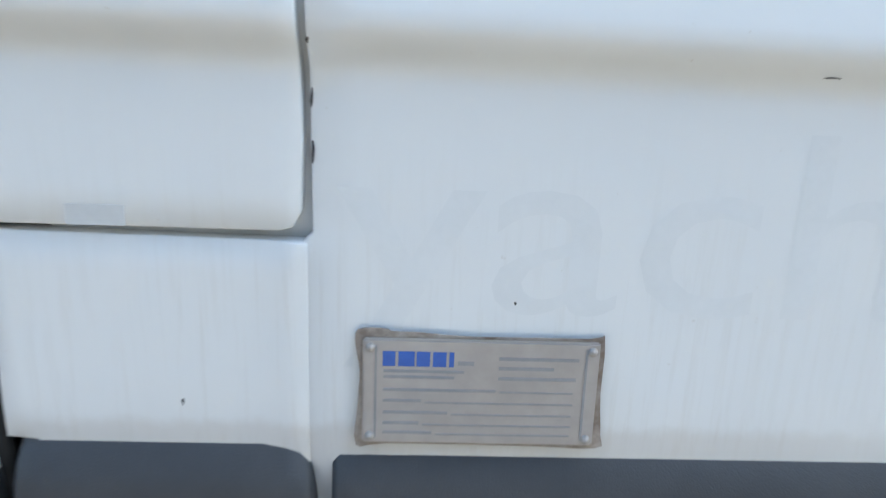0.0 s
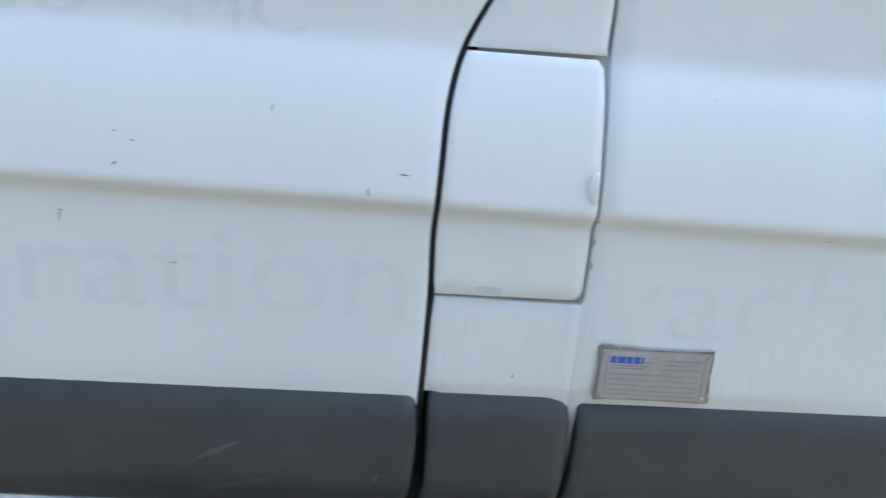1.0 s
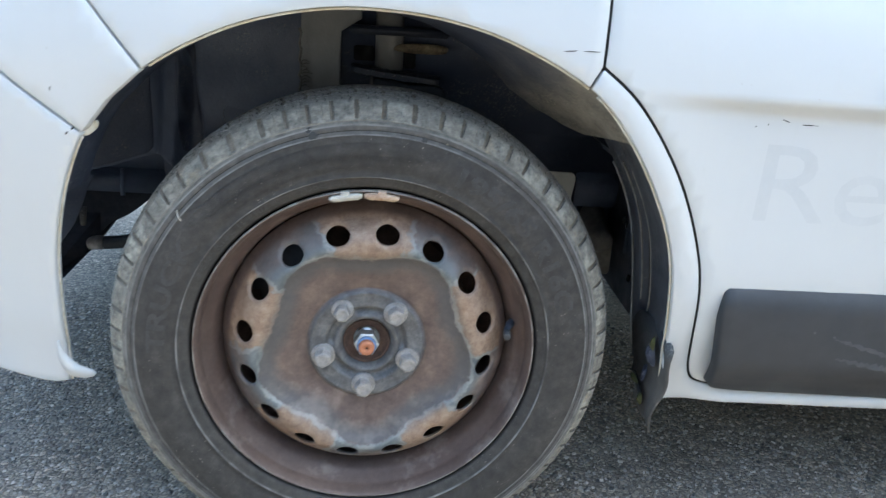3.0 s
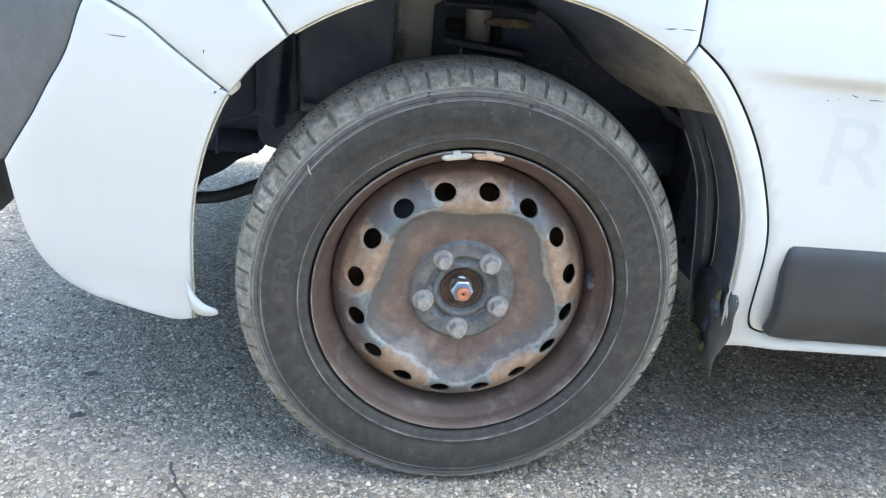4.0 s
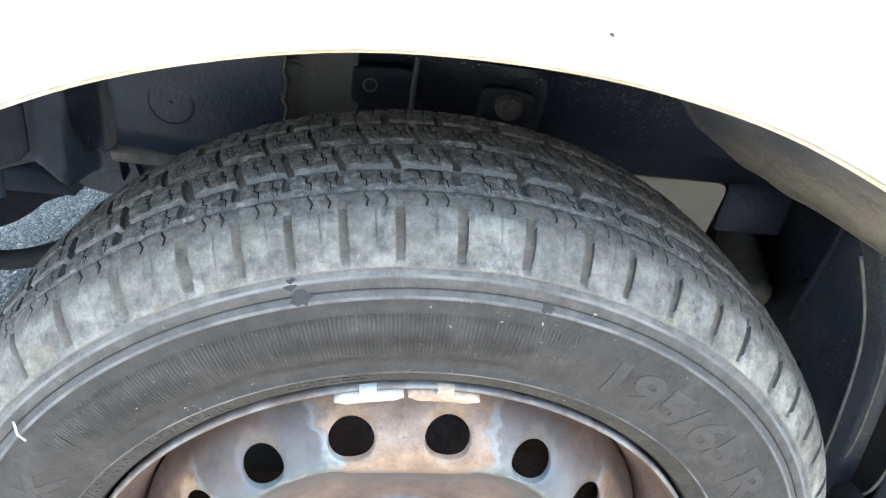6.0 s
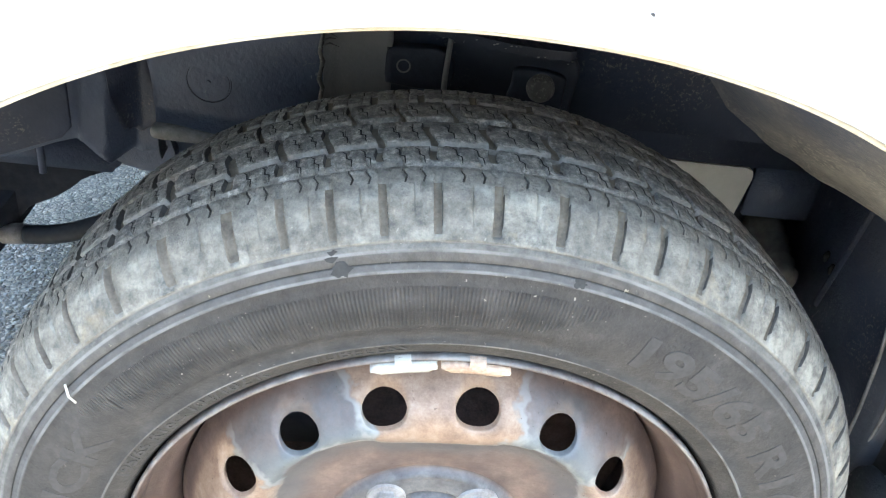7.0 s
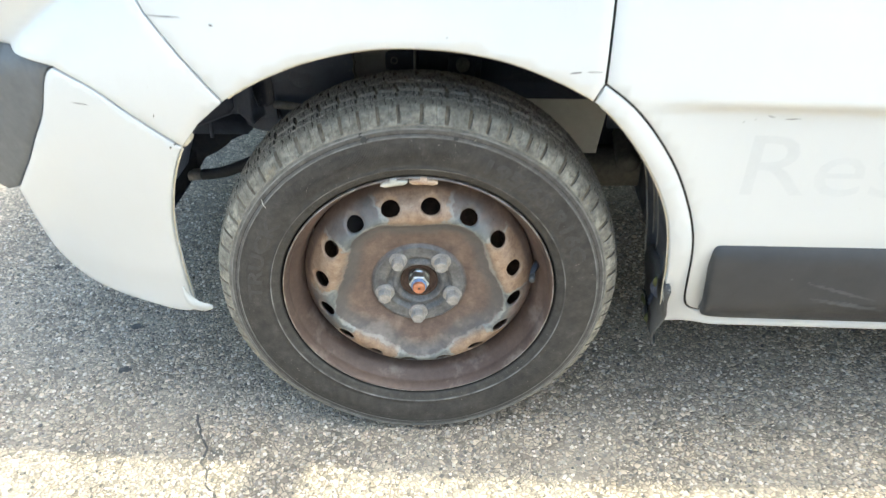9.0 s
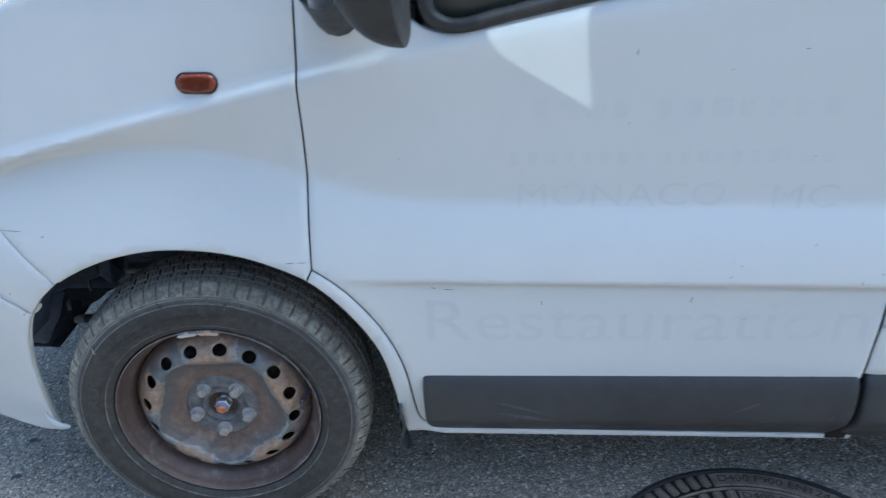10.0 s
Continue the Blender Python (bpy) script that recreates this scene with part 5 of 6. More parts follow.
def rim_clip(deg0, deg1, mat, label):
    """A balance weight clipped over the rim's edge."""
    sec = [(0.2080, F + 0.010), (0.2058, F + 0.003), (0.2064, F - 0.0032), (0.2100, F - 0.0057), (0.2142, F - 0.0060), (0.2152, F - 0.0035), (0.2150, F + 0.001), (0.2125, F + 0.010)]
    n = 14
    verts, faces = [], []
    for k in range(n + 1):
        s = k / n
        th = radians(deg0 + (deg1 - deg0) * s)
        pinch = 1 - 0.55 * max(0, abs(2 * s - 1) - 0.75) / 0.25
        for r, y in sec:
            rr = 0.2125 + (r - 0.2125) * pinch
            verts.append((rr * math.cos(th), y, rr * math.sin(th)))
    m = len(sec)
    faces = [(k * m + j, (k + 1) * m + j, (k + 1) * m + (j + 1) % m, k * m + (j + 1) % m) for k in range(n) for j in range(m)]
    faces += [tuple(range(m)), tuple(range(n * m, n * m + m))[::-1]]
    mid, v2 = (deg0 + deg1) / 2, []
    for k in range(5):
        th = radians(mid - 1.3 + 0.65 * k)
        for r, y in ((0.2130, F - 0.0058), (0.2165, F - 0.0062), (0.2182, F - 0.0055), (0.2192, F - 0.001)):
            v2.append((r * math.cos(th), y, r * math.sin(th)))
    f2 = [(k * 4 + j, (k + 1) * 4 + j, (k + 1) * 4 + j + 1, k * 4 + j + 1) for k in range(4) for j in range(3)]
    part("balance_weight", joined((0, (verts, faces)), (0, (v2, f2)))[:2], mat, wheel, label)


rim_clip(103.8, 93.0, WEIGHT_WHITE, "pale balance weight")
rim_clip(92.3, 81.0, WEIGHT_RUST, "rust-stained balance weight")
va = radians(9.0)
vp = [(r * math.cos(va), y, r * math.sin(va)) for r, y in ((0.199, F + 0.040), (0.193, F + 0.030), (0.188, F + 0.018), (0.185, F + 0.004))]
part("valve_stem", tube(vp, [0.0058, 0.0054, 0.0046, 0.0044], 12), BLACK_PLASTIC, wheel, "black rubber valve stem")
cap_at = [(r * math.cos(va), y, r * math.sin(va)) for r, y in ((0.1862, F + 0.010), (0.1850, F + 0.004), (0.1838, F - 0.005), (0.1835, F - 0.006))]
part("valve_cap", tube(cap_at, [0.0050, 0.0052, 0.0050, 0.0036], 12), GREY_PLASTIC, wheel, "grey plastic valve cap")
part("brake_disc", revolve([(0.03, 0.0), (0.085, 0.0), (0.09, 0.012), (0.145, 0.012), (0.146, 0.034), (0.09, 0.036), (0.03, 0.06)], 64), BRAKE_RUST, wheel, "pitted rusty brake disc")
part("dust_shield", revolve([(0.10, 0.045), (0.12, 0.046), (0.184, 0.046), (0.187, 0.040), (0.1885, 0.052), (0.10, 0.054)], 64), BRAKE_RUST, wheel, "dark rusty dust shield behind the wheel")
part("caliper", block(-0.155, -0.06, -0.012, 0.055, 0.04, 0.135, 0.012), DARK_METAL, wheel, "dark brake caliper")
for x, y, turn in ((3.10, 0.103, 0), (0, 1.787, 180), (3.10, 1.787, 180)):
    copy_thing(wheel, pose(x, y, 0.315, 0, 0, turn))


# ---- wheel well ----
def well_strip(name, pts, y0, y1, mat, label, grow=0.0, n=6, ripple=0.0):
    verts, faces = [], []
    cx, cz = 0.005, 0.34
    for i, (x, z) in enumerate(pts):
        d = math.hypot(x - cx, z - cz)
        for k in range(n + 1):
            s = k / n
            g = (grow(x, s) if callable(grow) else grow) + ripple * math.sin(s * 9 + i * 0.3)
            start = y0 if y0 is not None else (bumper_face(x, z) if x < -0.31 else side(x, max(z, 0.30))) + 0.0045
            verts.append((x + (x - cx) / d * g, start + (y1 - start) * s, z + (z - cz) / d * g))
    faces = [(i * (n + 1) + k, i * (n + 1) + k + 1, (i + 1) * (n + 1) + k + 1, (i + 1) * (n + 1) + k) for i in range(len(pts) - 1) for k in range(n)]
    return part(name, (verts, faces), mat, van, label)


lip = [p for p in ARCH if p[1] > 0.50 or p[0] > 0]
def flank_grow(x, s):
    """Outer flange, a sunk channel, and the turned inner edge."""
    channel = ease(0.55, 0.59, s) * (1 - ease(0.83, 0.87, s))
    return 0.003 + 0.013 * channel - 0.004 * ease(0.86, 1.0, s)


FLANK_Y = 0.172


well_strip("liner_flank", [p for p in ARCH if p[0] > 0.1 and p[1] < 0.622], None, FLANK_Y, FLANK, "black liner flank with a moulded channel", flank_grow, 40)

# darker brown strip along the channel's floor
well_strip("channel_floor", [p for p in ARCH if p[0] > 0.1 and 0.30 < p[1] < 0.560], 0.104, 0.146, CHANNEL, "dark brown floor of the liner's channel", 0.0142, 4)


def lip_grow(x, s):
    return 0.003 - s ** 1.3 * (float(np.interp(x, [-0.05, 0.06, 0.155, 0.205, 0.25, 0.285, 0.322, 0.347], [0.0, 0.012, 0.034, 0.054, 0.056, 0.042, 0.011, -0.013])) + 0.003)


well_strip("liner_lip", [p for p in ARCH if p[0] > -0.05 and p[1] > 0.598], None, 0.166, DUST_BANK, "dusty dark liner behind the arch edge", lip_grow, 14)
well_strip("arch_liner", [p for p in lip if p[0] < -0.04], None, 0.10, NAVY_LINER, "black plastic arch liner", 0.006)
well_strip("rear_liner", [p for p in ARCH if p[0] > -0.05 and p[1] > 0.520], 0.165, 0.34, NAVY_LINER, "black plastic rear arch liner", lambda x, s: lip_grow(x, 1.0) + 0.004, 6, 0.0)


# front wall: a sheet with a sunk band, a broad rib that ends in a point, and a turned lower edge
def front_face(x, z):
    lo, hi = -0.306 + 0.10 * (z - 0.50), -0.272 - 0.05 * (z - 0.50)
    band = ease(lo - 0.003, lo + 0.003, x) * (1 - ease(hi - 0.003, hi + 0.003, x))
    rib = ease(lo - 0.036, lo - 0.026, x) * (1 - ease(lo - 0.004, lo + 0.004, x))
    edge = ease(0.534, 0.524, z) * ease(-0.270, -0.264, x)
    return 0.302 + 0.034 * band - 0.010 * rib - 0.016 * edge + 0.0022 * math.sin(x * 31 + z * 19) - 0.35 * max(0.0, -0.345 - x) + 0.002 * math.sin(z * 60)


wall_line = [(-0.118, 0.80), (-0.118, 0.515), (-0.20, 0.516)] + bend([(-0.256, 0.5165), (-0.2675, 0.519), (-0.2690, 0.524), (-0.266, 0.530)], 3) + [(-0.2668, 0.520), (-0.2695, 0.483), (-0.284, 0.478), (-0.300, 0.474), (-0.318, 0.488), (-0.332, 0.503), (-0.36, 0.497), (-0.40, 0.484), (-0.46, 0.470), (-0.46, 0.80)]
panel("front_wall", wall_line, front_face, LINER, van, "black plastic front wall of the wheel well with a broad rib", None, 0.0055, 0.0, 0.004, 0.0008)
# two thin panels in a darker tone over the wall's left end and band
panel("wall_recess", [(-0.344, 0.80), (-0.344, 0.512), (-0.352, 0.503), (-0.40, 0.488), (-0.455, 0.474), (-0.455, 0.80)], lambda x, z: front_face(x, z) - 0.003, NAVY_LINER, van, "darker panel over the front wall's left end", None, 0.006, 0.0, 0.003, 0.0008)
panel("wall_band", [(-0.300, 0.80), (-0.305, 0.502), (-0.296, 0.497), (-0.278, 0.507), (-0.276, 0.56), (-0.284, 0.80)], lambda x, z: front_face(x, z) - 0.002, NAVY_LINER, van, "darker strip over the front wall's sunk band", None, 0.006, 0.0, 0.002, 0.0008)
part("wall_tab", slab(bend([(-0.2640, 0.5165), (-0.2680, 0.5205), (-0.2672, 0.5260), (-0.2620, 0.5280), (-0.235, 0.5270), (-0.20, 0.5245), (-0.118, 0.522), (-0.118, 0.514), (-0.20, 0.5145), (-0.24, 0.5155)], 3, True), lambda x, z: 0.2945, 0.010), PALE_SCRATCH_GLINT, van, "pale scratched turned edge of the liner")
part("liner_clip", revolve([(0.0001, -0.0030), (0.0015, -0.0030), (0.0018, -0.0012), (0.0178, -0.0012), (0.0181, 0.0004), (0.0190, 0.0004), (0.0193, -0.0011), (0.0202, 0.001)], 36), LINER, van, "round black push clip", False, at=pose(-0.2175, 0.3010, 0.5685))
part("front_liner", block(-0.66, -0.09, 0.400, 0.410, 0.440, 0.80, 0.004), LINER, van, "black front liner sheet")


# strut tower: grey sheet, torn sealant, dark plates, spring seat and bracket
def tower_face(x, z):
    return 0.2925 + 0.003 * math.sin(z * 38 + x * 20) - 0.010 * ease(-0.108, -0.117, x)


panel("tower_side", [(-0.1165, 0.53), (-0.060, 0.53), (-0.060, 0.70), (-0.030, 0.72), (-0.03, 0.82), (-0.1165, 0.82)], tower_face, TOWER_GREY, van, "grey-brown steel side of the strut tower", None, 0.008, 0.0, 0.01, 0.001)
rag = [(-0.1175 + 0.0016 * math.sin(k * 2.1), 0.2815 + 0.0012 * math.sin(k * 1.3), 0.530 + 0.0075 * k) for k in range(24)]
part("torn_sealant", tube(rag, [0.0014 + 0.0009 * abs(math.sin(k * 1.7)) for k in range(24)], 7), DUSTY_PLASTIC, van, "torn pale sealant at the liner's edge")
for k in range(9):
    z = 0.618 + 0.0045 * k
    part("sealant_shred", tube([(-0.117, 0.2815, z), (-0.110 + 0.002 * math.sin(k * 3), 0.279, z + 0.004), (-0.103 + 0.003 * math.sin(k * 5), 0.284, z + 0.002 * math.sin(k * 2))], [0.0011, 0.0008, 0.0003], 5), DUSTY_PLASTIC, van, "thin torn shred of sealant")
part("well_wall", block(-0.060, 0.43, 0.304, 0.318, 0.562, 0.82, 0.004), NAVY_LINER, van, "greasy dark inner wall of the wheel well")
plate_line = bend([(-0.012, 0.588), (-0.058, 0.588), (-0.0645, 0.592), (-0.0650, 0.606), (-0.0640, 0.617), (-0.060, 0.6205), (-0.012, 0.6205)], 3, True)
panel("recess_plate", plate_line, lambda x, z: 0.2900, NAVY_SHEET, van, "dark plate with a round hole", None, 0.008, 0.0, 0.012, 0.002)
part("plate_hole", revolve([(0.0001, 0.0006), (0.0046, 0.0004), (0.0054, -0.0010), (0.0062, 0.0)], 20), WELL_GREY, van, "round dusty plug in the plate", at=pose(-0.0495, 0.2898, 0.6055))
part("tower_ridge", tube([(-0.0135, 0.290, 0.56), (-0.0140, 0.288, 0.60), (-0.0125, 0.287, 0.634), (-0.010, 0.289, 0.650)], [0.0022, 0.0024, 0.0022, 0.0016], 8), WELL_GREY, van, "thin welded ridge")
panel("lower_plate", bend([(-0.010, 0.560), (0.040, 0.560), (0.090, 0.560), (0.098, 0.590), (0.094, 0.626), (0.040, 0.630), (-0.010, 0.634)], 4, True), lambda x, z: 0.2955 + 0.002 * math.sin(x * 70) * math.sin(z * 90), GREASY, van, "black greasy plate under the spring seat", None, 0.007, 0.0, 0.008, 0.002)
panel("bolt_plate", bend([(0.044, 0.580), (0.084, 0.576), (0.0885, 0.598), (0.085, 0.611), (0.047, 0.614), (0.043, 0.60)], 4, True), lambda x, z: 0.2890, NAVY_SHEET, van, "small dark plate behind the bolt", None, 0.008, 0.0, 0.008, 0.0015)
part("liner_bolt", revolve([(0.0001, -0.0095), (0.0080, -0.0095), (0.0098, -0.0085), (0.0104, -0.006), (0.0118, -0.0055), (0.0122, 0.002)], 24), DUSTY_PLASTIC, van, "dark round bolt head with dust on it", at=pose(0.0675, 0.289, 0.600))
sv = []
for k in range(25):
    s = k / 24
    x, z = -0.0425 + 0.1305 * s, 0.6545 - 0.0125 * s
    bulge = 0.030 * math.sin(math.pi * s) ** 0.6
    wear = 0.0010 * math.sin(k * 2.7)
    sv += [(x, 0.300, z + 0.002), (x, 0.276 - bulge * 0.5, z + 0.0015 + wear), (x, 0.268 - bulge * 0.5, z - 0.001), (x, 0.268 - bulge * 0.5, z - 0.0085 + wear), (x, 0.278 - bulge * 0.4, z - 0.0105), (x, 0.300, z - 0.009)]
sf = [(k * 6 + j, (k + 1) * 6 + j, (k + 1) * 6 + (j + 1) % 6, k * 6 + (j + 1) % 6) for k in range(24) for j in range(6)] + [tuple(range(6)), tuple(range(144, 150))[::-1]]
part("spring_seat", (sv, sf), GREASY, van, "black greasy spring seat with painted glint flecks", False)
# pale flecks paint the glints on the seat's greasy edge
rng = random.Random(21)
for k in range(16):
    s = rng.random()
    x, z, q = -0.040 + 0.126 * s, 0.6530 - 0.0125 * s - rng.uniform(0.0005, 0.0105), rng.uniform(0.0003, 0.0010)
    y = 0.2675 - 0.015 * math.sin(math.pi * s) ** 0.6
    part("glint_fleck", ([(x - q * 1.5, y, z), (x, y - 0.0006, z - q * 0.6), (x + q * 1.8, y, z + q * 0.3), (x, y - 0.0004, z + q * 0.7)], [(0, 1, 2, 3)]), PALE_SCRATCH_GLINT, van, "", False)
# near-black blocks paint the shade of the gaps round the strut
part("strut_gap_shade", block(-0.042, 0.052, 0.318, 0.34, 0.652, 0.70, 0.003), GAP_BLACK, van, "near-black block painting the gap's shade above the spring seat")
part("strut_gap_shade", block(-0.041, -0.010, 0.298, 0.306, 0.660, 0.682, 0.002), GAP_BLACK, van, "near-black block painting the gap's shade above the spring seat")
part("strut_gap_shade", block(0.034, 0.052, 0.298, 0.306, 0.652, 0.678, 0.002), GAP_BLACK, van, "near-black block painting the gap's shade above the spring seat")
part("strut", tube([(0.012, 0.298, 0.640), (0.012, 0.300, 0.74)], 0.021, 16), WELL_GREY, van, "grey suspension strut")
part("strut_sleeve", tube([(0.020, 0.288, 0.650), (0.020, 0.289, 0.72)], 0.0075, 12), DUSTY_PLASTIC, van, "pale sleeve on the strut")
part("upper_bracket", slab(bend([(0.020, 0.679), (0.026, 0.687), (0.060, 0.690), (0.094, 0.688), (0.098, 0.682), (0.090, 0.677), (0.050, 0.676)], 3, True), lambda x, z: 0.288, 0.010), RUSTY_DUST, van, "rusty dusty bracket above the spring seat")
part("upper_plate", block(-0.045, 0.10, 0.262, 0.300, 0.700, 0.712, 0.003), GREASY, van, "dark upper plate of the strut tower")

# behind the wheel: pale sheet in the opening, blotched panel, steering boot, rear wall
sheet = [(0.14, 0.30), (0.335, 0.30), (0.3375, 0.37), (0.348, 0.452)] + bend([(0.3495, 0.462), (0.347, 0.4715), (0.337, 0.4755)], 5) + [(0.14, 0.4755)]
part("chassis_sheet", slab(sheet, lambda x, z: 0.445, 0.01), BEIGE_SHEET, van, "pale primed chassis sheet", False)
part("chassis_rail", block(0.18, 0.80, 0.42, 0.48, 0.29, 0.36, 0.006), GRIMY_RAIL, van, "grimy pale chassis rail")
# added backing keeps daylight from showing through from the far side
part("inner_rear", block(0.0, 0.46, 0.476, 0.49, 0.35, 0.66, 0.004), NAVY_LINER, van, "added dark sheet closing the view behind the chassis sheet")
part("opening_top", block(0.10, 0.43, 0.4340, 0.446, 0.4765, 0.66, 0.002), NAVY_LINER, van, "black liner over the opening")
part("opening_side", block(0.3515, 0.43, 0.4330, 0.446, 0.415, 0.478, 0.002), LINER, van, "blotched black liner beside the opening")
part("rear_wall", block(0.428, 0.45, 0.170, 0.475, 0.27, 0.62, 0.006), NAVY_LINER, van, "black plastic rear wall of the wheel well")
part("wall_fold", tube([(0.4325, 0.318, 0.60), (0.4325, 0.336, 0.45), (0.4325, 0.348, 0.36)], 0.007, 12), NAVY_LINER, van, "soft fold of the rear wall")
for y, z in ((0.347, 0.408), (0.365, 0.413), (0.300, 0.330)):
    part("wall_slot", tube([(0.4270, y, z - 0.006), (0.4268, y, z), (0.4270, y, z + 0.006)], [0.0025, 0.0042, 0.0025], 8), GAP_BLACK, van, "dark oval slot in the rear wall")
part("steering_boot", revolve([(0.0001, -0.035), (0.014, -0.034)] + [(0.020 + 0.004 * (k % 2), -0.028 + 0.008 * k) for k in range(12)] + [(0.016, 0.075)], 20), GRIMY_RAIL, van, "grimy ribbed steering boot", at=pose(0.392, 0.40, 0.375) @ Matrix.Rotation(radians(20), 4, "X"))
plate = bend([(-0.352, 0.62), (-0.309, 0.62), (-0.303, 0.515), (-0.291, 0.468), (-0.286, 0.440), (-0.304, 0.423), (-0.352, 0.438), (-0.356, 0.50)], 3, True)
part("bracket", slab(plate, lambda x, z: 0.395 + 0.05 * (x + 0.35), 0.012), LINER, van, "curved black bracket plate", False)
part("cross_beam", block(-0.70, -0.352, 0.388, 0.45, 0.410, 0.452, 0.008), LINER, van, "dark scuffed cross beam")
foot = [(-0.64, 0.330, 0.273), (-0.546, 0.329, 0.273), (-0.516, 0.323, 0.275), (-0.492, 0.392, 0.306), (-0.466, 0.425, 0.345), (-0.455, 0.430, 0.40), (-0.64, 0.430, 0.40)]
fv = foot + [(x - 0.004, y + 0.07, z + 0.004) for x, y, z in foot]
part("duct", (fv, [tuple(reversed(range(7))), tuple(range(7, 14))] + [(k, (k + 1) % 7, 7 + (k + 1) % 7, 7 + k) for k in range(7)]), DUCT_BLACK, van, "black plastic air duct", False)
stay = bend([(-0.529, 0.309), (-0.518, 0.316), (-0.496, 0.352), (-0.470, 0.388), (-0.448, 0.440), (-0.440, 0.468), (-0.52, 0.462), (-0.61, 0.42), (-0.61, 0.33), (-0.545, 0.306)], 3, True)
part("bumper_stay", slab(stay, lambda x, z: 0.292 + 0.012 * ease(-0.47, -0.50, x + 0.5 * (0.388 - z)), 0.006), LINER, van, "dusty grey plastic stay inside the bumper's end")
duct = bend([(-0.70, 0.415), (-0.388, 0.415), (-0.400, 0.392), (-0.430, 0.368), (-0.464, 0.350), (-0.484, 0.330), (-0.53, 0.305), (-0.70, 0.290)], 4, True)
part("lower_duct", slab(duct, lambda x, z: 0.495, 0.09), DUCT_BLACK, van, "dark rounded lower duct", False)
part("beam_band", tube([(-0.430, 0.386, 0.408), (-0.428, 0.386, 0.430), (-0.427, 0.386, 0.453)], 0.004, 8), LINER, van, "band round the beam")
part("loose_clip", tube([(-0.500, 0.384, 0.352), (-0.497, 0.382, 0.372), (-0.494, 0.384, 0.384)], [0.004, 0.006, 0.003], 8), DUSTY_PLASTIC, van, "pale clip hanging under the beam")

# mud flap, torn off under the liner and hanging
flap_pts = bend([(0.132, 0.345), (0.130, 0.262), (0.126, 0.244), (0.104, 0.214), (0.064, 0.192), (0.046, 0.195), (0.030, 0.226), (0.019, 0.28), (0.016, 0.345)], 6, True)


def flap_x(y, z):
    return 0.4000 + 0.10 * max(0.0, 0.30 - z) * (y - 0.02) / 0.08 - 0.06 * (y - 0.05) + 0.0035 * math.sin(y * 95 + z * 40) + 0.004 * math.sin(z * 70 + 1.0)


fv, ff = slab(flap_pts, lambda y, z: 0.0, 0.004)
fv = [(flap_x(y, z) + t, y, z) for y, t, z in fv]
part("mud_flap", (fv, ff), FLAP_RUBBER, van, "torn dusty black mud flap")
tear = [(flap_x(y, z) - 0.0062, y, z) for y, z in ((0.130, 0.250), (0.112, 0.252), (0.095, 0.247), (0.080, 0.249), (0.070, 0.238), (0.066, 0.228))]
part("flap_tear", tube(tear, [0.0012, 0.0030, 0.0036, 0.0030, 0.0026, 0.0008], 7), GAP_BLACK, van, "dark tear across the mud flap")
for y, z, w, h, rise in ((0.050, 0.318, 0.013, 0.022, 0.008), (0.086, 0.270, 0.014, 0.017, 0.007), (0.096, 0.230, 0.018, 0.016, 0.004), (0.112, 0.262, 0.010, 0.008, 0.005)):
    dv = [(flap_x(y + w * q * math.cos(a), z + h * q * math.sin(a)) - 0.0045 - rise * (1 - q * q) * (0.7 + 0.45 * math.sin(3 * a + 9 * q) * q), y + w * q * math.cos(a), z + h * q * math.sin(a)) for q in (0.1, 0.35, 0.6, 0.8, 1.0) for a in [2 * math.pi * k / 18 for k in range(18)]]
    df = [(j * 18 + k, j * 18 + (k + 1) % 18, (j + 1) * 18 + (k + 1) % 18, (j + 1) * 18 + k) for j in range(4) for k in range(18)] + [tuple(range(18))]
    part("flap_crumple", (dv, df), NAVY_LINER if rise > 0.0045 else FLAP_RUBBER, van, "crumpled bulge of the torn flap", False)
MOSS = simple("moss", (0.030, 0.034, 0.012), (0.11, 0.105, 0.030), 0.9, 200, depth=0.002, fine=300)
for x, y, z, w, h in ((0.3905, 0.098, 0.253, 0.017, 0.005), (0.3925, 0.068, 0.236, 0.008, 0.010), (0.388, 0.040, 0.335, 0.004, 0.013)):
    rng = random.Random(int(z * 1e4))
    mv = [(x - 0.0055 * (1 - q * q) - 0.0005, y + w * rng.uniform(0.75, 1.1) * math.cos(a) * q, z + h * rng.uniform(0.75, 1.1) * math.sin(a) * q) for q in (0.15, 0.6, 1.0) for a in [2 * math.pi * k / 14 for k in range(14)]]
    mf = [(j * 14 + k, j * 14 + (k + 1) % 14, (j + 1) * 14 + (k + 1) % 14, (j + 1) * 14 + k) for j in (0, 1) for k in range(14)] + [tuple(range(14))]
    part("moss_clump", (mv, mf), MOSS, van, "olive moss on the torn mud flap")
part("drive_shaft", tube([(0, 0.16, 0.315), (0, 0.8, 0.33)], 0.02, 12), DARK_METAL, van, "dark drive shaft")
part("suspension_arm", tube([(0.0, 0.22, 0.24), (0.12, 0.5, 0.27), (0.2, 0.75, 0.28)], [0.02, 0.03, 0.035], 10), DARK_METAL, van, "dark suspension arm")
part("engine_block", block(-0.24, 0.40, 0.56, 1.40, 0.42, 0.95, 0.03), DARK_METAL, van, "dark engine block and gearbox")
part("hose", tube(bend([(-0.470, 0.394, 0.3185), (-0.440, 0.394, 0.3215), (-0.410, 0.394, 0.330), (-0.370, 0.396, 0.346), (-0.330, 0.40, 0.362), (-0.28, 0.41, 0.372)], 5), 0.0115, 12), HOSE, van, "black hose running in behind the wheel")
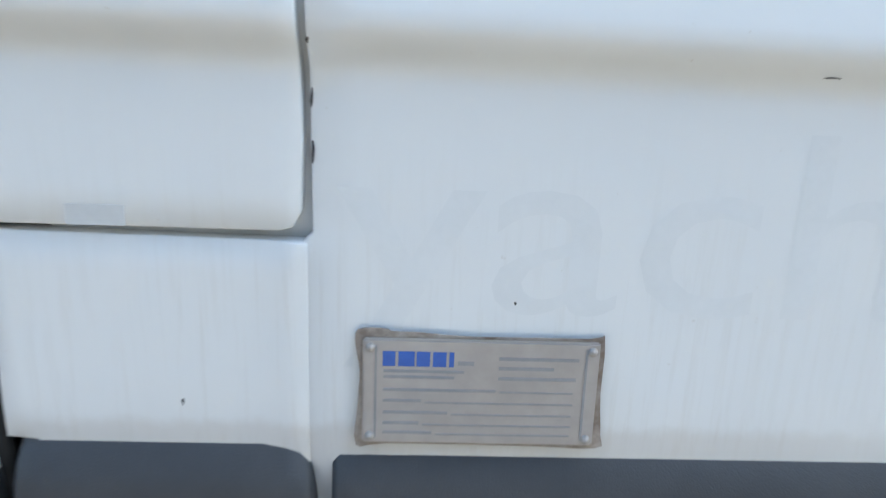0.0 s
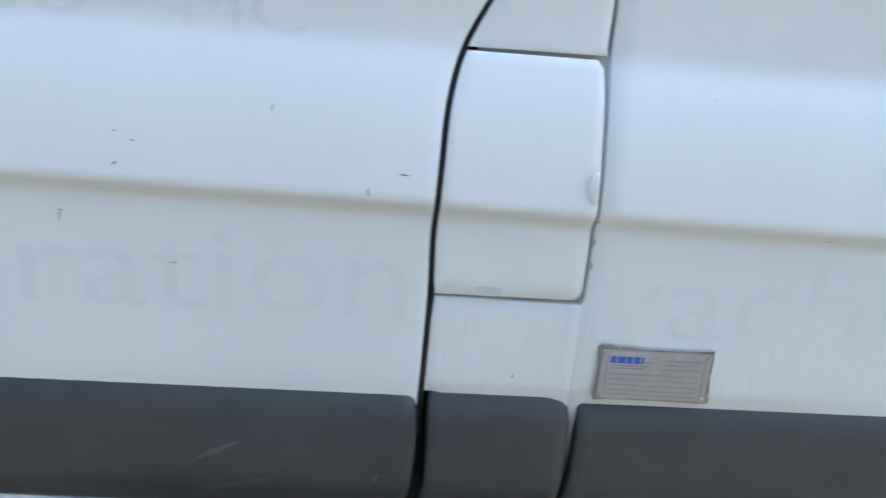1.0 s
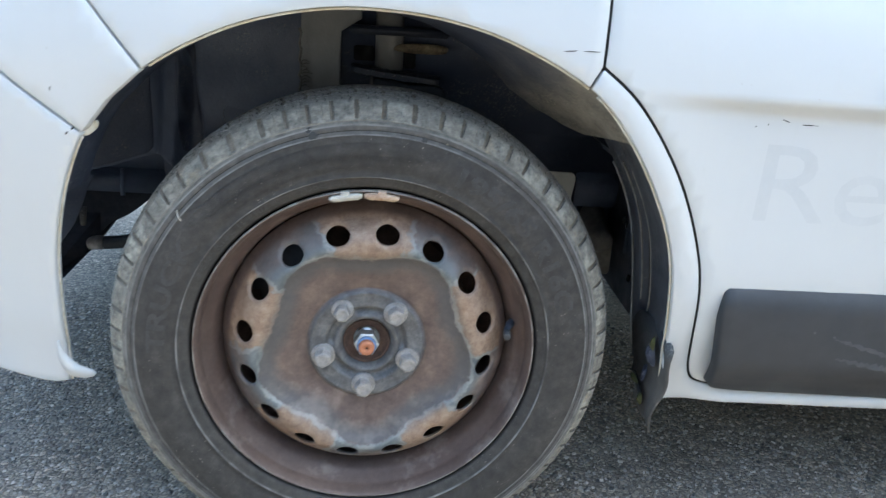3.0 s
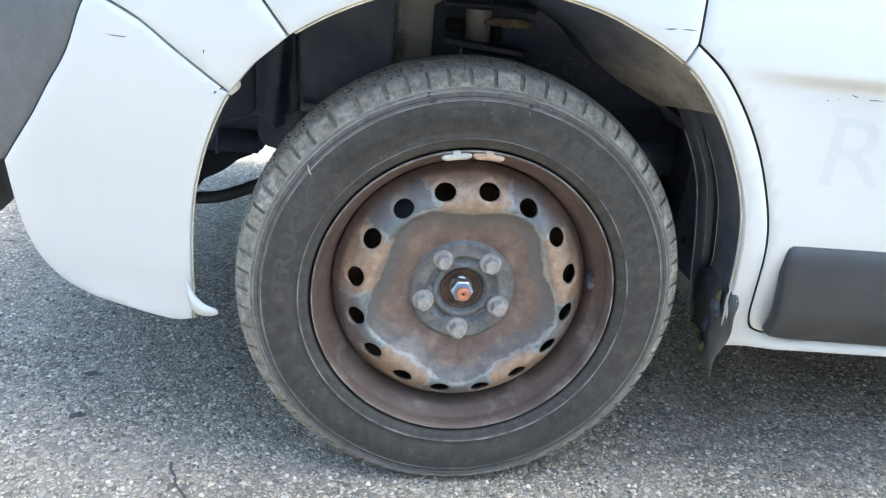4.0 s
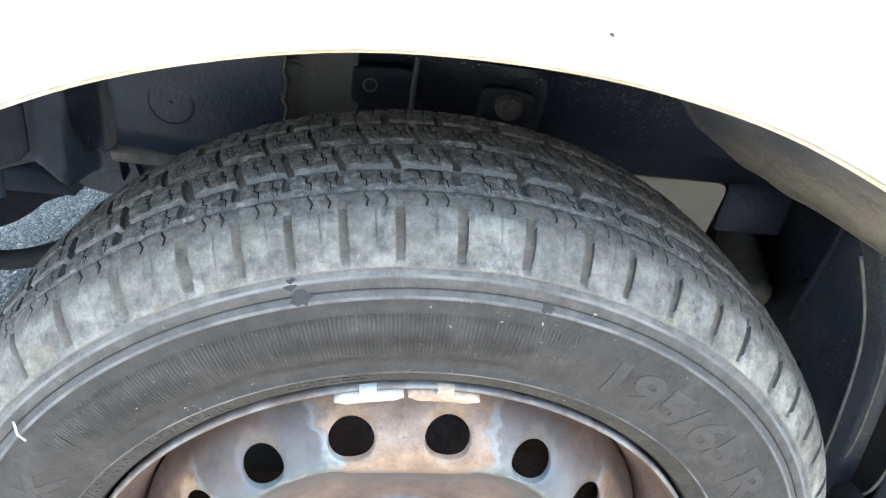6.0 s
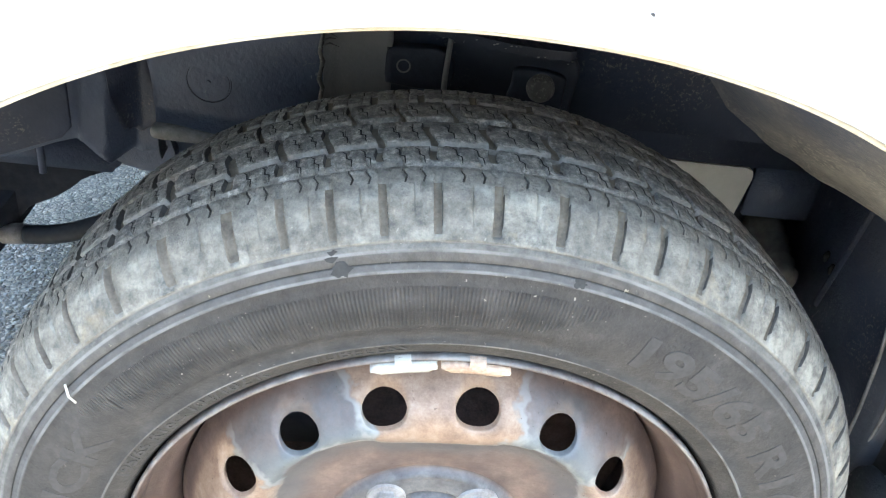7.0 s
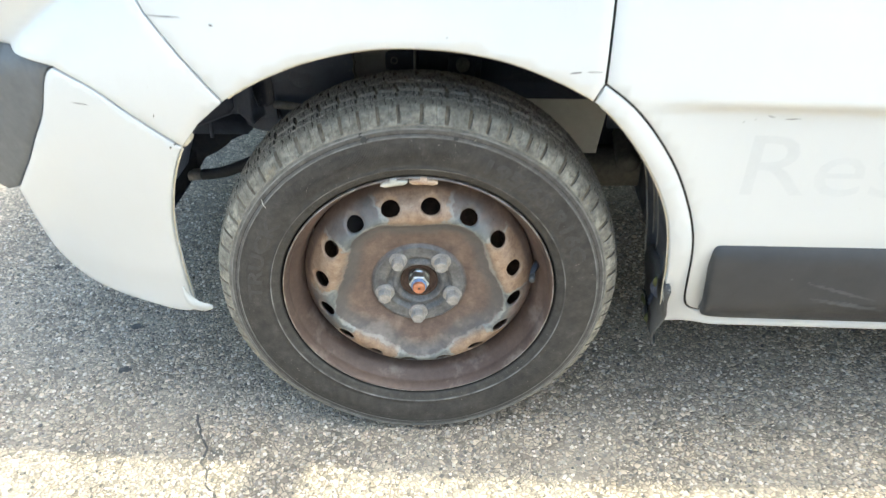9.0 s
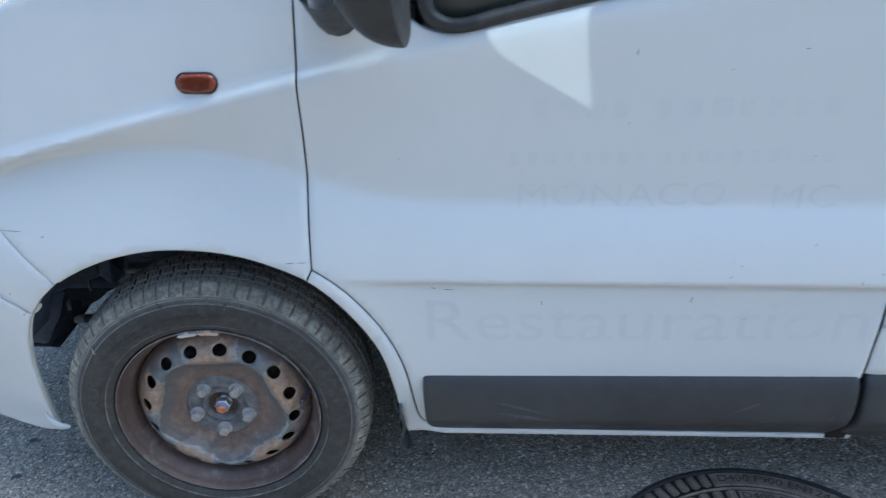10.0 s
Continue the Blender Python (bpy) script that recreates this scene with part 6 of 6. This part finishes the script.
part("hose_union", tube([(-0.560, 0.394, 0.314), (-0.515, 0.394, 0.316), (-0.514, 0.394, 0.316), (-0.505, 0.394, 0.3165), (-0.503, 0.394, 0.3165), (-0.498, 0.394, 0.317), (-0.496, 0.394, 0.317), (-0.472, 0.394, 0.3185)], [0.006, 0.006, 0.0115, 0.0115, 0.0095, 0.0095, 0.0125, 0.0125], 14), BOLT_STEEL, van, "pale metal hose union")

# ---- an added, unseen wall closes the place behind the camera and blocks low sky ----
part_wall = tagged(part("wall_south", block(-30, 32, -13.4, -13.0, 0, 8.5, 0.02), simple("sky_block_grey", (0.20, 0.20, 0.20), (0.29, 0.288, 0.28), 0.85, 0.6), None, "", False), "plain unseen wall added behind the camera to block low sky", "wall", kind="structure")

# ---- ground ----
bm = bmesh.new()
bmesh.ops.create_grid(bm, x_segments=40, y_segments=40, size=300)
ground = tagged(part("ground", bm, ASPHALT), "worn grey asphalt with pale stone chips", "ground", kind="structure")

# ---- manhole cover ----
CX, CY = 1.19, -0.205
cover = tagged(new("manhole_cover"), "round cast-iron manhole cover let into the asphalt", "manhole cover")
cover.location = (CX, CY, 0)


def disc_ring(r0, r1, z0, z1, a0=0.0, a1=360.0, bevel=0.002, n=None):
    """A ring, or a stretch of one, lying on the ground with bevelled edges."""
    sec = [(r0, z0), (r0, z1 - bevel), (r0 + bevel, z1), (r1 - bevel, z1), (r1, z1 - bevel), (r1, z0)]
    n = n or max(2, int((a1 - a0) / 3))
    full = abs(a1 - a0) >= 359.9
    verts = []
    for k in range(n if full else n + 1):
        a = radians(a0 + (a1 - a0) * k / n)
        verts += [(r * math.cos(a), r * math.sin(a), z) for r, z in sec]
    m, faces = len(sec), []
    for k in range(n):
        j = (k + 1) % n if full else k + 1
        faces += [(k * m + i, j * m + i, j * m + i + 1, k * m + i + 1) for i in range(m - 1)]
    if not full:
        faces += [tuple(range(m)), tuple(range(n * m, n * m + m))[::-1]]
    return verts, faces


part("frame_bed", disc_ring(0.002, 0.392, -0.01, 0.003, n=120), FRAME_IRON, cover, "dark iron frame bed", False)
part("frame_rim", disc_ring(0.384, 0.396, -0.01, 0.008, n=120), FRAME_IRON, cover, "iron frame rim", False)
for r0, r1, count, a0, a1 in ((0.340, 0.380, 58, 102, 382), (0.288, 0.322, 46, 94, 384)):
    tooth = None
    for k in range(count):
        a = radians(a0 + (a1 - a0) * k / count)
        w = (r0 + r1) / 2 * radians((a1 - a0) / count) * 0.34
        at = Matrix.Rotation(a, 4, "Z")
        if tooth is None:
            tooth = part("tooth", block(r0, r1, -w, w, 0.0, 0.011, 0.004), CAST_IRON, cover, smooth=False, at=at)
        else:
            copy_thing(tooth, at)
part("letter_band", disc_ring(0.340, 0.380, 0.0, 0.008, 24, 99), CAST_IRON, cover, "flat cast band with raised letters", False)
part("letter_band", disc_ring(0.288, 0.322, 0.0, 0.008, 27, 91), CAST_IRON, cover, "flat cast band with raised letters", False)
part("inner_rim", disc_ring(0.327, 0.333, 0.0, 0.009, n=120), CAST_IRON, cover, "thin cast rim", False)
for r0, r1, count in ((0.225, 0.275, 12), (0.165, 0.215, 10), (0.10, 0.155, 7), (0.04, 0.09, 4)):
    for k in range(count):
        w = 360 / count
        part("pad", disc_ring(r0, r1, 0.0, 0.009, w * k + 2.5, w * (k + 1) - 2.5, 0.004), CAST_IRON, cover, smooth=False)


def ring_words(text, size, r0, mid_deg, z, arc):
    v, f = words(text, size)
    wide = max(p[0] for p in v)
    verts = []
    for u, w in v:
        r, th = r0 + w, radians(mid_deg) - (u - wide / 2) * radians(arc) / wide
        verts.append((r * math.cos(th), r * math.sin(th), z))
    return verts, [tuple(q) for q in f]


part("letters", ring_words("D400 F900 EN124 DIN19", 0.030, 0.350, 68.0, 0.0092, 58.0), FRAME_IRON, cover, "dark cast letters", False)
part("letters", ring_words("D400 EN124 DIN19", 0.025, 0.2965, 64.0, 0.0092, 52.0), FRAME_IRON, cover, "dark cast letters", False)

# ---- lettering and plate on the side ----
def on_side(text, size, x, z, stretch=1.0):
    """A word laid on the van's side, cut fine enough to follow its curve."""
    v, f = words(text, size)
    bm = bmesh.new()
    vs = [bm.verts.new((x + u * stretch, 0, z + w)) for u, w in v]
    for q in f:
        try:
            bm.faces.new([vs[k] for k in q])
        except ValueError:
            pass
    top = z + max(w for u, w in v)
    low = z + min(w for u, w in v)
    for k in range(1, int((top - low) / 0.006)):
        everything = bm.verts[:] + bm.edges[:] + bm.faces[:]
        bmesh.ops.bisect_plane(bm, geom=everything, plane_co=(0, 0, low + 0.006 * k), plane_no=(0, 0, 1))
    bmesh.ops.remove_doubles(bm, verts=bm.verts[:], dist=1e-5)
    bmesh.ops.dissolve_degenerate(bm, dist=1e-6, edges=bm.edges[:])
    for p in bm.verts:
        p.co.y = side(p.co.x, p.co.z) - 0.0002
    bm.normal_update()
    bmesh.ops.reverse_faces(bm, faces=[q for q in bm.faces if q.normal.y > 0])
    return bm


for word, size, x, z, wide, mat, owner in (("Restauration", 0.137, 0.452, 0.525, 1.225, GHOST, door), ("MONACO", 0.066, 0.63, 0.806, 1.25, GHOST, door), ("MC", 0.066, 1.08, 0.800, 1.25, GHOST, door), ("yacht", 0.137, 1.503, 0.517, 1.2, GHOST_FAINT, bay)):
    for k, letter in enumerate(word):
        start = max(u for u, w in words(word[:k + 1], size)[0]) - max(u for u, w in words(letter, size)[0])
        part("faded_letter", on_side(letter, size, x + start * wide, z, wide), mat, owner, "faint ghost of a removed letter")
for x0, z0, count, pitch, wide, high in ((0.660, 0.974, 4, 0.044, 0.033, 0.034), (0.862, 0.973, 7, 0.046, 0.035, 0.034), (0.622, 0.889, 8, 0.031, 0.020, 0.024), (0.885, 0.889, 10, 0.030, 0.019, 0.023)):
    for k in range(count):
        x, w = x0 + pitch * k, wide * (0.7 + 0.3 * math.sin(k * 2.3) ** 2)
        bar = [(x, z0), (x + w, z0), (x + w, z0 + high), (x, z0 + high)]
        part("faded_bar", ([(u, side(u, v) - 0.0002, v) for u, v in bar], [(0, 1, 2, 3)]), GHOST_FAINT, door, "faint ghost of removed small lettering", False)

plate = part("data_plate", block(1.5165, 1.6360, -0.0075, -0.0045, 0.4465, 0.5035, 0.001), PLATE_METAL, bay, "grey metal data plate with rivets", False)

# the plate's print: plain bars, a sealant edge and rivets
part("plate_sealant", slab(bend([(1.5135, 0.4440), (1.53, 0.4452), (1.60, 0.4450), (1.6385, 0.4442), (1.6405, 0.452), (1.6385, 0.475), (1.6382, 0.5045), (1.63, 0.5048), (1.57, 0.5046), (1.545, 0.5062), (1.531, 0.5066), (1.528, 0.5078), (1.5140, 0.5072), (1.5130, 0.498), (1.5150, 0.485), (1.5140, 0.465)], 3, True), lambda x, z: -0.0045, 0.0008), PLATE_DIRT, bay, "dried brown sealant round the plate", False)


def print_bar(x0, x1, z, high, mat, label=""):
    x0, x1 = 1.5165 + (x0 - 1.512) * 0.964, 1.5165 + (x1 - 1.512) * 0.964
    z = 0.4465 + (z - 0.443) * 0.983
    part("print_bar", block(x0, x1, -0.0079, -0.0072, z - high / 2, z + high / 2, 0), mat, bay, label, False)


for k, (x0, x1) in enumerate(((0.0, 0.0065), (0.0080, 0.0165), (0.0175, 0.0245), (0.0260, 0.0330), (0.0345, 0.0370))):
    print_bar(1.5225 + x0, 1.5225 + x1, 0.4905, 0.0078, INK_BLUE, "bold blue print")
for x0, x1, z, high in ((0.0495, 0.058, 0.4885, 0.002), (0.011, 0.053, 0.4838, 0.0014), (0.011, 0.048, 0.4806, 0.0014), (0.071, 0.113, 0.4915, 0.0016), (0.071, 0.100, 0.4862, 0.0016), (0.071, 0.112, 0.4806, 0.0016), (0.011, 0.070, 0.4735, 0.0014), (0.072, 0.111, 0.4730, 0.0007), (0.011, 0.031, 0.4675, 0.0014), (0.033, 0.111, 0.4665, 0.0007), (0.011, 0.045, 0.4608, 0.0014), (0.047, 0.111, 0.4600, 0.0007), (0.011, 0.030, 0.4548, 0.0014), (0.032, 0.111, 0.4540, 0.0007), (0.011, 0.037, 0.4495, 0.0014), (0.039, 0.111, 0.4487, 0.0007)):
    print_bar(1.512 + x0, 1.512 + x1, z, high, INK_GREY)
for x in (1.5155, 1.6325):
    print_bar(x - 0.0006 + (0.0035 if x < 1.57 else -0.0035), x + 0.0006 + (0.0035 if x < 1.57 else -0.0035), 0.472, 0.050, INK_GREY)
rivet = revolve([(0.0001, -0.0022), (0.0012, -0.0020), (0.0022, -0.0010), (0.0025, 0.0)], 14)
for x, z in ((1.5205, 0.4990), (1.6320, 0.4990), (1.5205, 0.4508), (1.6320, 0.4505)):
    part("rivet", rivet, BRAKE_RUST if z < 0.45 else BOLT_STEEL, bay, "small rivet", at=pose(x, -0.0074, z))


# ---- chips and scratches in the paint ----
def mark(owner, x0, z0, x1, z1, wide=0.0011, face=side, mat=CHIP, name="paint_chip", lift=0.0005, seed=0):
    """A thin ragged mark along a line on a panel."""
    rng = random.Random(seed)
    n = max(3, int(math.dist((x0, z0), (x1, z1)) / 0.004))
    dx, dz = x1 - x0, z1 - z0
    ln = max(1e-5, math.hypot(dx, dz))
    ax, az = -dz / ln, dx / ln
    up, low = [], []
    for k in range(n + 1):
        s = k / n
        w = wide * (0.35 + 0.65 * math.sin(math.pi * min(1, max(0, s)))) * (0.6 + 0.7 * rng.random())
        j = (rng.random() - 0.5) * wide * 0.8
        x, z = x0 + dx * s, z0 + dz * s
        up.append((x + ax * (w + j), z + az * (w + j)))
        low.append((x - ax * (w - j), z - az * (w - j)))
    pts = up + low
    verts = [(x, face(x, z) - lift, z) for x, z in pts]
    faces = [(k, k + 1, n + 1 + k + 1, n + 1 + k) for k in range(n)]
    return part(name, (verts, faces), mat, owner, "" , False)


MARKS = [
    (door, 0.475, 0.648, 0.485, 0.645),
    (door, 0.499, 0.643, 0.519, 0.643),
    (door, 0.444, 0.639, 0.446, 0.638),
    (door, 0.459, 0.642, 0.460, 0.641),
    (door, 0.686, 0.618, 0.686, 0.607),
    (door, 0.967, 0.624, 0.965, 0.612),
    (door, 0.966, 0.624, 0.970, 0.622),
    (door, 0.722, 0.844, 0.722, 0.842),
    (door, 1.026, 0.706, 1.029, 0.705),
    (door, 1.042, 0.698, 1.046, 0.697),
    (door, 1.025, 0.674, 1.029, 0.677),
    (door, 1.264, 0.666, 1.265, 0.657),
    (door, 1.294, 0.681, 1.303, 0.680),
    (door, 1.172, 0.739, 1.171, 0.732),
    (flap, 1.394, 0.666, 1.404, 0.666),
    (wing, 0.209, 0.710, 0.224, 0.711),
    (wing, 0.231, 0.711, 0.250, 0.711),
    (door, 0.821, 1.091, 0.821, 1.080),
    (door, 0.975, 1.055, 0.978, 1.053),
    (door, 0.820, 0.965, 0.822, 0.964),
    (door, 1.084, 1.086, 1.094, 1.085),
    (door, 1.142, 0.900, 1.144, 0.898),
    (corner, -0.473, 0.645, -0.444, 0.644),
    (bumper, -0.347, 0.639, -0.348, 0.634),
    (wing, -0.328, 0.772, -0.282, 0.772),
    (bumper, -0.389, 0.866, -0.400, 0.840),
    (bay, 1.725, 0.637, 1.733, 0.637),
    (fuel_panel, 1.425, 0.466, 1.425, 0.462),
    (bay, 1.592, 0.523, 1.592, 0.521),
    (corner, -0.607, 0.242, -0.576, 0.248),
    (corner, -0.581, 0.246, -0.544, 0.249),
    (corner, -0.721, 0.303, -0.664, 0.317),
    (wing, 0.053, 0.755, 0.055, 0.754),
    (wing, -0.245, 0.765, -0.239, 0.764),
    (door, 0.427, 0.905, 0.429, 0.903),
]
for k, (owner, x0, z0, x1, z1) in enumerate(MARKS):
    long = math.dist((x0, z0), (x1, z1))
    mark(owner, x0, z0, x1, z1, 0.0008 if long < 0.007 else 0.0006, bumper_face if owner is corner else side, seed=k)
for k, (x, z0, z1) in enumerate(((1.4930, 0.612, 0.626), (1.4932, 0.586, 0.602), (1.4925, 0.640, 0.648))):
    mark(bay, x - 0.0012, z0 + 0.003, x - 0.0008, z1 - 0.002, 0.0007, seed=80 + k)
for k, (x, z) in enumerate(((-0.330, 0.592), (-0.338, 0.586))):
    mark(corner, x, z, x + 0.004, z + 0.003, 0.0011, bumper_face, seed=90 + k)
SCUFFS = [(0.602, 0.375, 0.708, 0.345, 0.003), (0.607, 0.348, 0.727, 0.326, 0.004), (1.08, 0.308, 1.176, 0.335, 0.003), (1.084, 0.351, 1.137, 0.377, 0.003), (1.094, 0.3, 1.17, 0.315, 0.002), (1.281, 0.331, 1.287, 0.342, 0.003), (0.571, 0.383, 0.575, 0.382, 0.0015), (0.598, 0.378, 0.602, 0.377, 0.0018), (1.005, 0.374, 1.009, 0.373, 0.0018), (0.918, 0.393, 0.923, 0.394, 0.0015)]
for k, (x0, z0, x1, z1, wide) in enumerate(SCUFFS):
    mark(door, x0, z0, x1, z1, wide, moulding_face, SCUFF, "moulding_scuff", 0.0004, 30 + k)
part("label_patch", slab([(1.376, 0.5565), (1.404, 0.5565), (1.404, 0.5665), (1.376, 0.5665)], lambda x, z: side(x, z) - 0.001, 0.0003), simple("old_sticker", (0.46, 0.47, 0.47), (0.52, 0.53, 0.53), 0.55, 40), flap, "faded square of an old sticker", False)

# yellowed edge of the wheel arch
EDGE = simple("yellowed_edge", (0.46, 0.40, 0.27), (0.74, 0.72, 0.66), 0.6, 30)
for a, b, owner in ((-0.50, -0.320, corner), (-0.243, 0.243, wing), (0.246, 0.50, van)):
    line = [p for p in ARCH if a <= p[0] <= b]
    part("arch_edge", tube([(x, (bumper_face if owner is corner else side)(x, z) + 0.0075, z) for x, z in line], 0.0015, 8), EDGE, owner, "yellowed inner edge of the arch")

# torn tab at the bumper's rear corner
tab = bend([(-0.3885, 0.312), (-0.382, 0.294), (-0.369, 0.276), (-0.352, 0.266), (-0.351, 0.259), (-0.364, 0.257), (-0.380, 0.264), (-0.3892, 0.285)], 4, True)
part("torn_tab", slab(tab, lambda x, z: 0.030 + 0.25 * (x + 0.388), 0.003), PAINT, corner, "bent white tab torn from the bumper")
flake = bend([(-0.326, 0.587), (-0.318, 0.596), (-0.310, 0.600), (-0.309, 0.594), (-0.313, 0.588), (-0.320, 0.583)], 4, True)
part("torn_flake", slab(flake, lambda x, z: 0.004 + 0.6 * (x + 0.33), 0.003), EDGE, corner, "yellowed broken flake at the bumper seam")

# ribs of the rear liner; their pale tone paints the highlight along each
flank = [p for p in ARCH if p[0] > 0.2 and 0.268 < p[1] < 0.560]
for base_share, drift, rad in ((0.56, 0.20, 0.0013), (0.855, 0.09, 0.0015), (0.985, 0.0, 0.0016)):
    line = []
    for x, z in flank:
        share = base_share + drift * ease(0.395, 0.285, z) * (0.55 + 0.45 * ease(0.36, 0.34, z))
        d = math.hypot(x - 0.005, z - 0.34)
        g = flank_grow(x, base_share) - 0.0016
        start = side(x, max(z, 0.30)) + 0.0045
        line.append((x + (x - 0.005) / d * g, start + (FLANK_Y - start) * share, z + (z - 0.34) / d * g))
    part("liner_rib", tube(line, rad, 8), PALE_SCRATCH_GLINT, van, "turned edge of the rear liner, pale as a painted highlight")
part("liner_hole", tube([(0.3585, 0.150, 0.534), (0.3590, 0.150, 0.541), (0.3580, 0.150, 0.548)], [0.002, 0.0040, 0.002], 8), GAP_BLACK, van, "dark fixing hole at the channel's top")

# ---- asphalt: loose chips, crack, spots ----
CHIP_STONE = bpy.data.materials.new("stone_chip")
CHIP_STONE.use_nodes = True
cnt = CHIP_STONE.node_tree
geo = cnt.nodes.new("ShaderNodeNewGeometry")
shade = ramp(cnt, geo.outputs["Random Per Island"], [(0.0, (0.095, 0.088, 0.084)), (0.3, (0.254, 0.226, 0.197)), (0.6, (0.382, 0.338, 0.289)), (0.85, (0.530, 0.468, 0.398)), (1.0, (0.742, 0.653, 0.551))])
cnt.links.new(shade, cnt.nodes["Principled BSDF"].inputs["Base Color"])
cnt.nodes["Principled BSDF"].inputs["Roughness"].default_value = 0.75
rng = np.random.default_rng(11)
COUNT = 42000
px = rng.uniform(-1.15, 1.75, COUNT)
py = rng.uniform(-0.42, 0.85, COUNT)
keep = (np.hypot(px - CX, py - CY) > 0.40)
px, py = px[keep], py[keep]
COUNT = len(px)
size = rng.uniform(0.0018, 0.0046, COUNT) * rng.choice([0.75, 1.0, 1.25], COUNT)
high = size * rng.uniform(0.25, 0.55, COUNT)
turn = rng.uniform(0, 6.28, COUNT)
corners = 5
ang = turn[:, None] + np.arange(corners)[None] * (2 * np.pi / corners) + rng.uniform(-0.35, 0.35, (COUNT, corners))
rad = size[:, None] * rng.uniform(0.7, 1.15, (COUNT, corners))
tilt = rng.uniform(-0.25, 0.25, (COUNT, 2))
low = np.stack([px[:, None] + rad * np.cos(ang), py[:, None] + rad * np.sin(ang), np.full_like(ang, -0.0008)], -1)
tx, ty = 0.66 * rad * np.cos(ang), 0.66 * rad * np.sin(ang)
top = np.stack([px[:, None] + tx, py[:, None] + ty, high[:, None] + tx * tilt[:, :1] + ty * tilt[:, 1:]], -1)
pts = np.concatenate([low, top], 1).reshape(-1, 3)
base = np.arange(COUNT)[:, None] * (2 * corners)
faces = []
for b in base[:, 0].tolist():
    faces.append(tuple(range(b + corners, b + 2 * corners)))
    faces += [(b + i, b + (i + 1) % corners, b + corners + (i + 1) % corners, b + corners + i) for i in range(corners)]
chips = part("stone_chips", (pts.tolist(), faces), CHIP_STONE, None, "", False)
tagged(chips, "pale and dark stone chips standing out of worn asphalt", "stone chips", kind="stuff")

TAR = simple("tar", (0.04, 0.038, 0.036), (0.11, 0.10, 0.09), 0.7, 60)
rnd = random.Random(3)
line, x, y = [], -0.425, 0.03
while y > -0.42:
    line.append((x, y))
    x += 0.008 + rnd.uniform(-0.010, 0.012)
    y -= 0.016
verts = []
for x, y in line:
    w = rnd.uniform(0.0012, 0.0030)
    verts += [(x - w, y, 0.0016), (x + w, y, 0.0016)]
crack = part("crack", (verts, [(2 * k, 2 * k + 2, 2 * k + 3, 2 * k + 1) for k in range(len(line) - 1)]), TAR, None, "", False)
tagged(crack, "thin dark crack running through the asphalt", "crack", kind="structure")
for k, (x, y, r) in enumerate(((-0.613, 0.143, 0.011), (-0.642, 0.276, 0.012), (-0.40, 0.32, 0.008))):
    n = 18
    verts = [(x, y, 0.0022)] + [(x + r * rnd.uniform(0.55, 1.1) * math.cos(2 * math.pi * i / n) * 1.3, y + r * rnd.uniform(0.55, 1.1) * math.sin(2 * math.pi * i / n), 0.0014) for i in range(n)]
    spot = part("tar_spot", (verts, [(0, 1 + i, 1 + (i + 1) % n) for i in range(n)]), TAR, None, "", False)
    tagged(spot, "small dark tar spot on the asphalt", "stain", kind="structure")
